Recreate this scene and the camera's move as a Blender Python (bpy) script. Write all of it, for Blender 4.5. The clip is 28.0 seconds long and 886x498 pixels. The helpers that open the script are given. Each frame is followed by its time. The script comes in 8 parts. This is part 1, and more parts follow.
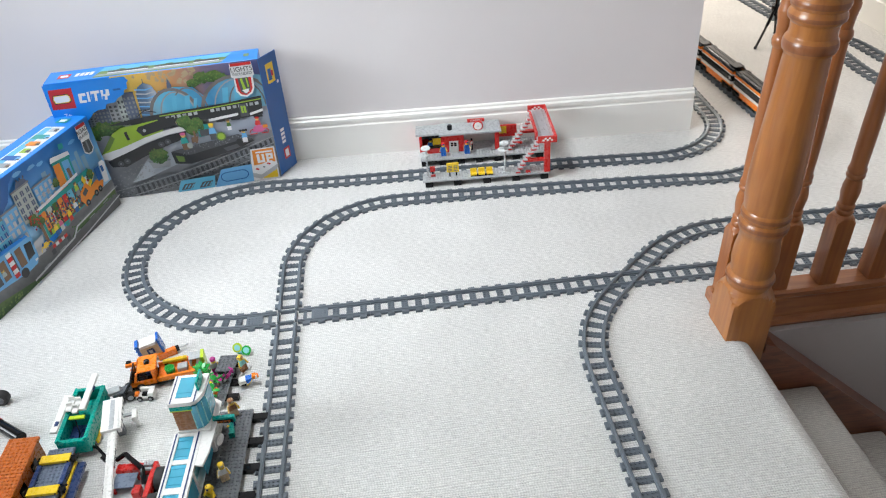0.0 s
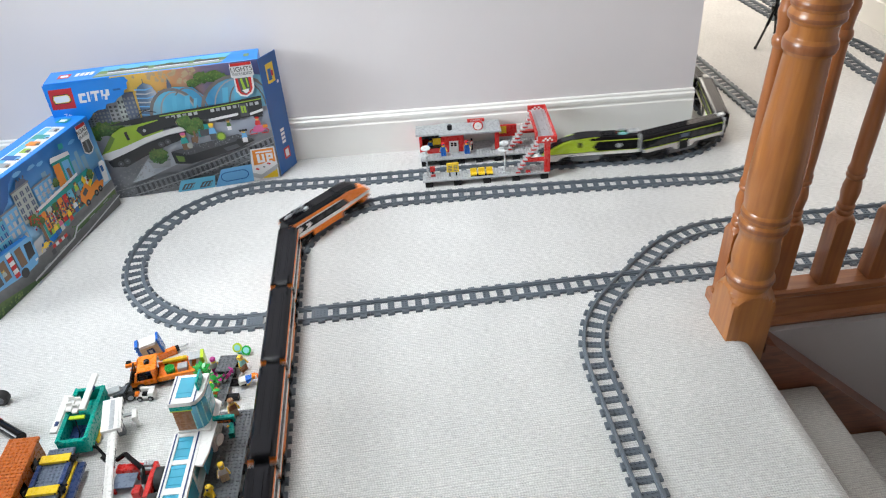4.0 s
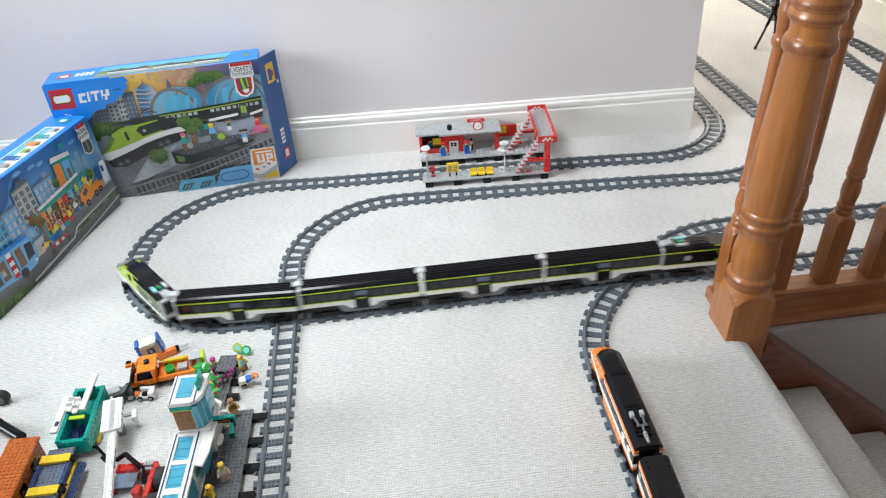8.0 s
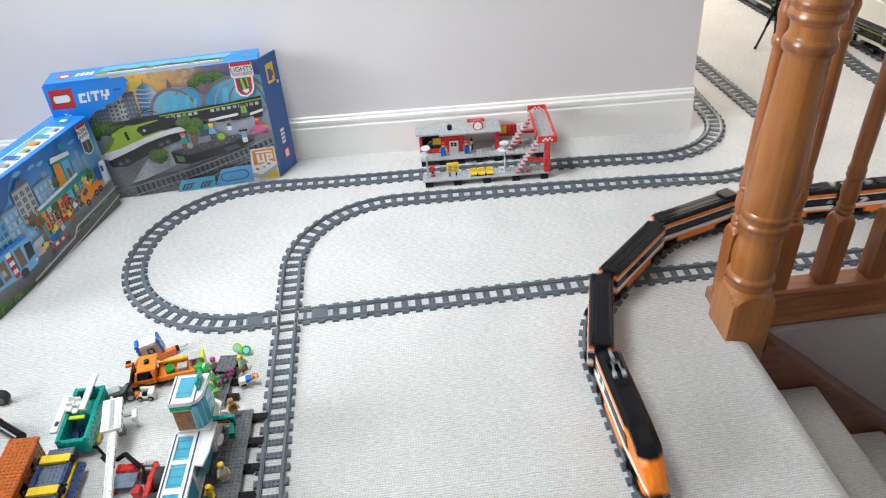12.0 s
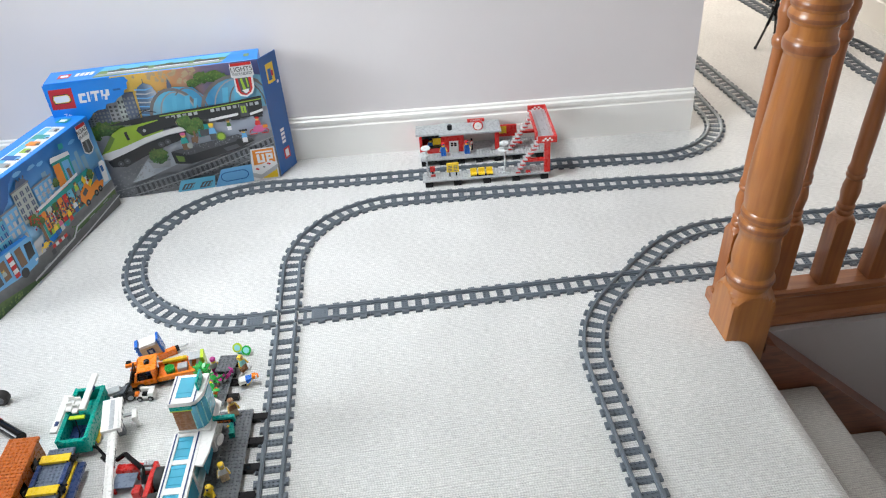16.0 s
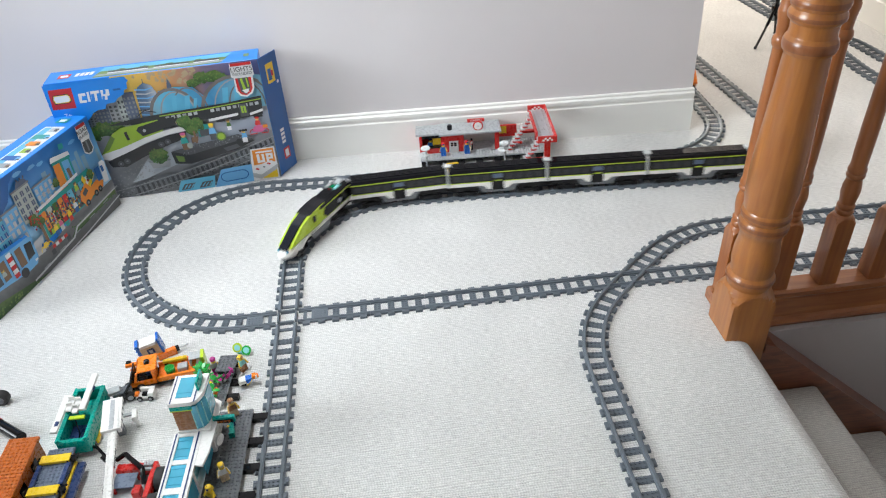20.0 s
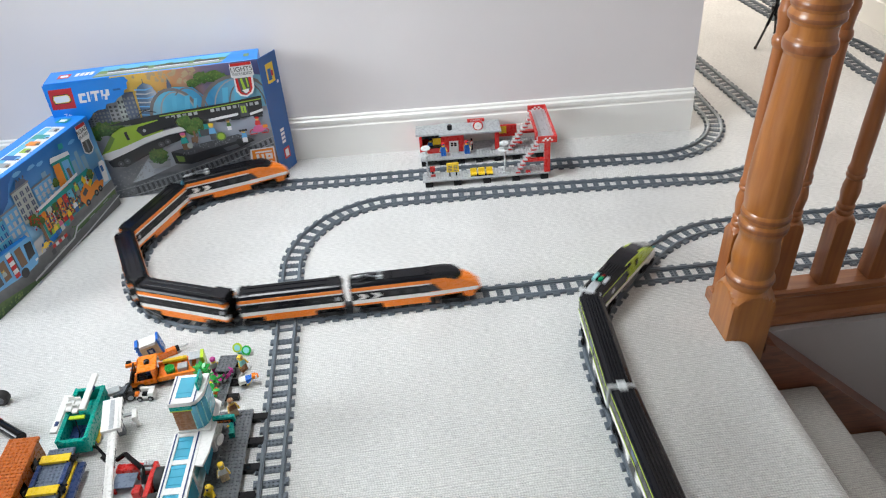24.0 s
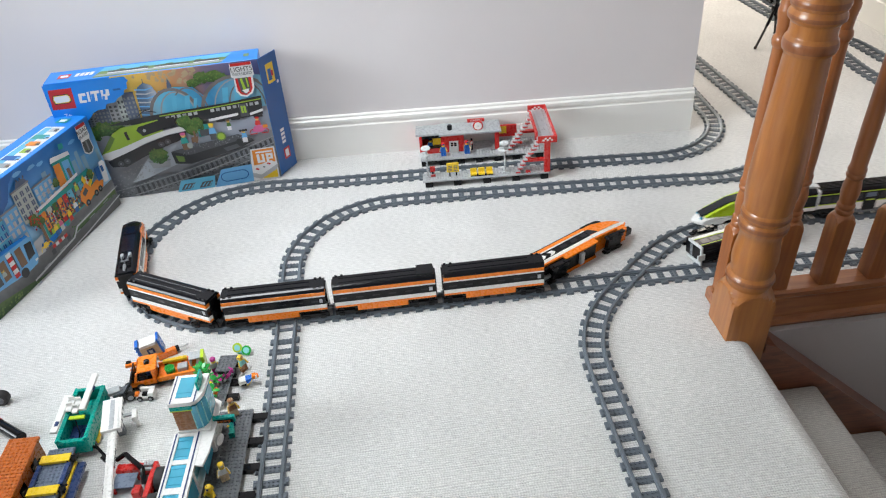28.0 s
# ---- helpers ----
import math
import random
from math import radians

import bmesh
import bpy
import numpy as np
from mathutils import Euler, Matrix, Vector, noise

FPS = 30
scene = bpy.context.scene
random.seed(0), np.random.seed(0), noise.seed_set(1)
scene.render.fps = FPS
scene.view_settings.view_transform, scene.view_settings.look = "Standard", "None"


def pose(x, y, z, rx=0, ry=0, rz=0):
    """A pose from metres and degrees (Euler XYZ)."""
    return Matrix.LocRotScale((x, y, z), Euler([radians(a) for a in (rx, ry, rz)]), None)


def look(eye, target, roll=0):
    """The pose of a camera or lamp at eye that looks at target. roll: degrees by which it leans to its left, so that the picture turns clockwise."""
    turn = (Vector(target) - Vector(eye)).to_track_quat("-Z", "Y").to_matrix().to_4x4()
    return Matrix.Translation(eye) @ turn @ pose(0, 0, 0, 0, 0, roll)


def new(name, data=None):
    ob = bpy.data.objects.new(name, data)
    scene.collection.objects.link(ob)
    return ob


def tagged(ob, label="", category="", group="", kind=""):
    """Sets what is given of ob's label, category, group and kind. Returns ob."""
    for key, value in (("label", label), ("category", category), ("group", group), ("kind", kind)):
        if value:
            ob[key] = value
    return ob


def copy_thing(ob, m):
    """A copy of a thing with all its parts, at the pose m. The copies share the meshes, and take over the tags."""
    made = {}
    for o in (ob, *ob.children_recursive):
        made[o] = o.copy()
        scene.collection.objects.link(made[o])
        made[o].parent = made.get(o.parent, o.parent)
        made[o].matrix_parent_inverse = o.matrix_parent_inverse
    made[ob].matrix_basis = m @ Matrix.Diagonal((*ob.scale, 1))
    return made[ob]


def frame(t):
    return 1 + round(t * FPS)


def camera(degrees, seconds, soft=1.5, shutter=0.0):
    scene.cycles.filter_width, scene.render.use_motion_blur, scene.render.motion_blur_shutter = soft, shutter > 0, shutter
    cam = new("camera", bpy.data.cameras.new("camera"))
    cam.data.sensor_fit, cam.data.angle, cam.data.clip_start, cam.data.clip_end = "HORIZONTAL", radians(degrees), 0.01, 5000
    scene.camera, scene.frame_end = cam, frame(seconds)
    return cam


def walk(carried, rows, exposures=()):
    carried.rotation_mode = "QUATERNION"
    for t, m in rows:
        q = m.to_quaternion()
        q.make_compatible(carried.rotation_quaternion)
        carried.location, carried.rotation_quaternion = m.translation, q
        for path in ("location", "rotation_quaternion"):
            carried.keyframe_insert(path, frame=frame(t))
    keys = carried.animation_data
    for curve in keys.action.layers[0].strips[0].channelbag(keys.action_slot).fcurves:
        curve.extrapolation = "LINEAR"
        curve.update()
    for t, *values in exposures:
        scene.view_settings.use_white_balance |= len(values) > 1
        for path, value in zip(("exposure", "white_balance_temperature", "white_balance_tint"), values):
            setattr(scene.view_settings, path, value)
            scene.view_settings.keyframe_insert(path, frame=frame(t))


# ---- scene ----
cam = camera(61.45, 28.0, soft=1.15, shutter=0.5)
EYE = (0.2853, -1.3544, 1.0997)
CAM_POSE = look(EYE, (0.3891, 0.2794, -0.0492), -4.447)
walk(cam, [(0.0, CAM_POSE), (28.0, CAM_POSE)], [(0.0, -0.20), (6.0, -0.15), (9.0, -0.14), (12.5, -0.15), (20.0, -0.22), (24.0, -0.24), (28.0, -0.25)])

# ---------------------------------------------------------------- light
world = bpy.data.worlds.new("daylight")
scene.world = world
world.use_nodes = True
wn = world.node_tree.nodes
sky = wn.new("ShaderNodeTexSky")
sky.sky_type, sky.sun_disc = "NISHITA", False
sky.sun_elevation, sky.sun_rotation = radians(38), radians(215)
wn["Background"].inputs["Strength"].default_value = 0.06
world.node_tree.links.new(sky.outputs[0], wn["Background"].inputs["Color"])

sun_data = bpy.data.lights.new("sun", "SUN")
sun_data.energy, sun_data.angle, sun_data.color = 1.0, radians(12), (1.0, 0.95, 0.88)
new("sun", sun_data).matrix_world = look((6, 8, 7), (0, 0, 0))


def window_light(name, eye, target, sx, sy, watts, colour, spread=180):
    d = bpy.data.lights.new(name, "AREA")
    d.shape, d.size, d.size_y, d.energy, d.color = "RECTANGLE", sx, sy, watts, colour
    d.spread = radians(spread)   # beam narrowed only to dim the light away from its aim
    new(name, d).matrix_world = look(eye, target)


window_light("west_window_light", (-3.32, -0.7, 1.6), (1.5, 0.27, 0.3), 1.9, 1.3, 25.5, (0.90, 0.96, 1.0), 60)
window_light("skylight_light", (-0.55, 0.15, 2.42), (0.02, 0.30, 0.0), 1.05, 0.75, 17.5, (0.92, 0.965, 1.0), 85)
window_light("south_window_light", (-0.6, -2.62, 1.5), (-0.6, 0.0, 1.0), 1.6, 1.3, 2, (0.86, 0.94, 1.0))
window_light("back_room_window_light", (1.75, 3.24, 1.45), (1.75, 1.0, 0.9), 0.8, 1.4, 60, (1.0, 0.94, 0.82))


# ---------------------------------------------------------------- materials
def mat(name, colour, rough=0.5, metal=0.0, vary=0.06, scale=40.0, bump=0.0, bump_scale=200.0, coat=0.0, obj_vary=0.0, trans=0.0):
    m = bpy.data.materials.new(name)
    m.use_nodes = True
    nt = m.node_tree
    b = nt.nodes["Principled BSDF"]
    b.inputs["Roughness"].default_value, b.inputs["Metallic"].default_value = rough, metal
    b.inputs["Coat Weight"].default_value = coat
    b.inputs["Transmission Weight"].default_value = trans
    tc = nt.nodes.new("ShaderNodeTexCoord")
    n = nt.nodes.new("ShaderNodeTexNoise")
    n.inputs["Scale"].default_value, n.inputs["Detail"].default_value = scale, 5
    nt.links.new(tc.outputs["Object"], n.inputs["Vector"])
    ramp = nt.nodes.new("ShaderNodeValToRGB")
    c = colour
    ramp.color_ramp.elements[0].position, ramp.color_ramp.elements[1].position = 0.3, 0.7
    ramp.color_ramp.elements[0].color = (*[x * (1 - vary) for x in c], 1)
    ramp.color_ramp.elements[1].color = (*[min(1, x * (1 + vary)) for x in c], 1)
    nt.links.new(n.outputs["Fac"], ramp.inputs["Fac"])
    out = ramp.outputs["Color"]
    if obj_vary:
        info = nt.nodes.new("ShaderNodeObjectInfo")
        hsv = nt.nodes.new("ShaderNodeHueSaturation")
        rng = nt.nodes.new("ShaderNodeMapRange")
        rng.inputs["To Min"].default_value, rng.inputs["To Max"].default_value = 1 - obj_vary, 1 + obj_vary
        nt.links.new(info.outputs["Random"], rng.inputs["Value"])
        nt.links.new(rng.outputs["Result"], hsv.inputs["Value"])
        nt.links.new(out, hsv.inputs["Color"])
        out = hsv.outputs["Color"]
    nt.links.new(out, b.inputs["Base Color"])
    rr = nt.nodes.new("ShaderNodeMapRange")
    rr.inputs["To Min"].default_value, rr.inputs["To Max"].default_value = max(0, rough - 0.07), min(1, rough + 0.07)
    n2 = nt.nodes.new("ShaderNodeTexNoise")
    n2.inputs["Scale"].default_value = scale * 2.7
    nt.links.new(tc.outputs["Object"], n2.inputs["Vector"])
    nt.links.new(n2.outputs["Fac"], rr.inputs["Value"])
    nt.links.new(rr.outputs["Result"], b.inputs["Roughness"])
    if bump:
        n3 = nt.nodes.new("ShaderNodeTexNoise")
        n3.inputs["Scale"].default_value, n3.inputs["Detail"].default_value = bump_scale, 3
        nt.links.new(tc.outputs["Object"], n3.inputs["Vector"])
        bp = nt.nodes.new("ShaderNodeBump")
        bp.inputs["Strength"].default_value, bp.inputs["Distance"].default_value = bump, 0.002
        nt.links.new(n3.outputs["Fac"], bp.inputs["Height"])
        nt.links.new(bp.outputs["Normal"], b.inputs["Normal"])
    return m


def carpet_material(name, colour):
    """Looped pile in fine ribs, shaded by colour between the loops, with faint wear and flecks."""
    m = bpy.data.materials.new(name)
    m.use_nodes = True
    nt = m.node_tree
    b = nt.nodes["Principled BSDF"]
    b.inputs["Roughness"].default_value = 0.95
    b.inputs["Sheen Weight"].default_value = 0.15
    tc = nt.nodes.new("ShaderNodeTexCoord")

    def mth(op, a, c=None, val=None):
        k = nt.nodes.new("ShaderNodeMath")
        k.operation = op
        nt.links.new(a, k.inputs[0])
        if c is not None:
            nt.links.new(c, k.inputs[1])
        if val is not None:
            k.inputs[1].default_value = val
        return k.outputs[0]

    warp = nt.nodes.new("ShaderNodeTexNoise")
    warp.inputs["Scale"].default_value, warp.inputs["Detail"].default_value = 110, 4
    nt.links.new(tc.outputs["Object"], warp.inputs["Vector"])
    mix = nt.nodes.new("ShaderNodeVectorMath")
    mix.operation = "MULTIPLY_ADD"
    nt.links.new(warp.outputs["Color"], mix.inputs[0])
    mix.inputs[1].default_value = (0.005, 0.0022, 0)
    sway = nt.nodes.new("ShaderNodeTexNoise")
    sway.inputs["Scale"].default_value = 9
    nt.links.new(tc.outputs["Object"], sway.inputs["Vector"])
    wander = nt.nodes.new("ShaderNodeVectorMath")
    wander.operation = "MULTIPLY_ADD"
    nt.links.new(sway.outputs["Color"], wander.inputs[0])
    wander.inputs[1].default_value = (0.0, 0.012, 0)
    nt.links.new(tc.outputs["Object"], wander.inputs[2])
    nt.links.new(wander.outputs[0], mix.inputs[2])
    sep = nt.nodes.new("ShaderNodeSeparateXYZ")
    nt.links.new(mix.outputs[0], sep.inputs[0])
    uneven = nt.nodes.new("ShaderNodeTexNoise")
    uneven.noise_dimensions = "1D"
    uneven.inputs["Scale"].default_value = 45
    nt.links.new(sep.outputs["Y"], uneven.inputs["W"])
    row_y = mth("ADD", sep.outputs["Y"], mth("MULTIPLY", uneven.outputs["Fac"], val=0.005))
    line = mth("MULTIPLY", row_y, val=1 / 0.0050)
    rows = mth("ABSOLUTE", mth("SINE", mth("MULTIPLY", line, val=math.pi)))
    wn1 = nt.nodes.new("ShaderNodeTexWhiteNoise")
    wn1.noise_dimensions = "1D"
    nt.links.new(mth("FLOOR", line), wn1.inputs["W"])
    shift = mth("ADD", mth("MULTIPLY", sep.outputs["X"], val=1 / 0.0050), mth("MULTIPLY", wn1.outputs["Value"], val=7.0))
    beads = mth("ABSOLUTE", mth("SINE", mth("MULTIPLY", shift, val=math.pi)))
    fine = nt.nodes.new("ShaderNodeTexNoise")
    fine.inputs["Scale"].default_value, fine.inputs["Detail"].default_value = 300, 5
    nt.links.new(tc.outputs["Object"], fine.inputs["Vector"])
    mp = nt.nodes.new("ShaderNodeMapping")
    mp.inputs["Scale"].default_value = (75, 280, 75)
    nt.links.new(tc.outputs["Object"], mp.inputs["Vector"])
    dash = nt.nodes.new("ShaderNodeTexNoise")
    dash.inputs["Scale"].default_value, dash.inputs["Detail"].default_value = 1.0, 1
    nt.links.new(mp.outputs[0], dash.inputs["Vector"])
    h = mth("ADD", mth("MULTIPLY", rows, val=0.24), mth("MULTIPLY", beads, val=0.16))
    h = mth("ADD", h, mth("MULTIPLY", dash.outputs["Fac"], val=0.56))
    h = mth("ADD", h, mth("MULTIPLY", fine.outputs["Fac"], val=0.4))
    bp = nt.nodes.new("ShaderNodeBump")
    bp.inputs["Strength"].default_value, bp.inputs["Distance"].default_value = 1.0, 0.003
    nt.links.new(h, bp.inputs["Height"])
    nt.links.new(bp.outputs["Normal"], b.inputs["Normal"])
    # low pile is coloured darker: the shade between loops painted in
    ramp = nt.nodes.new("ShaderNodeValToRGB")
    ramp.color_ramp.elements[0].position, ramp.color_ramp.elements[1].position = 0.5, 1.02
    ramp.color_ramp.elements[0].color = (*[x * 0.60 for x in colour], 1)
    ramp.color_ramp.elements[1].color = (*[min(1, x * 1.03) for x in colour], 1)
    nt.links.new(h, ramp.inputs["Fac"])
    big = nt.nodes.new("ShaderNodeTexNoise")
    big.inputs["Scale"].default_value, big.inputs["Detail"].default_value = 5, 6
    nt.links.new(tc.outputs["Object"], big.inputs["Vector"])
    rng = nt.nodes.new("ShaderNodeMapRange")
    rng.inputs["From Min"].default_value, rng.inputs["From Max"].default_value = 0.35, 0.7
    rng.inputs["To Min"].default_value, rng.inputs["To Max"].default_value = 0.93, 1.03
    nt.links.new(big.outputs["Fac"], rng.inputs["Value"])
    hsv = nt.nodes.new("ShaderNodeHueSaturation")
    nt.links.new(ramp.outputs["Color"], hsv.inputs["Color"])
    nt.links.new(rng.outputs["Result"], hsv.inputs["Value"])
    nt.links.new(hsv.outputs["Color"], b.inputs["Base Color"])
    return m


def wood_material(name, light, dark, scale=9.0, along="z"):
    """Varnished pine: long grain along one axis, with darker bands and a few knots."""
    m = bpy.data.materials.new(name)
    m.use_nodes = True
    nt = m.node_tree
    b = nt.nodes["Principled BSDF"]
    b.inputs["Roughness"].default_value, b.inputs["Coat Weight"].default_value = 0.36, 0.55
    b.inputs["Coat Roughness"].default_value = 0.16
    tc = nt.nodes.new("ShaderNodeTexCoord")
    mp = nt.nodes.new("ShaderNodeMapping")
    mp.inputs["Scale"].default_value = (14, 14, 1.1) if along == "z" else (1.1, 14, 14)
    nt.links.new(tc.outputs["Object"], mp.inputs["Vector"])
    n = nt.nodes.new("ShaderNodeTexNoise")
    n.inputs["Scale"].default_value, n.inputs["Detail"].default_value, n.inputs["Distortion"].default_value = scale, 7, 0.6
    nt.links.new(mp.outputs[0], n.inputs["Vector"])
    ramp = nt.nodes.new("ShaderNodeValToRGB")
    ramp.color_ramp.elements[0].position, ramp.color_ramp.elements[1].position = 0.32, 0.66
    ramp.color_ramp.elements[0].color, ramp.color_ramp.elements[1].color = (*dark, 1), (*light, 1)
    nt.links.new(n.outputs["Fac"], ramp.inputs["Fac"])
    n2 = nt.nodes.new("ShaderNodeTexNoise")
    n2.inputs["Scale"].default_value = 11
    nt.links.new(tc.outputs["Object"], n2.inputs["Vector"])
    rng = nt.nodes.new("ShaderNodeMapRange")
    rng.inputs["To Min"].default_value, rng.inputs["To Max"].default_value = 0.8, 1.15
    nt.links.new(n2.outputs["Fac"], rng.inputs["Value"])
    hsv = nt.nodes.new("ShaderNodeHueSaturation")
    nt.links.new(ramp.outputs["Color"], hsv.inputs["Color"])
    nt.links.new(rng.outputs["Result"], hsv.inputs["Value"])
    nt.links.new(hsv.outputs["Color"], b.inputs["Base Color"])
    bp = nt.nodes.new("ShaderNodeBump")
    bp.inputs["Strength"].default_value, bp.inputs["Distance"].default_value = 0.12, 0.001
    nt.links.new(n.outputs["Fac"], bp.inputs["Height"])
    nt.links.new(bp.outputs["Normal"], b.inputs["Normal"])
    return m


def brick_plastic(name, colour, rough=0.28, **k):
    return mat(name, colour, rough=rough, vary=0.02, scale=60, bump=0.012, bump_scale=90, coat=0.1, **k)


CARPET = carpet_material("cream loop carpet", (0.80, 0.795, 0.775))
# landing carpet again, with the shade of the stairwell put into its colour
STAIR_CARPET_SHADED = carpet_material("shaded stair loop carpet", (0.58, 0.555, 0.52))
WALL = mat("mauve grey wall paint", (0.72, 0.69, 0.695), rough=0.85, vary=0.02, scale=3, bump=0.06, bump_scale=260)
# the hue of the landing walls in a darker tone
WALL_DARK = mat("darker mauve grey stairwell wall", (0.42, 0.40, 0.40), rough=0.85, vary=0.03, scale=4, bump=0.05, bump_scale=240)
CEIL = mat("white ceiling paint", (0.8, 0.8, 0.78), rough=0.9, vary=0.02, scale=3, bump=0.04)
GLOSSW = mat("white gloss trim", (0.86, 0.855, 0.82), rough=0.35, vary=0.02, scale=6, bump=0.02, bump_scale=30)
PINE = wood_material("varnished pine", (0.40, 0.146, 0.027), (0.29, 0.096, 0.018), 5.0)
PINE_BEAD = wood_material("varnish-darkened pine", (0.27, 0.088, 0.022), (0.19, 0.058, 0.016), 5.0)
# redder pine, also darkened to hold the shade among the balusters
PINE_BALUSTER = wood_material("reddish shaded varnished pine", (0.36, 0.120, 0.028), (0.25, 0.076, 0.018), 5.0)
PINE_RAIL = wood_material("varnished pine rail", (0.36, 0.125, 0.034), (0.22, 0.068, 0.018), 5.0, "x")
PINE_DARK = wood_material("dark stained pine", (0.21, 0.066, 0.026), (0.12, 0.032, 0.013), 9.0, "x")
TRACK = brick_plastic("dark grey track plastic", (0.115, 0.138, 0.162), rough=0.44, obj_vary=0.08)
BLACK = brick_plastic("black plastic", (0.007, 0.007, 0.008), rough=0.14)
BLACKROOF = brick_plastic("black roof plastic", (0.007, 0.007, 0.009), rough=0.15)
for _m in (BLACK, BLACKROOF):
    _m.node_tree.nodes["Principled BSDF"].inputs["Specular IOR Level"].default_value = 0.26
    _m.node_tree.nodes["Principled BSDF"].inputs["Coat Weight"].default_value = 0.0
ORANGE = brick_plastic("orange plastic", (0.90, 0.225, 0.012))
WHITE = brick_plastic("white plastic", (0.80, 0.79, 0.76))
LIME = brick_plastic("lime plastic", (0.45, 0.62, 0.03))
LGREY = brick_plastic("light grey plastic", (0.42, 0.44, 0.45))
DGREY = brick_plastic("dark grey plastic", (0.13, 0.14, 0.15))
SILVER = mat("silver plastic", (0.55, 0.56, 0.58), rough=0.3, metal=0.6)
SMOKE = mat("smoked window plastic", (0.012, 0.014, 0.02), rough=0.1, coat=0.1)
REDP = brick_plastic("red plastic", (0.60, 0.03, 0.025))
BLUEP = brick_plastic("blue plastic", (0.02, 0.14, 0.55))
YELLOWP = brick_plastic("yellow plastic", (0.85, 0.58, 0.03))
TEAL = brick_plastic("teal plastic", (0.0, 0.36, 0.29))
AQUA = brick_plastic("pale aqua plastic", (0.25, 0.62, 0.62))
RUST = brick_plastic("dark orange plastic", (0.50, 0.13, 0.025))
BROWNP = brick_plastic("nougat brown plastic", (0.36, 0.17, 0.08))
GREENP = brick_plastic("bright green plastic", (0.02, 0.38, 0.06))
MAGENTA = brick_plastic("magenta plastic", (0.45, 0.02, 0.22))
NAVY = brick_plastic("dark blue plastic", (0.02, 0.045, 0.14))
TAN = brick_plastic("tan plastic", (0.62, 0.48, 0.30))
FLESH = brick_plastic("yellow head plastic", (0.80, 0.55, 0.06))
CYANGLASS = mat("clear light blue window", (0.12, 0.62, 0.85), rough=0.04, trans=0.4, coat=0.4)
RUBBER = mat("black rubber", (0.02, 0.02, 0.02), rough=0.7, vary=0.1)


# ---------------------------------------------------------------- mesh helpers
def bx(bm, x0, x1, y0, y1, z0, z1):
    r = bmesh.ops.create_cube(bm, size=1.0, matrix=Matrix.Translation(((x0 + x1) / 2, (y0 + y1) / 2, (z0 + z1) / 2)) @ Matrix.Diagonal((abs(x1 - x0), abs(y1 - y0), abs(z1 - z0), 1)))
    return r["verts"]


def cyl(bm, x, y, z0, z1, r, seg=12, r2=None, m=None):
    mm = Matrix.Translation((x, y, (z0 + z1) / 2))
    r_ = bmesh.ops.create_cone(bm, cap_ends=True, segments=seg, radius1=r, radius2=r if r2 is None else r2, depth=z1 - z0, matrix=(m @ mm) if m else mm)
    return r_["verts"]


def rod(bm, a, b, r, seg=8):
    a, b = Vector(a), Vector(b)
    d = b - a
    q = d.to_track_quat("Z", "Y").to_matrix().to_4x4()
    bmesh.ops.create_cone(bm, cap_ends=True, segments=seg, radius1=r, radius2=r, depth=d.length, matrix=Matrix.Translation((a + b) / 2) @ q)


def ball(bm, c, r, seg=10, sz=1.0):
    bmesh.ops.create_uvsphere(bm, u_segments=seg, v_segments=max(5, seg // 2 + 1), radius=r, matrix=Matrix.Translation(c) @ Matrix.Diagonal((1, 1, sz, 1)))


def prism(bm, pts, axis, a, b):
    """A prism: the outline pts (two coordinates each) drawn along axis from a to b."""
    def at(p, t):
        if axis == "x":
            return (t, p[0], p[1])
        if axis == "y":
            return (p[0], t, p[1])
        return (p[0], p[1], t)
    lo = [bm.verts.new(at(p, a)) for p in pts]
    hi = [bm.verts.new(at(p, b)) for p in pts]
    bm.faces.new(lo), bm.faces.new(hi)
    for i in range(len(pts)):
        j = (i + 1) % len(pts)
        bm.faces.new((lo[i], lo[j], hi[j], hi[i]))
    bmesh.ops.recalc_face_normals(bm, faces=bm.faces[:])


def lathe(bm, prof, seg=24, centre=(0, 0)):
    rings = []
    for r, z in prof:
        rings.append([bm.verts.new((centre[0] + r * math.cos(2 * math.pi * i / seg), centre[1] + r * math.sin(2 * math.pi * i / seg), z)) for i in range(seg)])
    for a, b in zip(rings, rings[1:]):
        for i in range(seg):
            j = (i + 1) % seg
            bm.faces.new((a[i], a[j], b[j], b[i])).smooth = True
    for k in range(1, len(prof) - 1):
        lo = math.atan2(prof[k][0] - prof[k - 1][0], prof[k][1] - prof[k - 1][1])
        hi = math.atan2(prof[k + 1][0] - prof[k][0], prof[k + 1][1] - prof[k][1])
        if hi - lo > radians(28):   # a cut groove keeps a crisp edge
            for i in range(seg):
                bm.edges.get((rings[k][i], rings[k][(i + 1) % seg])).smooth = False
    bm.faces.new(rings[0][::-1]), bm.faces.new(rings[-1])


def mesh_of(name, bm, material, bevel=0.0):
    if bevel:
        bmesh.ops.bevel(bm, geom=bm.edges[:], offset=bevel, segments=1, affect="EDGES", clamp_overlap=True)
    me = bpy.data.meshes.new(name)
    bm.to_mesh(me)
    bm.free()
    me.materials.append(material)
    return me


def part(name, bm, material, parent=None, label="", bevel=0.0):
    ob = new(name, mesh_of(name, bm, material, bevel))
    ob.parent = parent
    if label:
        ob["label"] = label
    return ob


def boxpart(name, dims, material, parent=None, label="", bevel=0.0006):
    bm = bmesh.new()
    bx(bm, *dims)
    return part(name, bm, material, parent, label, bevel)


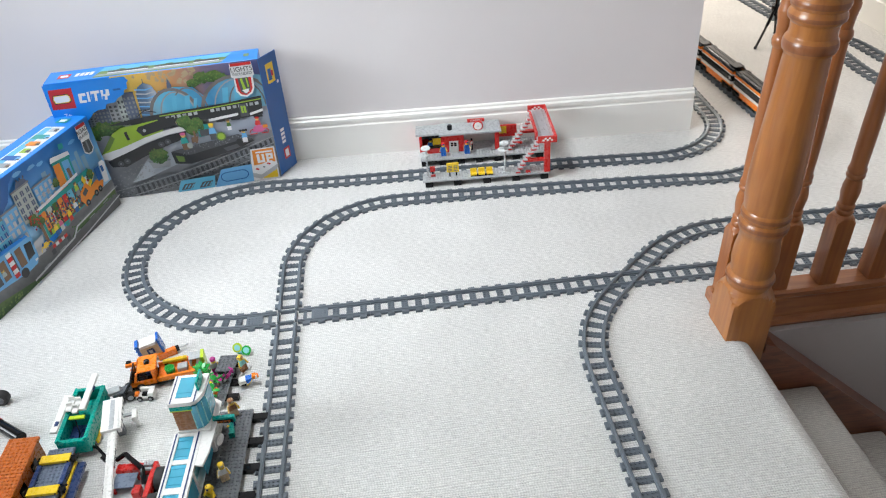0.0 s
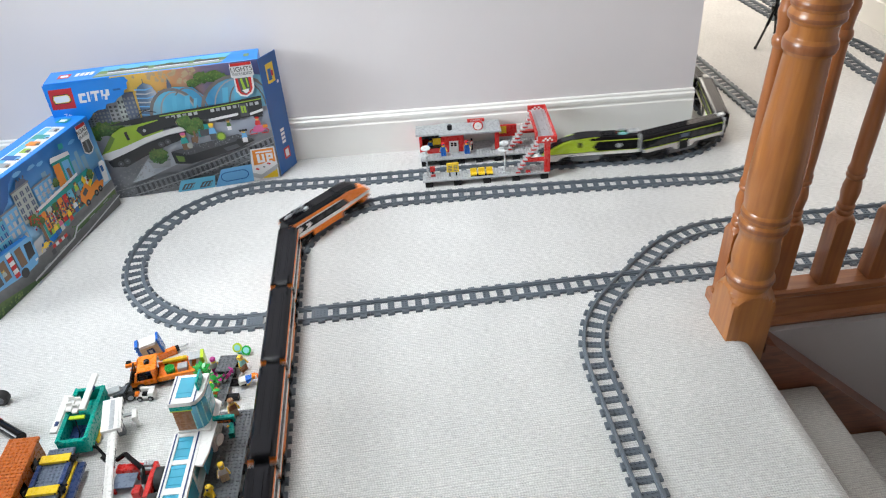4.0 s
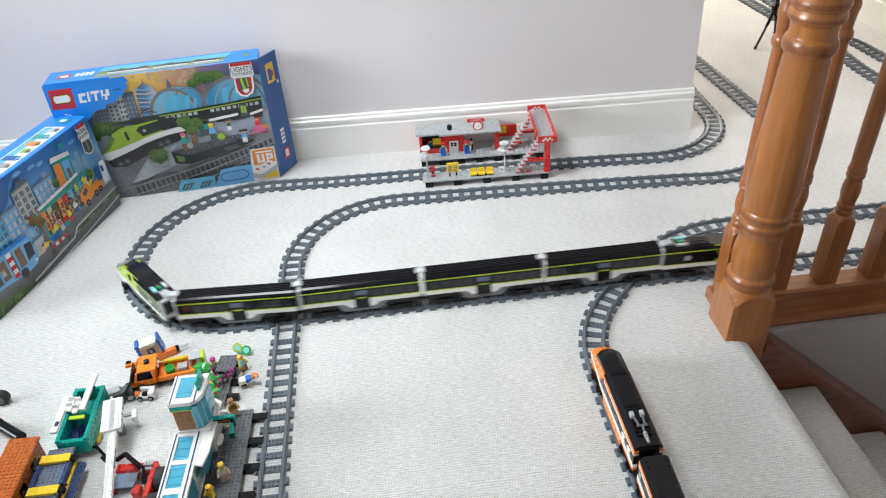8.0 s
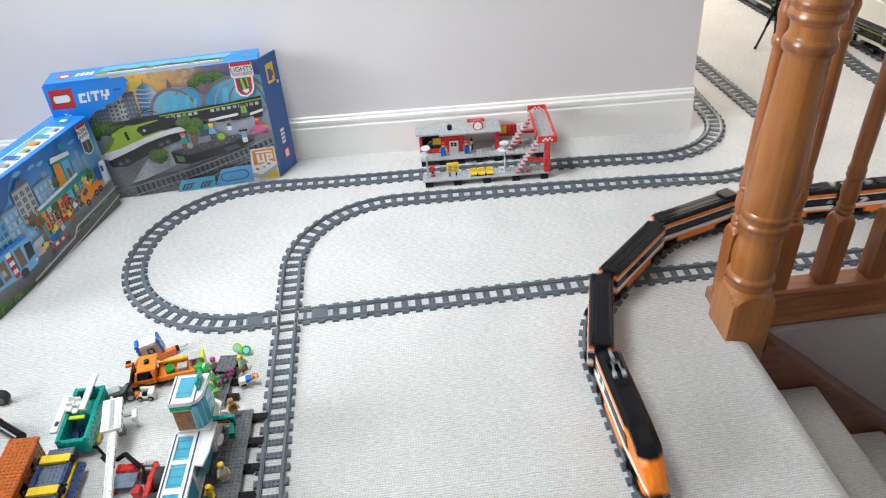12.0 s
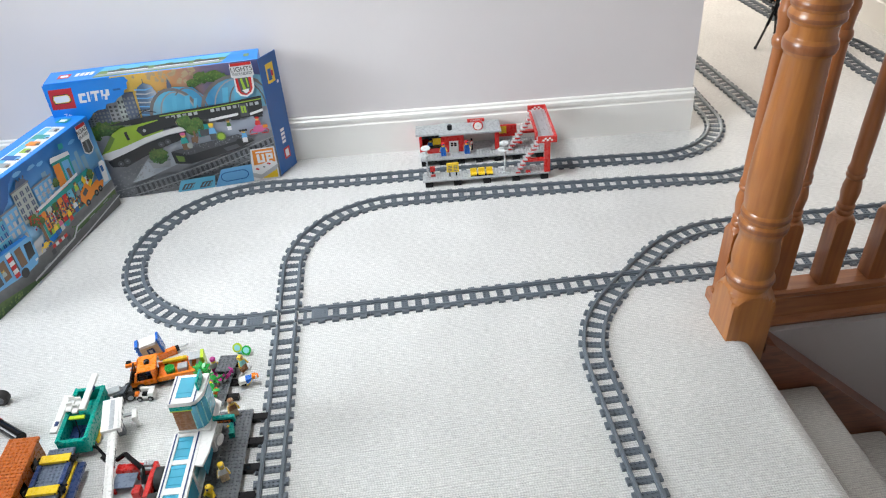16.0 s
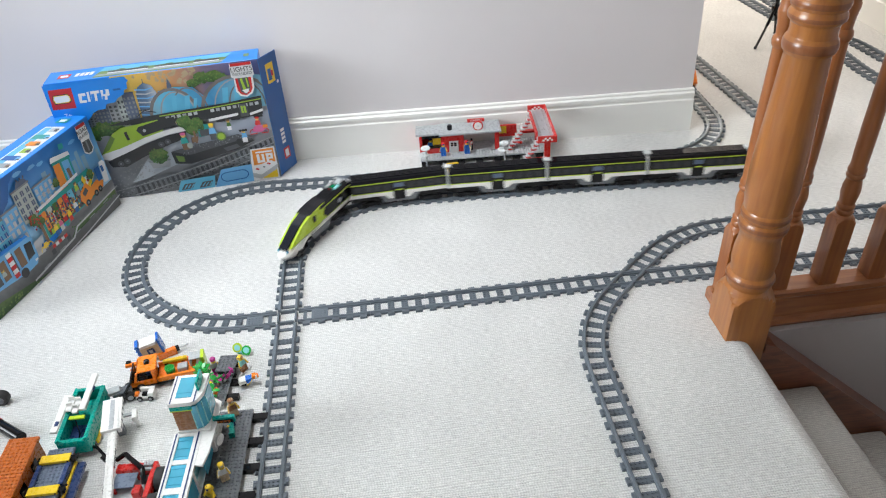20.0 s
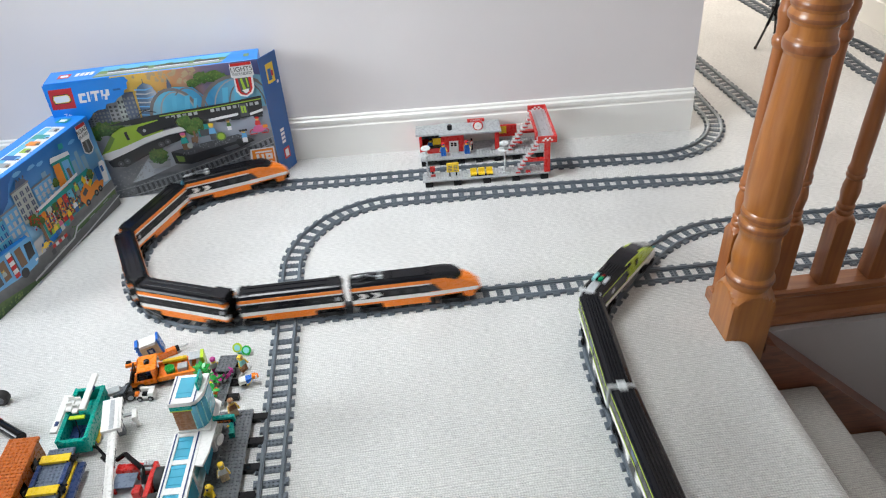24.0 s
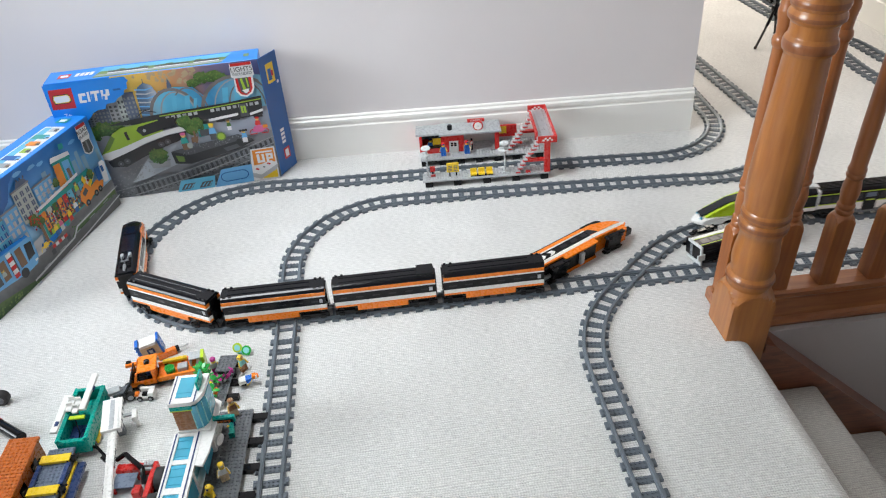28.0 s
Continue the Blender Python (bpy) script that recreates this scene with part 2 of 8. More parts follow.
def thing(name, label, category, m=None, group="", kind=""):
    ob = new(name)
    ob.empty_display_size = 0.02
    tagged(ob, label, category, group, kind)
    if m is not None:
        ob.matrix_basis = m
    return ob


def struct(name, bm, material, label, category, bevel=0.0):
    return tagged(part(name, bm, material, None, "", bevel), label, category, "", "structure")


STUD = 0.008


def studs(bm, x0, y0, nx, ny, z, r=0.0024, seg=8, skip=None):
    for i in range(nx):
        for j in range(ny):
            if skip and skip(i, j):
                continue
            cyl(bm, x0 + (i + 0.5) * STUD, y0 + (j + 0.5) * STUD, z, z + 0.0017, r, seg)


# ---------------------------------------------------------------- floor, walls, stairs
WALL_AT = pose(1.225, 0.7105, 0, 0, 0, -3.75)   # end of the north wall, its face looking along -y

bm = bmesh.new()
bx(bm, -3.4, 0.953, -2.7, -0.128, -0.10, 0)
bx(bm, -3.4, 2.26, -0.128, 3.3, -0.10, 0)
bmesh.ops.remove_doubles(bm, verts=bm.verts[:], dist=0.0001)
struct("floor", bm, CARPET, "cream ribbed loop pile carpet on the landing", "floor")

# rounded carpet nosing along the stair head
bm = bmesh.new()
prof = [(0.953 + 0.045 * math.sin(a), -0.045 + 0.045 * math.cos(a)) for a in [radians(x) for x in range(0, 100, 15)]] + [(0.994, -0.12), (0.953, -0.12)]
prism(bm, prof, "y", -1.15, -0.247)
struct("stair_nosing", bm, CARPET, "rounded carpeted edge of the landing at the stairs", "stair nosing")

# north wall, with a return into the back room
bm = bmesh.new()
bx(bm, -4.62, 0, 0.015, 0.13, 0, 2.4)
ob = struct("wall_north", bm, WALL, "pale mauve grey painted wall", "wall")
ob.matrix_basis = WALL_AT
bm = bmesh.new()
bx(bm, 1.095, 1.21, 0.88, 3.3, 0, 2.4)
struct("wall_return", bm, WALL, "pale mauve grey wall of the back room", "wall")
SKIRT = [(a, 0.907 * b) for a, b in [(0.0, 0.0), (0.0, 0.112), (0.003, 0.116), (0.003, 0.123), (0.0005, 0.127), (0.0005, 0.137), (0.006, 0.142), (0.006, 0.148), (0.009, 0.151), (0.0148, 0.151), (0.0148, 0.0)]]
bm = bmesh.new()
prism(bm, SKIRT, "x", -4.6, 0.004)
ob = struct("baseboard_north", bm, GLOSSW, "tall white moulded skirting board", "skirting board")
ob.matrix_basis = WALL_AT
bm = bmesh.new()
prism(bm, [(1.225 - y, z) for y, z in SKIRT], "y", 0.745, 3.29)
struct("baseboard_return", bm, GLOSSW, "white moulded skirting board of the back room", "skirting board")
bm = bmesh.new()
bx(bm, 2.26, 2.38, -1.3, 3.3, -1.6, 2.4)
struct("wall_east", bm, WALL, "pale painted wall of the back room", "wall")
bm = bmesh.new()
prism(bm, [(2.245 + y, z) for y, z in SKIRT], "y", -0.15, 3.29)
struct("baseboard_east", bm, GLOSSW, "white moulded skirting board along the back room", "skirting board")


def wall_with_window(name, length, u0, u1, z0, z1, m, base=0.0):
    bm = bmesh.new()
    bx(bm, 0, u0, 0, 0.12, base, 2.4)
    bx(bm, u1, length, 0, 0.12, base, 2.4)
    bx(bm, u0, u1, 0, 0.12, base, z0)
    bx(bm, u0, u1, 0, 0.12, z1, 2.4)
    ob = struct(name, bm, WALL, "pale painted wall with a window opening", "wall")
    ob.matrix_basis = m
    return ob


wall_with_window("wall_west", 4.0, 0.6, 2.6, 0.75, 2.15, pose(-3.4, -2.3, 0, 0, 0, 90))
wall_with_window("wall_south", 5.8, 2.1, 3.7, 0.85, 2.15, pose(-3.52, -2.82, 0))
wall_with_window("wall_back", 1.5, 0.2, 1.0, 0.75, 2.15, pose(1.0, 3.3, 0))
bm = bmesh.new()
bx(bm, -3.52, -1.10, -2.82, 3.42, 2.4, 2.5)
bx(bm, 0.0, 2.38, -2.82, 3.42, 2.4, 2.5)
bx(bm, -1.10, 0.0, -2.82, -0.30, 2.4, 2.5)
bx(bm, -1.10, 0.0, 0.60, 3.42, 2.4, 2.5)
struct("ceiling", bm, CEIL, "white ceiling with a skylight opening", "ceiling")

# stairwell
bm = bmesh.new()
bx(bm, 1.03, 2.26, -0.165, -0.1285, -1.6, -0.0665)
struct("wall_stairwell", bm, WALL_DARK, "grey painted wall of the stairwell", "wall")
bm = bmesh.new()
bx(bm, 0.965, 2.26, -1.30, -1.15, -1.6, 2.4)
struct("wall_stair_south", bm, WALL_DARK, "grey painted wall beside the stairs", "wall")
bm = bmesh.new()
bx(bm, 0.9, 0.96, -2.7, -1.16, -0.1, 2.4)
struct("wall_landing", bm, WALL, "painted wall beyond the stair head", "wall")
bm = bmesh.new()
bx(bm, 0.9, 2.4, -1.3, -0.1, -1.75, -1.62)
struct("stair_bottom", bm, CARPET, "carpeted floor at the foot of the stairs", "floor")
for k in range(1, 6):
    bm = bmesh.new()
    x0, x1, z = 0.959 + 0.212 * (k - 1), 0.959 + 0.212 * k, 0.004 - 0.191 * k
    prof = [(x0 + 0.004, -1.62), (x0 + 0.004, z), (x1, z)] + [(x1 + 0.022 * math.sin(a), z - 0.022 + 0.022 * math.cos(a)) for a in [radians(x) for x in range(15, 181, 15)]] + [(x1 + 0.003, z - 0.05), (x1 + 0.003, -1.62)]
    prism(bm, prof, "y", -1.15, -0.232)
    struct("stair_step", bm, STAIR_CARPET_SHADED, "carpeted stair step with a rounded nosing", "stair step")

# ---------------------------------------------------------------- balustrade
def octagon(s, c):
    return [(-s + c, -s), (s - c, -s), (s, -s + c), (s, s - c), (s - c, s), (-s + c, s), (-s, s - c), (-s, -s + c)]


def turned_block(bm, half, prof):
    """A square block cut by a turned profile, so that its faces end in arches."""
    rings, n = [], 48
    for r, z in prof:
        ring = []
        for i in range(n):
            a = 2 * math.pi * i / n
            c, s = math.cos(a), math.sin(a)
            k = min(r, half / max(abs(c), abs(s)) * (1 if i % 12 != 6 else 0.985))
            ring.append(bm.verts.new((k * c, k * s, z)))
        rings.append(ring)
    for a, b in zip(rings, rings[1:]):
        for i in range(n):
            j = (i + 1) % n
            bm.faces.new((a[i], a[j], b[j], b[i]))
    bm.faces.new(rings[0][::-1]), bm.faces.new(rings[-1])


NEWEL = thing("newel_post", "turned varnished pine newel post at the head of the stairs", "newel post", pose(0.981, -0.2, 0, 0, 2.0, 0))
bm = bmesh.new()
turned_block(bm, 0.046, [(0.080, -0.30), (0.068, 0.072), (0.0655, 0.080), (0.062, 0.088), (0.058, 0.096), (0.0525, 0.104), (0.047, 0.110), (0.043, 0.115), (0.040, 0.119)])
part("base_block", bm, PINE, NEWEL, "square base block turned to round arches at its top")
bm = bmesh.new()
lathe(bm, [(0.040, 0.110), (0.044, 0.124), (0.0475, 0.131), (0.0485, 0.138), (0.046, 0.146), (0.0418, 0.150), (0.042, 0.158), (0.0446, 0.174), (0.0452, 0.188), (0.0436, 0.207),
           (0.0406, 0.225), (0.0398, 0.236), (0.0415, 0.246), (0.045, 0.252), (0.0475, 0.259), (0.0478, 0.267), (0.0455, 0.2735), (0.0432, 0.276), (0.0455, 0.279), (0.0472, 0.285),
           (0.0468, 0.294), (0.0442, 0.299), (0.0452, 0.304), (0.0480, 0.335), (0.0488, 0.370), (0.0475, 0.420), (0.0442, 0.480), (0.0410, 0.550), (0.0386, 0.606), (0.0395, 0.609),
           (0.0432, 0.613), (0.0447, 0.620), (0.0447, 0.627), (0.0432, 0.634), (0.0395, 0.639), (0.0385, 0.650), (0.0395, 0.660), (0.0430, 0.664), (0.0462, 0.668), (0.0465, 0.676),
           (0.0440, 0.681), (0.0430, 0.684), (0.0460, 0.688), (0.0472, 0.695), (0.0460, 0.703), (0.0400, 0.708)], 40)
part("turned_shaft", bm, PINE, NEWEL, "turned shaft with rings and a long taper")
for r, z, w in ((0.0489, 0.138, 0.0062), (0.0482, 0.264, 0.0075), (0.0476, 0.288, 0.0072), (0.0453, 0.6235, 0.0105), (0.0470, 0.672, 0.0062), (0.0476, 0.695, 0.0070)):
    bm = bmesh.new()
    lathe(bm, [(r - 0.004 + 0.004 * math.cos(a), z + w * math.sin(a)) for a in [radians(x) for x in range(-80, 81, 16)]], 40)
    part("bead", bm, PINE_BEAD, NEWEL, "turned bead with darker varnish")
bm = bmesh.new()
bx(bm, -0.046, 0.046, -0.046, 0.046, 0.73, 0.97)
bmesh.ops.create_cone(bm, cap_ends=True, segments=24, radius1=0.038, radius2=0.038, depth=0.04, matrix=Matrix.Translation((0, 0, 0.718)))
part("top_block", bm, PINE, NEWEL, "", 0.003)

BAL_PROF = [(0.0150, 0.203), (0.0180, 0.210), (0.0190, 0.215), (0.0165, 0.2195), (0.0180, 0.223), (0.0182, 0.228), (0.0155, 0.233), (0.0165, 0.242), (0.0188, 0.258), (0.0185, 0.272), (0.0160, 0.286), (0.0150, 0.291),
            (0.0180, 0.295), (0.0188, 0.300), (0.0168, 0.304), (0.0185, 0.308), (0.0182, 0.314), (0.0158, 0.319), (0.0165, 0.350), (0.0168, 0.400), (0.0158, 0.480), (0.0145, 0.550), (0.0138, 0.588),
            (0.0170, 0.593), (0.0182, 0.600), (0.0172, 0.607), (0.0138, 0.612), (0.0145, 0.630), (0.0168, 0.645), (0.0178, 0.650), (0.0178, 0.657), (0.0160, 0.662), (0.0170, 0.690), (0.0170, 0.704), (0.0185, 0.714), (0.0140, 0.722)]
first = None
for k in range(11):
    m = pose(0.982 + 0.1125 * k, -0.119, 0, 0, 1.6, 0)
    if first is None:
        first = thing("baluster", "turned varnished pine baluster standing on the base rail", "baluster", m, "balusters of the landing balustrade")
        bm = bmesh.new()
        turned_block(bm, 0.0205, [(0.03, 0.032), (0.03, 0.186), (0.0285, 0.190), (0.0265, 0.195), (0.0235, 0.200), (0.020, 0.204), (0.017, 0.207)])
        part("foot_block", bm, PINE_BALUSTER, first, "square foot block")
        bm = bmesh.new()
        lathe(bm, BAL_PROF, 20)
        part("turned_shaft", bm, PINE_BALUSTER, first)
        bm = bmesh.new()
        prism(bm, octagon(0.0205, 0.002), "z", 0.72, 0.90)
        part("top_block", bm, PINE_BALUSTER, first)
    else:
        copy_thing(first, m)

RAIL = thing("balustrade_rail", "varnished pine base rail and handrail of the balustrade", "balustrade rail", pose(0, 0, 0))
bm = bmesh.new()
prism(bm, [(-0.092, 0.0), (-0.092, 0.020), (-0.097, 0.032), (-0.143, 0.032), (-0.149, 0.027), (-0.149, 0.016), (-0.145, 0.010), (-0.145, 0.0)], "x", 0.953, 2.255)
ob = part("base_rail", bm, PINE_RAIL, RAIL, "moulded base rail")
bm = bmesh.new()
prism(bm, [(-0.128, 0.0), (-0.144, 0.0), (-0.144, -0.042), (-0.153, -0.046), (-0.156, -0.055), (-0.150, -0.066), (-0.128, -0.066)], "x", 1.034, 2.255)
part("apron", bm, PINE_RAIL, RAIL, "apron board with a moulded lower edge")
bm = bmesh.new()
prism(bm, [(-0.09, 0.90), (-0.085, 0.93), (-0.10, 0.95), (-0.14, 0.95), (-0.155, 0.93), (-0.15, 0.90)], "x", 1.034, 2.255)
part("handrail", bm, PINE, RAIL)

STRING = thing("stair_string", "dark stained wooden string board following the stairs", "stair string", pose(0, 0, 0), "", "structure")
bm = bmesh.new()
sl = 0.19 / 0.212
prism(bm, [(1.034, -0.033), (1.06, -0.045), (2.25, -0.045 - sl * 1.19), (2.25, -0.35 - sl * 1.19), (1.034, -0.32)], "y", -0.229, -0.1655)
part("board", bm, PINE_DARK, STRING)
bm = bmesh.new()
prism(bm, [(1.034, -0.031), (1.06, -0.0425), (2.25, -0.0425 - sl * 1.19), (2.25, -0.067 - sl * 1.19), (1.055, -0.067), (1.034, -0.059)], "y", -0.238, -0.2295)
part("moulding", bm, PINE_DARK, STRING, "moulded upper edge")

# ---------------------------------------------------------------- toy railway: one closed line of straights and curves
START = (1.3644, 2.4310, radians(-91.24))
LINE = [(1.6423, -0.21), (0.4035, -94.59), (0.797, 4.03), (0.3276, -3.88), (1.0195, 185.6), (0.8317, -0.14), (1.0543, -4.21), (0.5416, 96.29),
        (0.9300, 1.200), (0.2150, 34.000), (0.2150, -33.500), (0.8511, 1.000), (0.8389, 181.430), (0.0755, -0.300), (1.6449, -3.41), (0.4873, -98.34), (0.881, 3.65), (0.4495, 92.74), (0.9056, -0.26), (1.0351, 180.53),
        (0.4338, -0.39), (0.2329, -42.93), (0.225, -6.24), (0.2489, -43.65), (0.5437, 2.59), (0.5102, 90.89), 
        (0.4300, 3.500), (0.2500, -11.000), (0.7000, 7.000), (0.5954, 1.000), (1.0100, 177.300), (0.0246, 0.300)]
NODES = []
x, y, h, s_run = *START, 0.0
for length, turn in LINE:
    a = radians(turn)
    NODES.append((s_run, x, y, h, length, a))
    r = length / a
    x, y = x + r * (math.sin(h + a) - math.sin(h)), y - r * (math.cos(h + a) - math.cos(h))
    h, s_run = h + a, s_run + length
TOTAL = s_run


def on_line(s):
    """Place and heading on the line, s metres from its start."""
    s = s % TOTAL
    for s0, x, y, h, length, a in reversed(NODES):
        if s >= s0:
            r, k = length / a, h + a * (s - s0) / length
            return x + r * (math.sin(k) - math.sin(h)), y - r * (math.cos(k) - math.cos(h)), k
    return START


SAMPLES = np.array([on_line(i * TOTAL / 4000)[:2] for i in range(4000)])


def near_other(s, x, y, limit):
    """Does another stretch of the line come within limit of this place?"""
    i = np.arange(4000) * TOTAL / 4000
    gap = np.abs((i - s + TOTAL / 2) % TOTAL - TOTAL / 2)
    d = np.hypot(SAMPLES[:, 0] - x, SAMPLES[:, 1] - y)
    return bool(np.any((gap > 0.4) & (d < limit)))


bm = bmesh.new()
bx(bm, -0.0078, 0.0078, -0.0319, -0.0245, 0, 0.0056)
bx(bm, -0.0078, 0.0078, 0.0245, 0.0319, 0, 0.0056)
bx(bm, -0.0078, 0.0078, -0.0245, 0.0245, 0, 0.0022)
for i in (-0.004, 0.004):
    for j in (-0.012, -0.004, 0.004, 0.012):
        cyl(bm, i, j, 0.0022, 0.0046, 0.0026, 8)
    for j in (-0.028, 0.028):
        cyl(bm, i, j, 0.0056, 0.0072, 0.0024, 8)
SLEEPER = mesh_of("sleeper", bm, TRACK)
X1_A, X1_B, X2_C = 4.2895, 13.3985, 15.9
RAIL_PROF = [(-0.0042, 0.0), (-0.0042, 0.0064), (-0.0020, 0.0070), (-0.0020, 0.0095), (0.0020, 0.0095), (0.0020, 0.0070), (0.0042, 0.0064), (0.0042, 0.0)]


def rail_mesh(s0, s1, off, inv, lift=0.0, n=5):
    bm = bmesh.new()
    rings = []
    for i in range(n):
        x, y, h = on_line(s0 + (s1 - s0) * i / (n - 1))
        nx, ny = -math.sin(h), math.cos(h)
        rings.append([bm.verts.new(inv @ Vector((x + nx * (off + a), y + ny * (off + a), b + lift))) for a, b in RAIL_PROF])
    for a, b in zip(rings, rings[1:]):
        for i in range(len(a)):
            j = (i + 1) % len(a)
            bm.faces.new((a[i], b[i], b[j], a[j]))
    bm.faces.new(rings[0]), bm.faces.new(rings[-1][::-1])
    bmesh.ops.recalc_face_normals(bm, faces=bm.faces[:])
    return mesh_of("rail", bm, TRACK)


def lay(s_from, s_to):
    """Lay track pieces of sixteen studs from one place on the line to another."""
    n = max(1, round((s_to - s_from) / 0.128))
    step = (s_to - s_from) / n
    for i in range(n):
        a, b = s_from + i * step, s_from + (i + 1) * step
        x, y, h = on_line((a + b) / 2)
        _, _, h0 = on_line(a + 0.004)
        _, _, h1 = on_line(b - 0.004)
        bent = abs((h1 - h0 + math.pi) % (2 * math.pi) - math.pi) > 0.12
        m = pose(x, y, 0, 0, 0, math.degrees(h))
        t = thing("track_piece", "dark grey plastic curved toy railway track piece" if bent else "dark grey plastic straight toy railway track piece", "toy track", m, "toy railway track")
        inv = m.inverted()
        crossing = 0.0004 if abs((a + b) / 2 - X2_C) < 0.2 or abs((a + b) / 2 - 7.80) < 0.25 else 0.0
        for side in (-0.02, 0.02):
            ob = new("rail", rail_mesh(a + 0.0002, b - 0.0002, side, inv, crossing))
            ob.parent = t
        for k in range(4):
            s = a + step * (k + 0.5) / 4
            x, y, h = on_line(s)
            if (14.2 < s < 17 or 7.4 < s < 8.2 or 8.5 < s < 11) and near_other(s, x, y, 0.036):
                continue
            ob = new("sleeper", SLEEPER)
            ob.parent = t
            ob.matrix_basis = inv @ pose(x, y, 0, 0, 0, math.degrees(h))
    return n


lay(X1_A + 0.064, X1_B - 0.064)
lay(X1_B + 0.064, X1_A + TOTAL - 0.064)

CROSS = thing("track_crossing", "dark grey plastic level crossing of two toy tracks", "toy track", pose(0, 0.0015, 0), "toy railway track")
for q in range(4):
    for sgn in (-1, 1):
        bm = bmesh.new()
        prism(bm, [(sgn * 0.02 + a, b) for a, b in RAIL_PROF], "x", 0.0255, 0.064)
        ob = part("rail", bm, TRACK, CROSS)
        ob.matrix_basis = pose(0, 0, 0, 0, 0, 90 * q)
    ob = boxpart("crossing_rail", (-0.0165, 0.0165, 0.0178, 0.0222, 0, 0.0094), TRACK, CROSS, "", 0)
    ob.matrix_basis = pose(0, 0, 0, 0, 0, 90 * q)
    for d in (0.0405,):
        bm = bmesh.new()
        bx(bm, d - 0.004, d + 0.004, -0.0158, 0.0158, 0, 0.0032)
        for j in (-0.012, -0.004, 0.004, 0.012):
            cyl(bm, d, j, 0.0032, 0.0049, 0.0024, 8)
        for e in (-1, 1):
            bx(bm, d - 0.004, d + 0.012, e * 0.0245, e * 0.0319, 0, 0.0056)
            cyl(bm, d, e * 0.028, 0.0056, 0.0072, 0.0024, 8)
        ob = part("sleeper", bm, TRACK, CROSS)
        ob.matrix_basis = pose(0, 0, 0, 0, 0, 90 * q)
for sgn in (-1, 1):
    bm = bmesh.new()
    bx(bm, sgn * 0.056, sgn * 0.094, -0.0158, 0.0158, 0.0034, 0.0056)
    studs(bm, sgn * 0.075 - 0.016, -0.012, 4, 3, 0.0056, 0.0022, 6)
    part("joint_plate", bm, TRACK, CROSS)


# ---------------------------------------------------------------- trains
LGREY2 = brick_plastic("pale grey plastic", (0.58, 0.60, 0.60))
def bogie(parent, x, mat_frame):
    bm = bmesh.new()
    bx(bm, -0.032, 0.032, -0.0245, -0.019, 0.013, 0.024)
    bx(bm, -0.032, 0.032, 0.019, 0.0245, 0.013, 0.024)
    bx(bm, -0.024, 0.024, -0.019, 0.019, 0.014, 0.024)
    for i in (-0.018, 0.018):
        for j in (-1, 1):
            bx(bm, i - 0.006, i + 0.006, j * 0.0245, j * 0.027, 0.012, 0.020)
    b = part("bogie", bm, mat_frame, parent, "black bogie frame", 0.0006)
    b.matrix_basis = pose(x, 0, 0)
    bm = bmesh.new()
    m = Matrix.Rotation(radians(90), 4, "X")
    bmesh.ops.create_cone(bm, cap_ends=True, segments=18, radius1=0.0085, radius2=0.0085, depth=0.004, matrix=m)
    bmesh.ops.create_cone(bm, cap_ends=True, segments=18, radius1=0.0098, radius2=0.0098, depth=0.0012, matrix=Matrix.Translation((0, 0.0024, 0)) @ m)
    wheel = mesh_of("wheel", bm, RUBBER)
    for i in (-0.018, 0.018):
        for j in (-1, 1):
            ob = new("wheel", wheel)
            ob.parent = b
            ob.matrix_basis = pose(i, j * 0.0195, 0.0180, 0, 0, 180 if j > 0 else 0)
    return b


def taper(bm, x0, x1, amount, zlow=-1, zcut=None):
    for v in bm.verts:
        if v.co.x > x0:
            v.co.y *= 1 - amount * ((v.co.x - x0) / (x1 - x0)) ** 1.5


ROOF_O = [(0.0278, 0.093), (0.0278, 0.099), (0.0235, 0.110), (0.018, 0.1165), (-0.018, 0.1165), (-0.0235, 0.110), (-0.0278, 0.099), (-0.0278, 0.093)]


def orange_sides(t, x0, x1, skirt0, skirt1, box=0.02):
    boxpart("chassis", (x0 + 0.003, x1 - 0.003, -0.022, 0.022, 0.0245, 0.0355), BLACK, t)
    boxpart("lower_stripe", (x0, x1, -0.0284, 0.0284, 0.0345, 0.0405), ORANGE, t, "orange lower stripe")
    for sgn in (-1, 1):
        boxpart("skirt", (skirt0, skirt1, sgn * 0.0235, sgn * 0.0282, 0.0205, 0.0345), ORANGE, t, "orange side skirt")
    boxpart("under_box", (skirt0 + box, skirt1 - box, -0.018, 0.018, 0.016, 0.0245), LGREY, t, "light grey box under the floor")
    boxpart("white_stripe", (x0, x1, -0.0283, 0.0283, 0.0405, 0.0520), WHITE, t, "white lower stripe")
    boxpart("window_band", (x0, x1, -0.0279, 0.0279, 0.0520, 0.0768), BLACK, t)
    boxpart("thin_stripe", (x0, x1, -0.0285, 0.0285, 0.0768, 0.0812), WHITE, t, "thin white stripe")
    boxpart("upper_stripe", (x0, x1, -0.0284, 0.0284, 0.0812, 0.0930), ORANGE, t, "orange upper stripe")


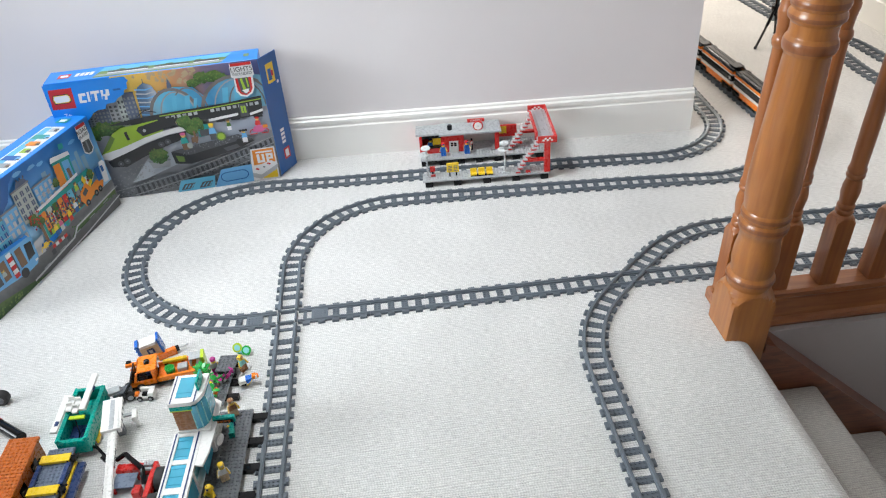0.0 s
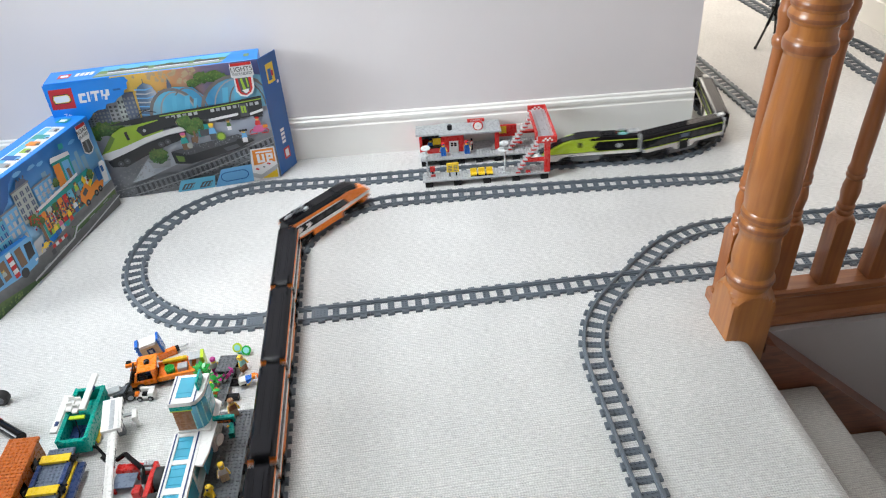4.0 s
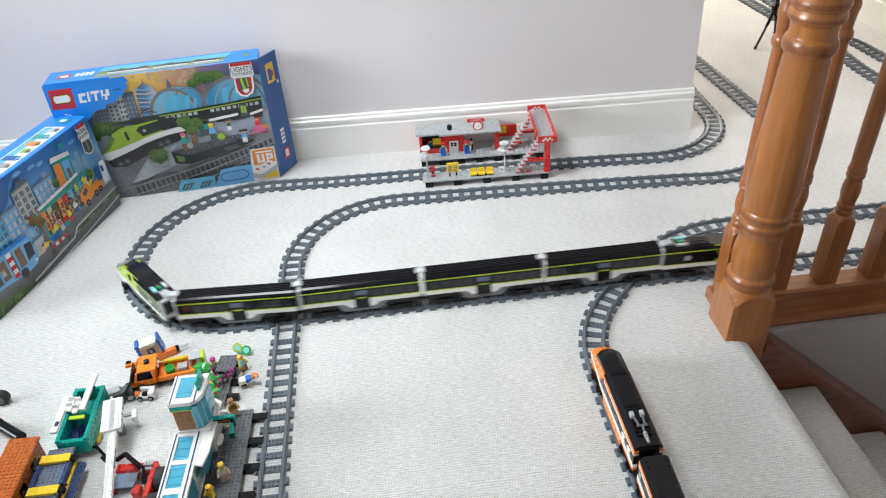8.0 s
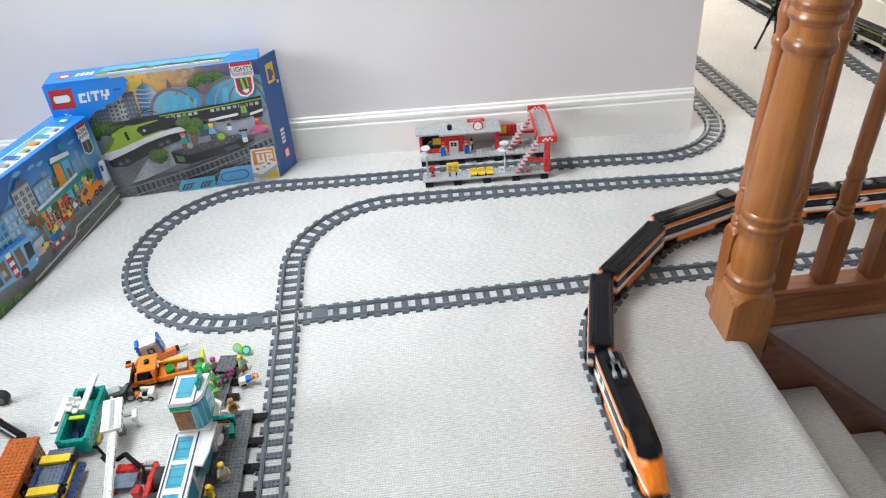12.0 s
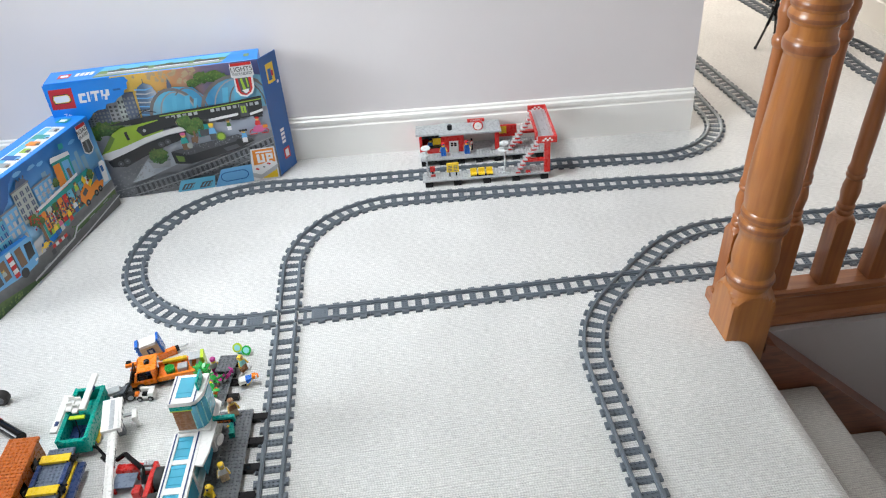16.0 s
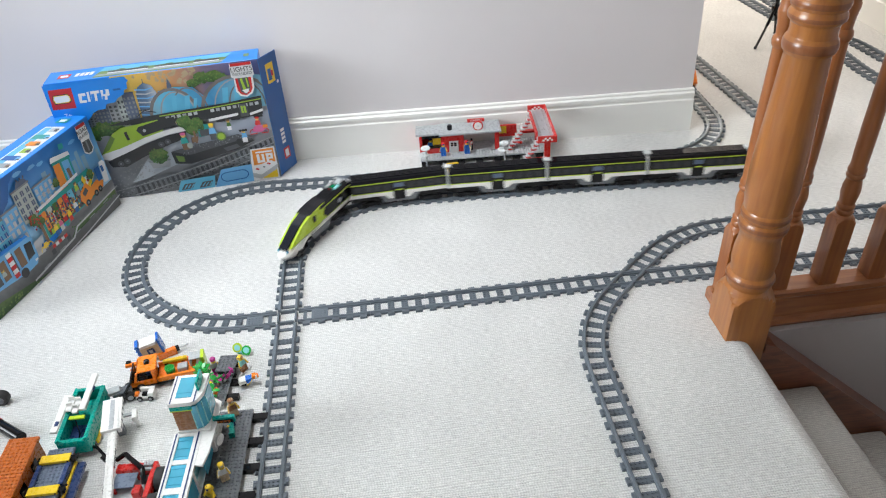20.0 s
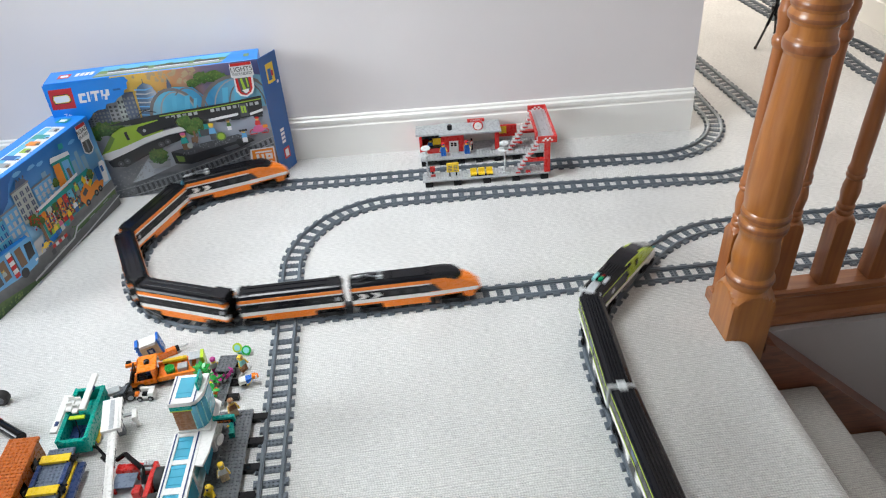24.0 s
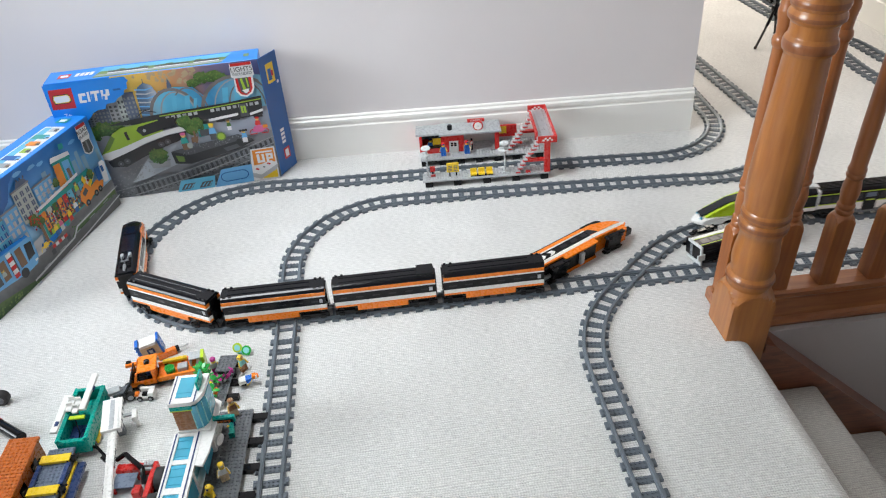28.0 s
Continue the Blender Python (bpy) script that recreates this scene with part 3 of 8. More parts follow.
def orange_car(low_roof):
    t = thing("train_carriage", "black toy train carriage with orange and white stripes", "toy train car", None, "carriages of the orange train")
    orange_sides(t, -0.1195, 0.1195, -0.068, 0.052)
    for sgn in (-1, 1):
        for i in range(6):
            xx = -0.098 + i * 0.0385
            boxpart("window", (xx - 0.009, xx + 0.009, sgn * 0.0279, sgn * 0.0284, 0.0615, 0.0665), SMOKE, t, "", 0.0002)
        boxpart("door_panel", (0.104, 0.112, sgn * 0.0279, sgn * 0.0283, 0.058, 0.070), LGREY, t, "small grey end window", 0.0002)
    bm = bmesh.new()
    prism(bm, ROOF_O, "x", -0.1195, 0.1195)
    part("roof", bm, BLACKROOF, t, "black rounded roof", 0.0006)
    for sgn in (-1, 1):
        boxpart("roof_bar", (-0.105, 0.085, sgn * 0.009 - 0.002, sgn * 0.009 + 0.002, 0.1165, 0.1178), BLACKROOF, t)
        for x in (-0.112, -0.098, 0.098, 0.110):
            boxpart("roof_clip", (x - 0.003, x + 0.003, sgn * 0.0165, sgn * 0.0215, 0.1115, 0.1185), BLACKROOF, t, "", 0.0004)
    if low_roof:
        boxpart("roof_unit", (0.078, 0.118, -0.020, 0.020, 0.1165, 0.1225), BLACKROOF, t, "black roof unit")
    for sgn in (-1, 1):
        boxpart("gangway", (sgn * 0.1195, sgn * 0.1225, -0.015, 0.015, 0.034, 0.105), BLACK, t)
        boxpart("coupling", (sgn * 0.10, sgn * 0.127, -0.005, 0.005, 0.017, 0.024), DGREY, t)
    return t


def orange_loco():
    t = thing("train_locomotive", "orange and black toy power car with a sloping nose", "toy locomotive", None, "power cars of the orange train")
    orange_sides(t, -0.1245, 0.032, -0.065, 0.03, 0.042)
    bm = bmesh.new()
    prism(bm, [(0.032, 0.0345), (0.126, 0.0345), (0.1345, 0.041), (0.1345, 0.048), (0.128, 0.060), (0.118, 0.072), (0.104, 0.082), (0.086, 0.0885), (0.06, 0.0920), (0.032, 0.093)], "y", -0.0284, 0.0284)
    bmesh.ops.subdivide_edges(bm, edges=[e for e in bm.edges if abs(e.verts[0].co.y - e.verts[1].co.y) > 0.01], cuts=2)
    for v in bm.verts:
        if v.co.z > 0.056 and abs(v.co.y) > 0.02:
            v.co.y *= 0.93
            if v.co.x > 0.07:
                v.co.z -= 0.006
    taper(bm, 0.07, 0.135, 0.34)
    part("nose", bm, ORANGE, t, "sloping orange nose", 0.0012)
    bm = bmesh.new()
    prism(bm, [(0.100, 0.0205), (0.120, 0.0205), (0.1245, 0.0345), (0.100, 0.0345)], "y", -0.0262, 0.0262)
    taper(bm, 0.07, 0.135, 0.34)
    part("front_skirt", bm, ORANGE, t, "orange skirt under the nose", 0.0006)
    boxpart("nose_coupler", (0.120, 0.137, -0.0095, 0.0095, 0.0195, 0.0335), BLACK, t, "black coupler under the nose tip")
    for sgn in (-1, 1):
        bm = bmesh.new()
        prism(bm, [(0.032, 0.0405), (0.125, 0.0400), (0.1335, 0.0455), (0.128, 0.0500), (0.10, 0.0515), (0.032, 0.0520)], "y", sgn * 0.0262, sgn * 0.0291)
        taper(bm, 0.07, 0.135, 0.34)
        part("nose_stripe", bm, WHITE, t, "white stripe along the nose", 0.0003)
        bm = bmesh.new()
        prism(bm, [(0.030, 0.055), (0.054, 0.055), (0.040, 0.0768), (0.030, 0.0768)], "y", sgn * 0.024, sgn * 0.0288)
        part("cab_window", bm, SMOKE, t)
        for xx in (-0.104, -0.077):
            bm = bmesh.new()
            prism(bm, [(xx - 0.008, 0.0545), (xx + 0.003, 0.0545), (xx + 0.011, 0.0615), (xx + 0.005, 0.0705), (xx - 0.008, 0.0705), (xx - 0.001, 0.062)], "y", sgn * 0.0278, sgn * 0.0287)
            part("emblem", bm, WHITE, t, "plain white mark on the side")
        for xx in (-0.04, -0.01, 0.02):
            boxpart("window", (xx - 0.009, xx + 0.009, sgn * 0.0279, sgn * 0.0284, 0.058, 0.071), SMOKE, t, "", 0.0002)
        bm = bmesh.new()
        cyl(bm, 0, 0, 0, 0.002, 0.0035, 12, m=pose(0.128, sgn * 0.010, 0.052, 0, 50, 0))
        part("headlight", bm, WHITE, t, "round headlight")
    bm = bmesh.new()
    prism(bm, ROOF_O, "x", -0.1245, 0.036)
    part("roof", bm, BLACKROOF, t, "black rounded roof", 0.0006)
    bm = bmesh.new()
    prism(bm, [(0.036, 0.0860), (0.098, 0.0820), (0.0995, 0.0860), (0.0960, 0.0960), (0.0890, 0.1060), (0.0780, 0.1135), (0.060, 0.1165), (0.036, 0.1165)], "y", -0.0246, 0.0246)
    bmesh.ops.subdivide_edges(bm, edges=[e for e in bm.edges if abs(e.verts[0].co.y - e.verts[1].co.y) > 0.01], cuts=3)
    for v in bm.verts:
        v.co.x -= 18 * v.co.y ** 2 * (1 if v.co.x > 0.070 else 0)
        if v.co.z > 0.108 and abs(v.co.y) > 0.02:
            v.co.z -= 0.005
    part("windscreen", bm, BLACKROOF, t, "black curved windscreen", 0.0006)
    boxpart("roof_plate", (-0.052, 0.040, -0.0175, 0.0175, 0.1165, 0.1178), BLACKROOF, t)
    for k in range(6):
        boxpart("roof_rib", (-0.058 + k * 0.002 - 0.03, -0.0575 + k * 0.002 - 0.03, -0.013, 0.013, 0.1165, 0.1180), BLACKROOF, t, "", 0)
    for sgn in (-1, 1):
        boxpart("bracket", (-0.070, -0.060, sgn * 0.006, sgn * 0.014, 0.1165, 0.1245), LGREY, t, "light grey bracket")
        bm = bmesh.new()
        rod(bm, (-0.068, sgn * 0.009, 0.121), (-0.090, sgn * 0.006, 0.124), 0.0024)
        part("pantograph_arm", bm, DGREY, t)
    bm = bmesh.new()
    for k in range(4):
        cyl(bm, 0, 0, k * 0.005, k * 0.005 + 0.003, 0.0045 - 0.0004 * k, 12, m=pose(-0.103, 0, 0.1205, 0, -90, 0))
    rod(bm, (-0.100, 0, 0.1205), (-0.122, 0, 0.1205), 0.0022)
    part("insulator", bm, SILVER, t, "silver insulator on the roof")
    for k in range(3):
        boxpart("roof_block", (-0.093 - k * 0.006, -0.089 - k * 0.006, -0.014, 0.014, 0.1165, 0.1225 - 0.001 * k), BLACKROOF, t)
    for x in (-0.048, 0.024):
        bm = bmesh.new()
        bx(bm, x, x + 0.008, -0.0165, 0.0165, 0.1178, 0.1184)
        studs(bm, x, -0.016, 1, 4, 0.1184)
        part("stud_plate", bm, BLACKROOF, t)
    bm = bmesh.new()
    rod(bm, (-0.090, 0.010, 0.1235), (-0.090, -0.010, 0.1235), 0.0022)
    rod(bm, (-0.090, 0.0, 0.1235), (-0.112, 0.0, 0.1205), 0.0022)
    part("pantograph_bow", bm, DGREY, t, "folded grey pantograph")
    boxpart("rear_wall", (-0.1275, -0.1245, -0.02, 0.02, 0.034, 0.106), BLACK, t)
    boxpart("coupling", (-0.143, -0.11, -0.005, 0.005, 0.017, 0.024), DGREY, t)
    return t


ROOF_G = [(0.0280, 0.0860), (0.0272, 0.094), (0.0235, 0.1035), (0.017, 0.110), (-0.017, 0.110), (-0.0235, 0.1035), (-0.0272, 0.094), (-0.0280, 0.0860)]


def grey_skirt(t, x0, x1, drop):
    for sgn in (-1, 1):
        bm = bmesh.new()
        prism(bm, [(x0, 0.0420), (x0 + 0.010, 0.030), (x0 + 0.016, 0.0195), (x1 - 0.016, 0.0195), (x1 - 0.010, 0.030), (x1, 0.0420)], "y", sgn * 0.0225, sgn * 0.0276)
        part("skirt", bm, DGREY, t, "dark grey side skirt", 0.0005)


DOORGLASS = mat("blue-grey window plastic", (0.11, 0.15, 0.22), rough=0.12)


def green_car():
    t = thing("train_carriage", "black toy train carriage with white skirts and lime lines", "toy train car", None, "carriages of the green train")
    X = 0.1375
    boxpart("chassis", (-X, X, -0.0225, 0.0225, 0.0250, 0.0420), BLACK, t)
    grey_skirt(t, -0.060, 0.060, True)
    boxpart("lower_body", (-X, X, -0.0270, 0.0270, 0.0420, 0.0530), DGREY, t)
    boxpart("window_band", (-X, X, -0.0277, 0.0277, 0.0530, 0.0825), BLACK, t)
    for sgn in (-1, 1):
        for e in (-1, 1):
            bm = bmesh.new()
            prism(bm, [(e * 0.018, 0.0530), (e * 0.018, 0.0300), (e * 0.028, 0.0300), (e * 0.042, 0.0420), (e * X, 0.0420), (e * X, 0.0530)], "y", sgn * 0.0270, sgn * 0.0284)
            part("white_panel", bm, WHITE, t, "white lower side panel", 0.0003)
            boxpart("lime_line", (e * 0.018, e * X, sgn * 0.0277, sgn * 0.0285, 0.0530, 0.0556), LIME, t, "thin lime line", 0.0002)
            for i in range(4):
                xx = e * (0.034 + i * 0.0275)
                boxpart("window", (xx - 0.0115, xx + 0.0115, sgn * 0.0277, sgn * 0.0282, 0.0600, 0.0790), SMOKE, t, "", 0.0002)
        boxpart("lime_line", (-X, X, sgn * 0.0265, sgn * 0.0285, 0.0832, 0.0856), LIME, t, "thin lime line", 0.0002)
        boxpart("door", (-0.0172, 0.0172, sgn * 0.0277, sgn * 0.0283, 0.0260, 0.0820), BLACK, t, "dark sliding door", 0.0002)
        boxpart("door_window", (-0.014, 0.014, sgn * 0.0283, sgn * 0.0288, 0.0660, 0.0795), DOORGLASS, t, "blue-grey door window", 0.0002)
        boxpart("door_handle", (-0.010, 0.010, sgn * 0.0283, sgn * 0.0290, 0.0555, 0.0590), LIME, t, "lime bar across the door", 0.0002)
    bm = bmesh.new()
    prism(bm, ROOF_G, "x", -X, X)
    part("roof", bm, BLACKROOF, t, "black rounded roof", 0.0005)
    for k in range(5):
        yy = -0.014 + 0.007 * k
        boxpart("roof_ridge", (-X + 0.004, X - 0.004, yy - 0.0022, yy + 0.0022, 0.1100, 0.1118), BLACKROOF, t)
    bm = bmesh.new()
    for sgn in (-1, 1):
        bx(bm, -X - 0.0055, -X - 0.0005, sgn * 0.021, sgn * 0.0285, 0.040, 0.100)
    bx(bm, -X - 0.0055, -X - 0.0005, -0.0285, 0.0285, 0.096, 0.108)
    part("gangway_hoop", bm, LGREY2, t, "light grey gangway hoop", 0.0006)
    bm = bmesh.new()
    prism(bm, [(-0.0115, 0.1105), (-0.0095, 0.1145), (0.0095, 0.1145), (0.0115, 0.1105)], "y", -0.009, 0.009)
    ob = part("roof_cap", bm, LGREY2, t, "pale roof cap over the gangway", 0.0008)
    ob.matrix_basis = pose(-X - 0.003, 0, 0)
    for sgn in (-1, 1):
        boxpart("coupling", (sgn * 0.115, sgn * 0.143, -0.005, 0.005, 0.017, 0.024), BLACK, t)
    return t


TRANSG = mat("clear green light", (0.0, 0.45, 0.18), rough=0.1, trans=0.4)
TRANSR = mat("clear red light", (0.5, 0.02, 0.02), rough=0.1, trans=0.4)


def green_loco():
    t = thing("train_locomotive", "lime and white toy express locomotive with a pointed nose", "toy locomotive", None, "locomotives of the green train")
    boxpart("chassis", (-0.135, 0.075, -0.0225, 0.0225, 0.0250, 0.0400), BLACK, t)
    grey_skirt(t, -0.048, 0.045, False)
    bm = bmesh.new()
    prism(bm, [(-0.135, 0.0380), (-0.135, 0.0500), (0.112, 0.0430), (0.130, 0.0370), (0.1355, 0.0300), (0.133, 0.0225), (0.118, 0.0205), (0.075, 0.0235), (0.065, 0.0330), (0.052, 0.0380)], "y", -0.0284, 0.0284)
    bmesh.ops.subdivide_edges(bm, edges=[e for e in bm.edges if abs(e.verts[0].co.y - e.verts[1].co.y) > 0.01], cuts=4)
    for v in bm.verts:
        if v.co.x > 0.10:
            v.co.x -= 22 * v.co.y ** 2
    taper(bm, 0.06, 0.135, 0.22)
    part("white_hull", bm, WHITE, t, "white lower hull round the nose", 0.0008)
    bm = bmesh.new()
    prism(bm, [(-0.030, 0.0530), (0.0, 0.0490), (0.112, 0.0440), (0.102, 0.0530), (0.060, 0.0800), (0.030, 0.0960), (0.010, 0.1050), (-0.012, 0.1090), (-0.03, 0.1090)], "y", -0.0281, 0.0281)
    bmesh.ops.subdivide_edges(bm, edges=[e for e in bm.edges if abs(e.verts[0].co.y - e.verts[1].co.y) > 0.01], cuts=2)
    for v in bm.verts:
        if v.co.z > 0.075:
            v.co.y *= 0.86
    taper(bm, 0.03, 0.135, 0.30)
    part("nose", bm, LIME, t, "sloping lime nose", 0.0008)
    bm = bmesh.new()
    prism(bm, [(0.118, 0.0430), (0.122, 0.0465), (0.104, 0.0570), (0.062, 0.0835), (0.032, 0.0990), (0.012, 0.1085), (0.004, 0.1055), (0.03, 0.0940), (0.06, 0.078), (0.10, 0.052)], "y", -0.0152, 0.0152)
    bmesh.ops.subdivide_edges(bm, edges=[e for e in bm.edges if abs(e.verts[0].co.y - e.verts[1].co.y) > 0.01], cuts=2)
    taper(bm, 0.07, 0.135, 0.15)
    part("windscreen", bm, SMOKE, t, "long dark windscreen down the nose", 0.0008)
    bm = bmesh.new()
    prism(bm, [(-0.040, 0.1030), (-0.040, 0.1106), (-0.006, 0.1110), (0.014, 0.1094), (0.030, 0.1020), (0.027, 0.0970), (0.010, 0.1000)], "y", -0.0232, 0.0232)
    part("roof_front", bm, BLACKROOF, t, "flat black roof front over the windscreen", 0.0006)
    boxpart("side_body", (-0.135, -0.03, -0.0277, 0.0277, 0.0500, 0.0830), BLACK, t)
    for sgn in (-1, 1):
        bm = bmesh.new()
        prism(bm, [(-0.135, 0.0515), (-0.030, 0.0505), (-0.018, 0.065), (-0.028, 0.0830), (-0.135, 0.0830)], "y", sgn * 0.0272, sgn * 0.0287)
        part("side_panel", bm, BLACK, t, "black slanted side panel", 0.0003)
        bm = bmesh.new()
        cyl(bm, 0, 0, 0, 0.0008, 0.0075, 12, m=pose(-0.085, sgn * 0.0285, 0.067, -90 * sgn, 0, 0))
        part("emblem", bm, LGREY, t, "plain grey mark on the side")
        boxpart("side_window", (0.012, 0.020, sgn * 0.0235, sgn * 0.0285, 0.066, 0.082), SMOKE, t, "", 0.0004)
        boxpart("lime_line", (-0.135, -0.03, sgn * 0.0265, sgn * 0.0285, 0.0830, 0.0860), LIME, t, "thin lime line", 0.0002)
        boxpart("lime_line", (-0.135, -0.02, sgn * 0.0272, sgn * 0.0288, 0.0495, 0.0515), LIME, t, "thin lime line", 0.0002)
        bm = bmesh.new()
        bx(bm, 0.116, 0.121, sgn * 0.0125, sgn * 0.0185, 0.0385, 0.0425)
        part("headlight", bm, CYANGLASS, t, "clear headlight")
        boxpart("roof_block", (-0.106, -0.086, sgn * 0.010, sgn * 0.019, 0.1100, 0.1150), LGREY if sgn < 0 else AQUA, t, "light grey roof block" if sgn < 0 else "pale blue roof block")
    bm = bmesh.new()
    prism(bm, ROOF_G, "x", -0.135, -0.010)
    part("roof", bm, BLACKROOF, t, "black rounded roof", 0.0005)
    for k in range(5):
        yy = -0.014 + 0.007 * k
        boxpart("roof_ridge", (-0.078, -0.042, yy - 0.0022, yy + 0.0022, 0.1100, 0.1118), BLACKROOF, t)
    boxpart("hub_button", (-0.101, -0.091, -0.0045, 0.0045, 0.1100, 0.1142), TRANSG, t, "clear green button on the roof")
    boxpart("hub_light", (-0.086, -0.082, -0.0035, 0.0035, 0.1100, 0.1125), TRANSR, t, "clear red light on the roof")
    bm = bmesh.new()
    prism(bm, [(-0.138, 0.1085), (-0.132, 0.1155), (-0.114, 0.1155), (-0.109, 0.1100)], "y", -0.010, 0.010)
    part("roof_cap", bm, LGREY, t, "light grey roof cap", 0.0008)
    bm = bmesh.new()
    for sgn in (-1, 1):
        bx(bm, -0.1405, -0.1355, sgn * 0.021, sgn * 0.0285, 0.040, 0.100)
    bx(bm, -0.1405, -0.1355, -0.0285, 0.0285, 0.096, 0.108)
    part("gangway_hoop", bm, LGREY2, t, "light grey gangway hoop", 0.0006)
    boxpart("coupling", (-0.146, -0.11, -0.005, 0.005, 0.017, 0.024), BLACK, t)
    return t


def stretched(t, k=1.13):
    """Brings a car to its full length."""
    for ob in t.children:
        ob.data.transform(Matrix.Diagonal((k, 1, 1, 1)))
    return t


def lowered(t, eaves, new_eaves, top, new_top):
    """Six studs wide, with the roof drawn down to its shallow curve."""
    for ob in t.children:
        for v in ob.data.vertices:
            v.co.y *= 0.89
            z = v.co.z
            if z > top:
                v.co.z = new_top + z - top
            elif z > eaves:
                v.co.z = new_eaves + (z - eaves) * (new_top - new_eaves) / (top - eaves)
            elif z > 0.03:
                v.co.z = 0.03 + (z - 0.03) * (new_eaves - 0.03) / (eaves - 0.03)
    return t


ORANGE_FIT = (0.0905, 0.0828, 0.1165, 0.0930)
GREEN_FIT = (0.0860, 0.0832, 0.1100, 0.0936)


ORANGE_CARS = [lowered(stretched(orange_loco()), *ORANGE_FIT)]
ORANGE_CARS += [stretched(lowered(orange_car(False), *ORANGE_FIT), 0.962)]
ORANGE_CARS += [stretched(lowered(orange_car(True), *ORANGE_FIT), 0.962)]
ORANGE_CARS += [copy_thing(ORANGE_CARS[1], pose(0, 0, 0)), copy_thing(ORANGE_CARS[1], pose(0, 0, 0)), copy_thing(ORANGE_CARS[0], pose(0, 0, 0))]
GREEN_CARS = [lowered(stretched(green_loco()), *GREEN_FIT), stretched(lowered(green_car(), *GREEN_FIT), 0.972)]
GREEN_CARS += [copy_thing(GREEN_CARS[1], pose(0, 0, 0)) for _ in range(3)] + [copy_thing(GREEN_CARS[0], pose(0, 0, 0))]
BOGIES = {}
for cars in (ORANGE_CARS, GREEN_CARS):
    for i, car in enumerate(cars):
        loco = i in (0, 5)
        at = (-0.085, 0.085) if not loco else (-0.098, 0.088)
        BOGIES[car.name] = [(bogie(car, b, BLACK), b) for b in at]


# ---------------------------------------------------------------- small people of plastic: one plain mesh each
def figure(label, m, legs, torso, head, hair, arm=None, lying=False, hat=0.0045):
    bm = bmesh.new()
    slots = [legs, torso, head, hair, arm or torso]

    def mark(n0, k):
        for f in bm.faces[n0:]:
            f.material_index = k
    bm.faces.ensure_lookup_table()
    for sgn in (-1, 1):
        n = len(bm.faces)
        bx(bm, -0.004, 0.004, sgn * 0.0002, sgn * 0.0076, 0.0, 0.0125)
        bx(bm, -0.004, 0.0065, sgn * 0.0006, sgn * 0.0074, 0.0, 0.0028)
        bm.faces.ensure_lookup_table()
        mark(n, 0)
    n = len(bm.faces)
    bx(bm, -0.004, 0.004, -0.0078, 0.0078, 0.0125, 0.0155)
    bm.faces.ensure_lookup_table()
    mark(n, 0)
    n = len(bm.faces)
    prism(bm, [(-0.0078, 0.0155), (0.0078, 0.0155), (0.0056, 0.0285), (-0.0056, 0.0285)], "x", -0.0038, 0.0038)
    bm.faces.ensure_lookup_table()
    mark(n, 1)
    n = len(bm.faces)
    for sgn in (-1, 1):
        rod(bm, (0, sgn * 0.0068, 0.0270), (0.0045, sgn * 0.0098, 0.0185), 0.0022, 8)
    bm.faces.ensure_lookup_table()
    mark(n, 4)
    n = len(bm.faces)
    for sgn in (-1, 1):
        ball(bm, (0.006, sgn * 0.0102, 0.0170), 0.0023, 8)
    cyl(bm, 0, 0, 0.0285, 0.0298, 0.0035, 10)
    cyl(bm, 0, 0, 0.0298, 0.0380, 0.0051, 14)
    bm.faces.ensure_lookup_table()
    mark(n, 2)
    n = len(bm.faces)
    cyl(bm, -0.0006, 0, 0.0350, 0.0350 + hat, 0.0059, 14)
    ball(bm, (-0.0006, 0, 0.0350 + hat), 0.0058, 12, 0.55)
    bx(bm, -0.0066, -0.002, -0.0052, 0.0052, 0.0300, 0.0370)
    bm.faces.ensure_lookup_table()
    mark(n, 3)
    me = bpy.data.meshes.new("toy_figure")
    bm.to_mesh(me)
    bm.free()
    for s in slots:
        me.materials.append(s)
    ob = new("toy_figure", me)
    ob.matrix_basis = m
    return tagged(ob, label, "toy figure", "plastic toy figures")


def lettering(text, parent, size, m, material, label=""):
    """Raised letters in the built-in font, as a mesh."""
    cu = bpy.data.curves.new("lettering", "FONT")
    cu.body, cu.size, cu.extrude, cu.align_x, cu.align_y = text, size, 0.0002, "CENTER", "CENTER"
    tmp = bpy.data.objects.new("lettering", cu)
    scene.collection.objects.link(tmp)
    me = bpy.data.meshes.new_from_object(tmp.evaluated_get(bpy.context.evaluated_depsgraph_get()))
    bpy.data.objects.remove(tmp)
    bpy.data.curves.remove(cu)
    me.materials.append(material)
    ob = new("lettering", me)
    ob.parent = parent
    ob.matrix_basis = m
    if label:
        ob["label"] = label
    return ob


# ---------------------------------------------------------------- toy station over the back track
ST_AT = pose(0.366, 0.524, 0, 0, 0, -3.6)
STATION = thing("toy_station", "grey and red brick-built toy railway station with a footbridge", "toy station", ST_AT)
U = STUD
TOP = 0.0225


def sbox(name, u0, u1, v0, v1, z0, z1, material, parent=STATION, label="", bevel=0.0004):
    return boxpart(name, (u0 * U, u1 * U, v0 * U, v1 * U, z0, z1), material, parent, label, bevel)


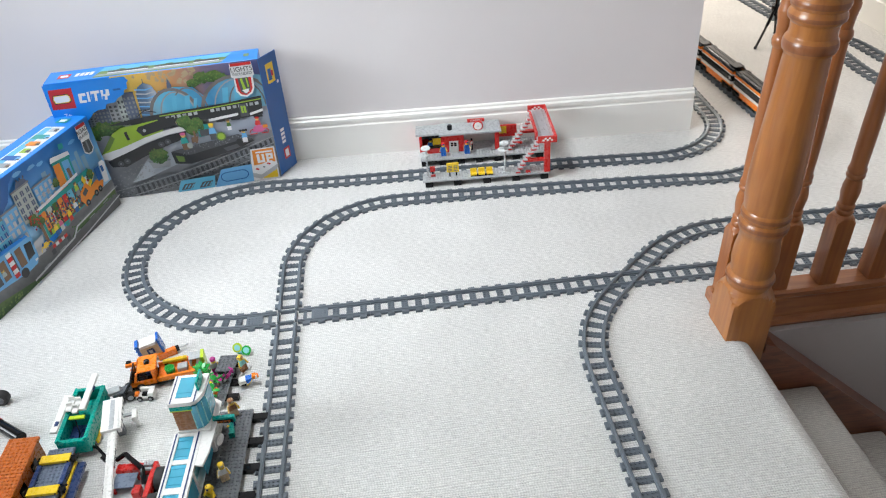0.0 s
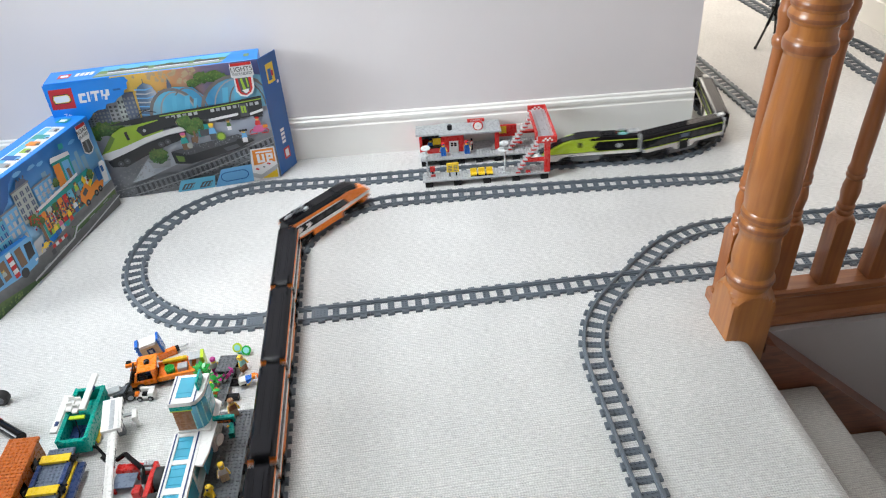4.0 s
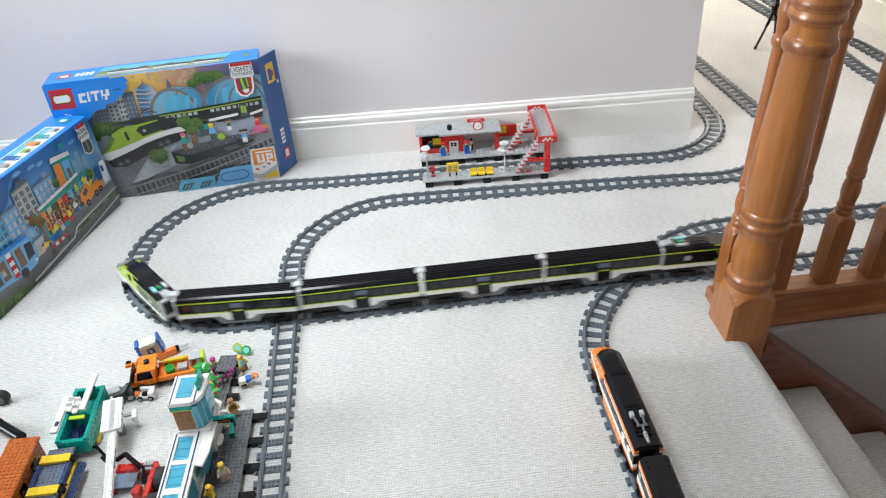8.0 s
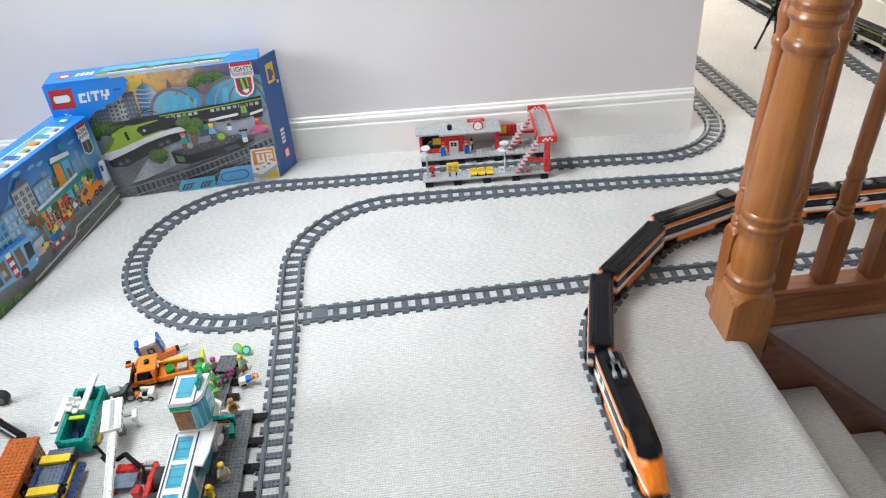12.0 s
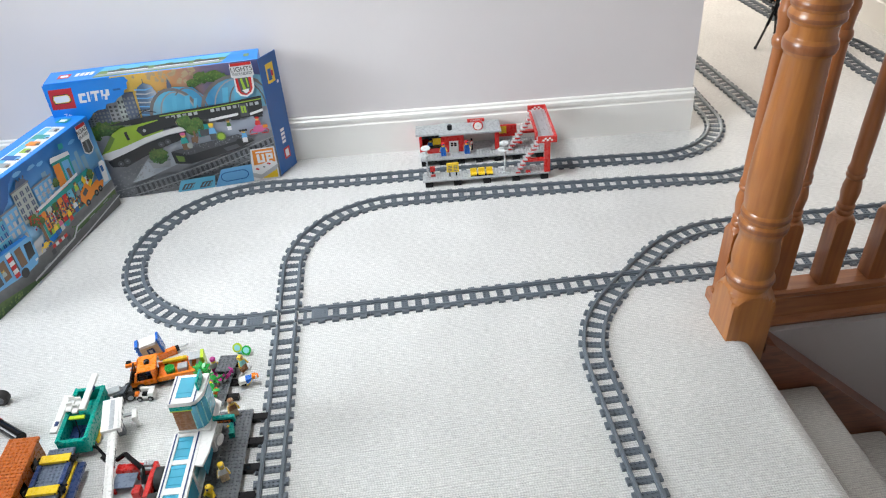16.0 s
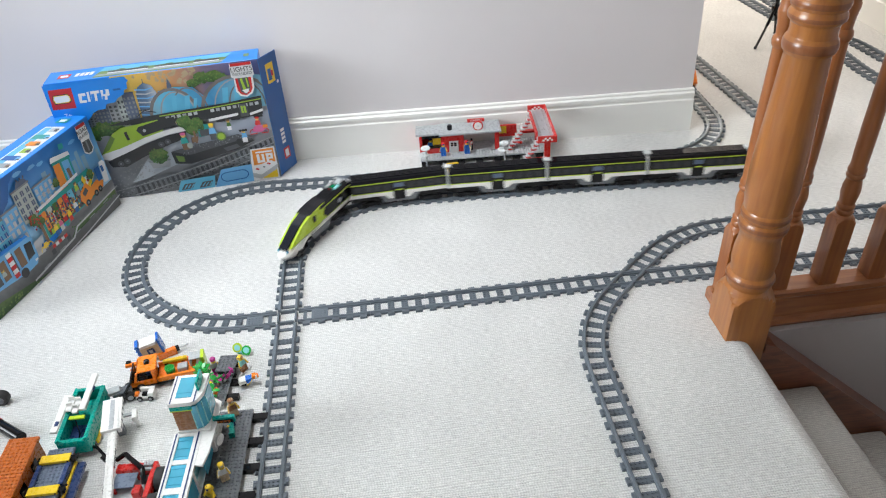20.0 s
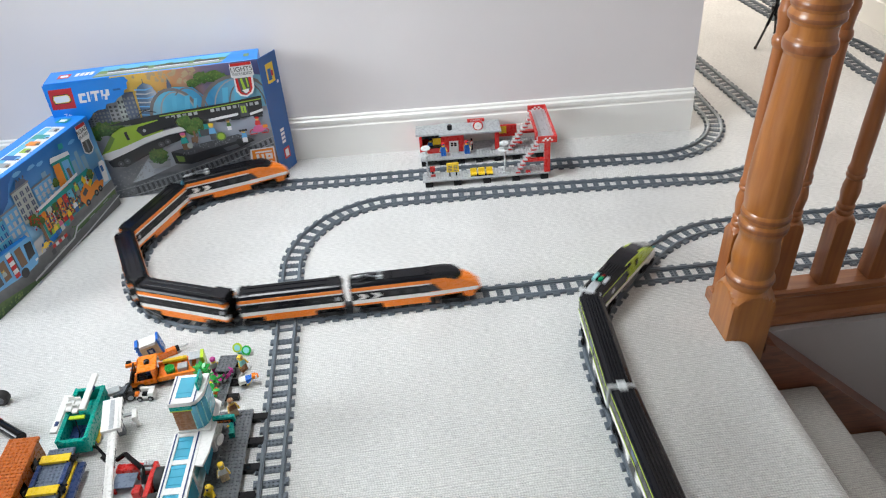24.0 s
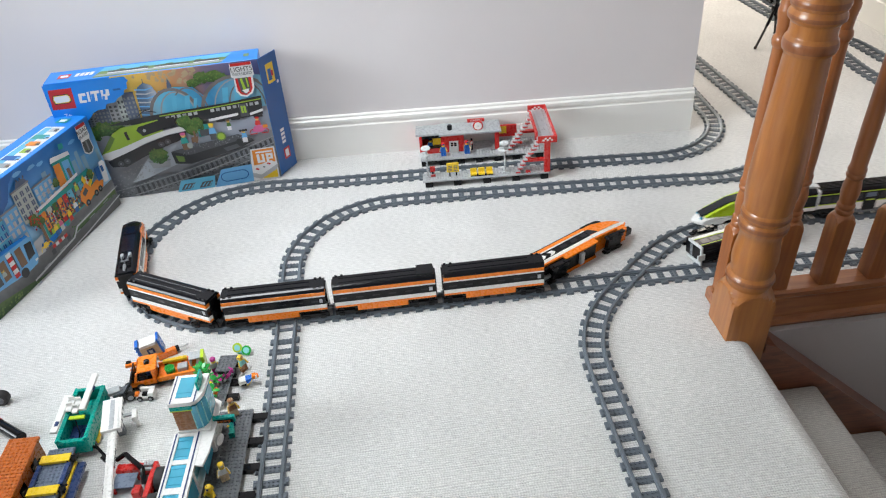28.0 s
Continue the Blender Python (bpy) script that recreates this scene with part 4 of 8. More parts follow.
for name, u0, nu, v0, nv in (("front_platform", -0.5, 46, 0, 6), ("back_platform", -1, 48, 16, 13)):
    bm = bmesh.new()
    bx(bm, u0 * U, (u0 + nu) * U, v0 * U, (v0 + nv) * U, 0.0185, TOP)
    p = part(name, bm, LGREY, STATION, "light grey studded platform", 0.0004)
    bm = bmesh.new()
    blocked = (lambda i, j: j > 5 and i < 30) if nv > 6 else None
    studs(bm, u0 * U, v0 * U, nu, nv, TOP, 0.0024, 6, blocked)
    tagged(part("studs", bm, LGREY, p), kind="stuff")
for u in (0.3, 10.7, 21.4, 31.9, 42.3):
    sbox("platform_foot", u, u + 2.8, 0.3, 5.7, 0, 0.0185, BLACK, STATION, "black brick under the platform")
for u in (-0.8, 6, 13, 20, 27, 34, 43):
    sbox("platform_foot", u, u + 2.8, 16.4, 28.5, 0, 0.0185, BLACK, STATION, "black brick under the platform")
sbox("platform_beam", 2, 44, 17.2, 18.2, 0.009, 0.0185, BLACK)
# red house
W1 = 0.083
sbox("side_wall", -1, 0, 21.2, 28, TOP, W1, REDP, STATION, "red brick side wall")
sbox("back_wall", -1, 16, 28, 29, TOP, W1, REDP, STATION, "red brick back wall")
sbox("counter_wall", 0, 7.4, 21.2, 22.2, TOP, 0.042, REDP)
sbox("front_wall", 7.4, 10.2, 21.2, 22.2, TOP, W1, REDP, STATION, "red brick front wall")
sbox("front_wall", 13.9, 16, 21.2, 22.2, TOP, W1, REDP, STATION, "red brick front wall")
sbox("lintel", 10.2, 13.9, 21.2, 22.2, TOP + 0.0375, W1, REDP)
sbox("end_wall", 15, 16, 22.2, 28, TOP, W1, REDP)
sbox("counter_frame", 0, 7.4, 21.0, 22.2, 0.074, W1, BLACK, STATION, "black frame over the counter")
sbox("counter_top", 0, 7.4, 20.6, 22.2, 0.042, 0.0452, BLACK)
sbox("counter_screen", 4.2, 7.2, 22.4, 22.9, 0.047, 0.070, YELLOWP, STATION, "yellow poster behind the counter")
d = sbox("door", 10.3, 13.8, 21.0, 21.7, TOP, TOP + 0.037, WHITE, STATION, "white panelled door")
for i in range(2):
    for j in range(2):
        sbox("door_pane", 10.9 + i * 1.3, 11.8 + i * 1.3, 20.92, 21.02, TOP + 0.021 + j * 0.0065, TOP + 0.026 + j * 0.0065, SMOKE, d, "", 0)
sbox("post", 27.8, 29.4, 20.6, 22.2, TOP, 0.088, REDP, STATION, "red corner post")
bm = bmesh.new()
bx(bm, 6.6 * U, 30.2 * U, 19.4 * U, 29.2 * U, 0.0845, 0.0893)
bx(bm, -2.2 * U, 6.6 * U, 21.0 * U, 29.2 * U, 0.0832, 0.0880)
roof = part("roof", bm, LGREY, STATION, "light grey flat ribbed roof", 0.0004)
for k in range(32):
    uu = -2.1 + k * 1.0
    v0, zt = (19.5, 0.0893) if uu > 6.6 else (21.1, 0.0880)
    boxpart("roof_rib", (uu * U, (uu + 0.82) * U, v0 * U, 29.1 * U, zt, zt + 0.0012), LGREY, roof, "", 0)
bm = bmesh.new()
cyl(bm, 10.9 * U, 23.6 * U, 0.0893, 0.102, 0.0075, 12)
cyl(bm, 10.9 * U, 23.6 * U, 0.102, 0.105, 0.0062, 12)
part("chimney", bm, BLACK, STATION, "black round chimney")
sign = sbox("sign_board", 18.0, 24.6, 28.2, 28.7, 0.0905, 0.1010, REDP, STATION, "dark red station sign")
lettering("STATION", sign, 0.0085, ST_AT.inverted() @ ST_AT @ pose(21.3 * U, 28.16 * U, 0.0957, 90, 0, 0), WHITE)
bm = bmesh.new()
bmesh.ops.create_cone(bm, cap_ends=True, segments=24, radius1=0.0155, radius2=0.0155, depth=0.004, matrix=Matrix.Translation((21.6 * U, 21.4 * U, 0.104)) @ Matrix.Rotation(radians(90), 4, "X"))
clock = part("clock", bm, REDP, STATION, "round red-rimmed station clock", 0.0005)
bm = bmesh.new()
bmesh.ops.create_cone(bm, cap_ends=True, segments=24, radius1=0.0118, radius2=0.0118, depth=0.001, matrix=Matrix.Translation((21.6 * U, 21.4 * U - 0.0024, 0.104)) @ Matrix.Rotation(radians(90), 4, "X"))
part("clock_face", bm, WHITE, clock, "white clock face")
for a in (35, 160):
    bm = bmesh.new()
    rod(bm, (21.6 * U, 21.4 * U - 0.0032, 0.104), (20.3 * U + 0.009 * math.sin(radians(a)), 22.6 * U - 0.0032, 0.104 + 0.009 * math.cos(radians(a))), 0.0007, 6)
    part("clock_hand", bm, BLACK, clock)
# open shelter and posters
sbox("screen_wall", 29.4, 37, 28, 29, TOP + 0.012, 0.072, REDP, STATION, "red screen wall")
sbox("poster", 29.8, 33, 27.85, 28, 0.046, 0.070, YELLOWP, STATION, "yellow poster")
sbox("white_panel", 37, 43, 27.2, 28, TOP + 0.02, 0.075, WHITE, STATION, "white panel")
# footbridge
for v in (0.2, 23.2):
    sbox("pillar", 43.6, 45.6, v, v + 2, TOP, 0.121, REDP, STATION, "tall red pillar")
    sbox("cross_beam", 37.6, 43.6, v + 0.3, v + 1.7, 0.058, 0.066, REDP, STATION, "red cross beam")
    sbox("foot_brick", 37.0, 38.6, v + 0.3, v + 1.7, TOP, 0.027, REDP)
sbox("bridge_deck", 41.4, 47.4, 0, 26, 0.121, 0.1255, LGREY, STATION, "light grey bridge deck")
sbox("deck_tread", 43.0, 45.8, 0.8, 25, 0.1255, 0.1275, SILVER, STATION, "ribbed grey walkway")
sbox("bridge_side", 41.0, 41.6, 3.6, 22.0, 0.121, 0.138, REDP, STATION, "red bridge railing")
sbox("bridge_side", 47.2, 47.8, 0, 26, 0.121, 0.138, REDP, STATION, "red bridge railing")
for v in (-0.4, 25.8):
    e = sbox("bridge_end", 41.0, 47.8, v, v + 0.6, 0.119, 0.139, REDP, STATION, "red bridge railing with a white chequer")
    for i in range(5):
        for j in range(2):
            if (i + j) % 2 == 0:
                sbox("chequer", 42.6 + i * 0.75, 43.35 + i * 0.75, v - 0.06, v, 0.125 + j * 0.005, 0.130 + j * 0.005, WHITE, e, "", 0)
for v, ub, in ((0.6, 33.6), (19.0, 33.0)):
    for k in range(9):
        f = k / 8
        uu, zz = ub + f * 7.8, TOP + 0.004 + f * 0.093
        s = sbox("stair_tread", uu - 0.3, uu + 1.3, v, v + 3.8, zz, zz + 0.0032, LGREY, STATION, "light grey stair tread")
        sbox("tread_rim", uu - 0.35, uu + 1.3, v - 0.15, v, zz - 0.002, zz + 0.001, REDP, s, "", 0)
    bm = bmesh.new()
    a = (ub * U, 0, TOP)
    prism(bm, [(ub * U, TOP), ((ub + 1.2) * U, TOP), ((ub + 8.6) * U, 0.115), ((ub + 7.6) * U, 0.115)], "y", (v + 1.4) * U, (v + 2.4) * U)
    part("stair_string", bm, REDP, STATION, "red stair string")
# platform furniture
for u, v in ((1.5, 3.2), (29.6, 2.6)):
    bm = bmesh.new()
    bx(bm, (u - 1) * U, (u + 1) * U, (v - 1) * U, (v + 1) * U, TOP, TOP + 0.004)
    cyl(bm, u * U, v * U, TOP, 0.117, 0.0022, 8)
    for k in range(9):
        cyl(bm, u * U, v * U, 0.03 + k * 0.008, 0.033 + k * 0.008, 0.0034, 8)
    lamp = part("lamp_post", bm, LGREY, STATION, "grey platform lamp post")
    for du, z in ((-0.9, 0.091), (-0.2, 0.111)):
        bm = bmesh.new()
        cyl(bm, 0, 0, 0.0045, 0.0058, 0.0115, 18, 0.0138)
        cyl(bm, 0, 0, 0.0058, 0.0075, 0.0138, 18, 0.0125)
        cyl(bm, 0, 0, 0.0075, 0.0092, 0.0024, 8)
        ob = part("lamp_dish", bm, LGREY2, lamp, "pale grey dish lamp shade")
        ob.matrix_basis = pose((u + du) * U, v * U, z, 8, 0, 0)
sg = sbox("notice_board", 8.4, 12.8, 2.2, 2.9, 0.037, 0.066, YELLOWP, STATION, "yellow notice board on black legs")
for u in (9.2, 11.6):
    sbox("leg", u, u + 0.5, 2.3, 2.8, TOP, 0.037, BLACK, sg)
for k in range(2):
    for j in range(4):
        sbox("print_bar", 8.9 + 2.0 * k, 10.3 + 2.0 * k, 2.14, 2.2, 0.041 + j * 0.005, 0.0432 + j * 0.005, DGREY, sg, "", 0)
sbox("bench", 17.0, 25.0, 1.0, 2.2, TOP, 0.027, BLACK, STATION, "black bench rail")
for k in range(3):
    s = sbox("seat", 16.9 + k * 2.9, 19.2 + k * 2.9, 0.8, 2.8, 0.027, 0.031, YELLOWP, STATION, "yellow platform seat")
    sbox("seat_back", 16.9 + k * 2.9, 19.2 + k * 2.9, 2.4, 3.0, 0.031, 0.043, YELLOWP, s)
sbox("post_box", 2.4, 4.2, 5.0, 5.9, 0.030, 0.046, REDP, STATION, "small red post box")
sbox("post_box_leg", 3.0, 3.6, 5.2, 5.7, TOP, 0.030, BLACK)
sbox("red_tile", 2.2, 4.2, 3.2, 4.2, TOP, TOP + 0.0032, REDP)
sbox("signal_post", 18.6, 19.3, 21.4, 22.0, TOP, 0.062, BLACK)


def on_station(u, v, z, turn):
    return ST_AT @ pose(u * U, v * U, z, 0, 0, turn)


figure("small blue plastic figure with a red cap on the station platform", on_station(7.9, 18.8, TOP + 0.0017, -90), BLUEP, BLUEP, FLESH, REDP)
figure("small blue plastic figure holding a round paddle on the platform", on_station(16.9, 19.2, TOP + 0.0017, -80), BLUEP, BLUEP, FLESH, REDP)
figure("small plastic figure with black hair behind the counter", on_station(3.2, 23.6, TOP + 0.0017, -90), BLACK, BLUEP, FLESH, BLACK)
PADDLE = thing("signal_paddle", "white round toy signal paddle with a red rim", "toy paddle", on_station(18.2, 18.4, TOP + 0.012, -60))
bm = bmesh.new()
rod(bm, (0, 0, 0), (0.006, 0, 0.024), 0.0013)
part("handle", bm, WHITE, PADDLE)
bm = bmesh.new()
bmesh.ops.create_cone(bm, cap_ends=True, segments=16, radius1=0.0065, radius2=0.0065, depth=0.0015, matrix=Matrix.Translation((0.0068, 0, 0.030)) @ Matrix.Rotation(radians(90), 4, "Y"))
part("disc", bm, REDP, PADDLE, "red disc")
bm = bmesh.new()
bmesh.ops.create_cone(bm, cap_ends=True, segments=16, radius1=0.0048, radius2=0.0048, depth=0.0019, matrix=Matrix.Translation((0.0068, 0, 0.030)) @ Matrix.Rotation(radians(90), 4, "Y"))
part("disc_centre", bm, WHITE, PADDLE, "white centre")


# ---------------------------------------------------------------- printed cardboard boxes
def card(name, colour, rough=0.32, **k):
    return mat(name, colour, rough=rough, vary=0.04, scale=14, bump=0.02, bump_scale=60, coat=0.15, **k)


def art(name, stops, axis="Z", noise_scale=18.0, noise_amount=0.12, rough=0.3):
    """Print that changes colour along an axis, with a little mottling."""
    m = bpy.data.materials.new(name)
    m.use_nodes = True
    nt = m.node_tree
    b = nt.nodes["Principled BSDF"]
    b.inputs["Roughness"].default_value = rough
    b.inputs["Coat Weight"].default_value = 0.15
    tc = nt.nodes.new("ShaderNodeTexCoord")
    sep = nt.nodes.new("ShaderNodeSeparateXYZ")
    nt.links.new(tc.outputs["Generated"], sep.inputs[0])
    n = nt.nodes.new("ShaderNodeTexNoise")
    n.inputs["Scale"].default_value, n.inputs["Detail"].default_value = noise_scale, 6
    nt.links.new(tc.outputs["Object"], n.inputs["Vector"])
    ma = nt.nodes.new("ShaderNodeMath")
    ma.operation = "MULTIPLY_ADD"
    nt.links.new(n.outputs["Fac"], ma.inputs[0])
    ma.inputs[1].default_value = noise_amount
    nt.links.new(sep.outputs[axis], ma.inputs[2])
    ramp = nt.nodes.new("ShaderNodeValToRGB")
    cr = ramp.color_ramp
    while len(cr.elements) < len(stops):
        cr.elements.new(0.5)
    for e, (pos, c) in zip(cr.elements, stops):
        e.position, e.color = pos, (*c, 1)
    nt.links.new(ma.outputs[0], ramp.inputs["Fac"])
    nt.links.new(ramp.outputs["Color"], b.inputs["Base Color"])
    return m


C_BLUE = card("blue box card", (0.012, 0.225, 0.72))
C_BLUE2 = card("deep blue box card", (0.015, 0.11, 0.36))
C_WHITE = card("white print", (0.74, 0.75, 0.76))
C_RED = card("red print", (0.55, 0.02, 0.02))
C_YELLOW = card("yellow print", (0.80, 0.55, 0.03))
C_BLACK = card("black print", (0.02, 0.022, 0.026))
C_GREY = card("grey print", (0.22, 0.24, 0.26))
C_LGREY = card("light grey print", (0.45, 0.47, 0.49))
C_DGREY = card("dark grey print", (0.07, 0.075, 0.085))
C_LIME = card("lime print", (0.32, 0.50, 0.04))
C_LEAF = card("leaf green print", (0.06, 0.16, 0.035), )
C_TEAL = card("teal print", (0.02, 0.30, 0.28))
C_CYAN = card("pale blue print", (0.10, 0.42, 0.62))
C_SKYB = card("sky blue print", (0.14, 0.40, 0.70))
C_BROWN = card("brown print", (0.20, 0.12, 0.07))
C_ORANGE = card("orange print", (0.75, 0.25, 0.03))
C_PINK = card("pink print", (0.60, 0.12, 0.28))
C_SKIN = card("ochre print", (0.70, 0.48, 0.12))
A_GROUND = art("grey gravel print", [(0.0, (0.13, 0.14, 0.155)), (0.5, (0.22, 0.235, 0.26)), (1.0, (0.31, 0.33, 0.37))], "Z", 60, 0.5)
A_DAY = art("day sky print", [(0.0, (0.42, 0.66, 0.82)), (0.45, (0.16, 0.42, 0.70)), (1.0, (0.02, 0.16, 0.48))], "Z", 8, 0.15)
A_ROAD = art("road print", [(0.0, (0.045, 0.05, 0.045)), (0.5, (0.10, 0.105, 0.11)), (1.0, (0.20, 0.21, 0.22))], "Z", 50, 0.45)
A_GRASS = art("grass print", [(0.0, (0.01, 0.035, 0.01)), (0.7, (0.04, 0.10, 0.022)), (1.2, (0.10, 0.17, 0.045))], "Z", 90, 0.7)


class Print:
    """Flat print on a box face: each call lays one shape a little above those before it."""

    def __init__(self, parent, face):
        self.parent, self.face, self.level = parent, face, 0

    def poly(self, name, pts, material, label="", lift=None):
        self.level += 1
        d = (0.00004 * self.level + 0.00012) if lift is None else lift
        bm = bmesh.new()
        vs = [bm.verts.new((x, -d, z)) for x, z in pts]
        f = bm.faces.new(vs)
        f.normal_update()
        if f.normal.y > 0:
            f.normal_flip()
        ob = part(name, bm, material, self.parent, label)
        ob.matrix_basis = self.face
        return ob

    def rect(self, name, x0, x1, z0, z1, material, label="", skew=0.0):
        return self.poly(name, [(x0, z0), (x1, z0), (x1 + skew, z1), (x0 + skew, z1)], material, label)

    def disc(self, name, x, z, r, material, label="", squash=1.0, seg=16, wob=0.0):
        rng = random.Random(int((x + 2) * 9999))
        return self.poly(name, [(x + r * (1 + wob * rng.uniform(-1, 1)) * math.cos(2 * math.pi * i / seg), z + squash * r * (1 + wob * rng.uniform(-1, 1)) * math.sin(2 * math.pi * i / seg)) for i in range(seg)], material, label)

    def arch(self, name, x0, x1, z0, h, w, material, label=""):
        n, c, a = 14, (x0 + x1) / 2, (x1 - x0) / 2
        out = [(c + a * math.cos(math.pi * i / n), z0 + h * math.sin(math.pi * i / n)) for i in range(n + 1)]
        inn = [(c + (a - w) * math.cos(math.pi * i / n), z0 + (h - w) * math.sin(math.pi * i / n)) for i in range(n, -1, -1)]
        return self.poly(name, out + inn, material, label)

    def text(self, body, x, z, size, material):
        self.level += 1
        return lettering(body, self.parent, size, self.face @ pose(x, -0.0004 - 0.00004 * self.level, z, 90, 0, 0), material)

    def mini(self, x, z, h, body, legs, hair):
        """A tiny printed toy figure as plain shapes."""
        self.rect("print_trousers", x - 0.17 * h, x + 0.17 * h, z, z + 0.38 * h, legs)
        self.poly("print_body", [(x - 0.2 * h, z + 0.36 * h), (x + 0.2 * h, z + 0.36 * h), (x + 0.14 * h, z + 0.7 * h), (x - 0.14 * h, z + 0.7 * h)], body)
        self.disc("print_head", x, z + 0.82 * h, 0.13 * h, C_SKIN, "", 1, 10)
        self.disc("print_hair", x, z + 0.90 * h, 0.15 * h, hair, "", 0.6, 10)


rnd = random.Random(5)
A_SUNSET = art("sunset sky print", [(0.0, (0.78, 0.62, 0.12)), (0.42, (0.80, 0.52, 0.10)), (0.60, (0.60, 0.30, 0.12)), (0.76, (0.20, 0.16, 0.24)), (1.0, (0.07, 0.09, 0.24))], "X", 7, 0.16)
A_HALL = art("arched glass print", [(0.0, (0.30, 0.33, 0.34)), (0.35, (0.10, 0.42, 0.62)), (0.7, (0.03, 0.22, 0.44)), (1.0, (0.16, 0.40, 0.55))], "X", 16, 0.35)
A_PAVE = art("pavement print", [(0.0, (0.44, 0.48, 0.53)), (0.4, (0.38, 0.42, 0.48)), (1.2, (0.29, 0.33, 0.41))], "X", 30, 0.3)
A_TOWER = art("blue tower print", [(0.0, (0.05, 0.09, 0.17)), (0.55, (0.10, 0.17, 0.27)), (1.0, (0.40, 0.46, 0.55))], "X", 20, 0.2)
C_SLATE = card("slate blue print", (0.10, 0.13, 0.20))
C_CREAM = card("cream print", (0.42, 0.47, 0.44))
C_HILL = card("hazy blue print", (0.22, 0.38, 0.52))
C_MOSS = card("moss green print", (0.13, 0.22, 0.05))
C_TAUPE = card("taupe print", (0.17, 0.155, 0.15))
C_CLOUD = card("grey gold cloud print", (0.46, 0.36, 0.22))
C_STONE = card("pale stone print", (0.30, 0.32, 0.34))


def speckle(p, name, x0, x1, z0, z1, n, size, material, inside=None):
    """Many small printed flecks as one sheet."""
    p.level += 1
    d = 0.00004 * p.level + 0.00012
    bm = bmesh.new()
    for _ in range(n):
        x, z = rnd.uniform(x0, x1), rnd.uniform(z0, z1)
        if inside and not inside(x, z):
            continue
        r, a = size * rnd.uniform(0.5, 1.2), rnd.uniform(0, 6.28)
        f_ = bm.faces.new([bm.verts.new((x + r * math.cos(a + q) * rnd.uniform(0.6, 1), -d, z + r * math.sin(a + q) * rnd.uniform(0.6, 1))) for q in (0, 1.6, 3.2, 4.7)])
        f_.normal_update()
        if f_.normal.y > 0:
            f_.normal_flip()
    o_ = tagged(part(name, bm, material, p.parent), kind="stuff")
    o_.matrix_basis = p.face
    return o_


def clump(p, x, z, r, squash=0.8):
    p.disc("print_leaves", x, z, r, A_GRASS, "", squash, 18, 0.25)
    near = lambda a, b: (a - x) ** 2 + ((b - z) / squash) ** 2 < (r * 1.02) ** 2
    speckle(p, "print_leaf_flecks", x - r, x + r, z - r, z + r, int(26 + 900 * r), r * 0.17, C_LEAF, near)
    speckle(p, "print_leaf_flecks", x - r, x + r, z - r * 0.4, z + r, int(18 + 500 * r), r * 0.13, C_MOSS, near)


# --- large box with the green train
BL, BH, BD = 0.5754, 0.3741, 0.0867
BIG_AT = pose(-0.0593, 0.693, 0, 0, 0, 3.48) @ pose(-BL, 0, 0)
BIG = thing("large_toy_box", "large blue cardboard toy box printed with a green train", "cardboard box", BIG_AT)
bm = bmesh.new()
bx(bm, 0, BL, 0, BD, 0.0, BH)
part("carton", bm, C_BLUE, BIG, "blue printed carton", 0.0012)
bm = bmesh.new()
prism(bm, [(BL, 0.001), (BL + 0.046, 0.066), (BL + 0.0445, 0.0675), (BL - 0.001, 0.003)], "z", 0.004, BH - 0.002)
flap = part("end_flap", bm, C_BLUE2, BIG, "open end flap of the box")
f = Print(BIG, pose(BL, 0, 0))
f.poly("print_sky", [(-0.40, 0.3735), (-0.001, 0.3735), (-0.001, 0.20), (-0.50, 0.20), (-0.50, 0.26), (-0.43, 0.30)], A_SUNSET, "printed sunset sky")
speckle(f, "print_cloud", -0.34, -0.18, 0.33, 0.37, 34, 0.010, C_CLOUD, lambda x, z: z > 0.345 - 0.2 * (x + 0.27))
f.poly("print_ground", [(-0.575, 0.001), (-0.001, 0.001), (-0.001, 0.24), (-0.30, 0.21), (-0.46, 0.24), (-0.575, 0.24)], A_GROUND, "printed gravel ground")
# skyline
for x0, x1, z1, m_, n, k in ((-0.498, -0.468, 0.272, C_GREY, 3, 4), (-0.470, -0.430, 0.300, C_SLATE, 4, 5), (-0.430, -0.402, 0.305, C_STONE, 2, 5), (-0.402, -0.372, 0.318, C_CREAM, 3, 5), (-0.384, -0.352, 0.325, C_SLATE, 3, 6), (-0.286, -0.262, 0.318, C_HILL, 2, 4)):
    f.rect("print_tower", x0, x1, 0.22, z1, m_)
    for i in range(n):
        for j in range(k):
            zz = 0.236 + j * (z1 - 0.244) / k
            f.rect("print_window", x0 + (i + 0.2) * (x1 - x0) / n, x0 + (i + 0.7) * (x1 - x0) / n, zz, zz + 0.55 * (z1 - 0.244) / k, C_DGREY if m_ is not C_SLATE else C_GREY)
f.poly("print_tower", [(-0.348, 0.22), (-0.292, 0.22), (-0.290, 0.315), (-0.300, 0.338), (-0.318, 0.347), (-0.336, 0.336), (-0.345, 0.318)], A_TOWER, "printed blue glass tower")
for j in range(9):
    zz = 0.228 + 0.0125 * j
    f.poly("print_balcony", [(-0.346, zz), (-0.318, zz - 0.004), (-0.296, zz + 0.001), (-0.296, zz + 0.004), (-0.318, zz), (-0.346, zz + 0.004)], C_LGREY if j % 2 else C_SKYB)
f.rect("print_mast", -0.319, -0.317, 0.345, 0.358, C_SLATE)
f.poly("print_spire", [(-0.263, 0.24), (-0.243, 0.24), (-0.246, 0.332), (-0.252, 0.352), (-0.258, 0.332)], C_SLATE)
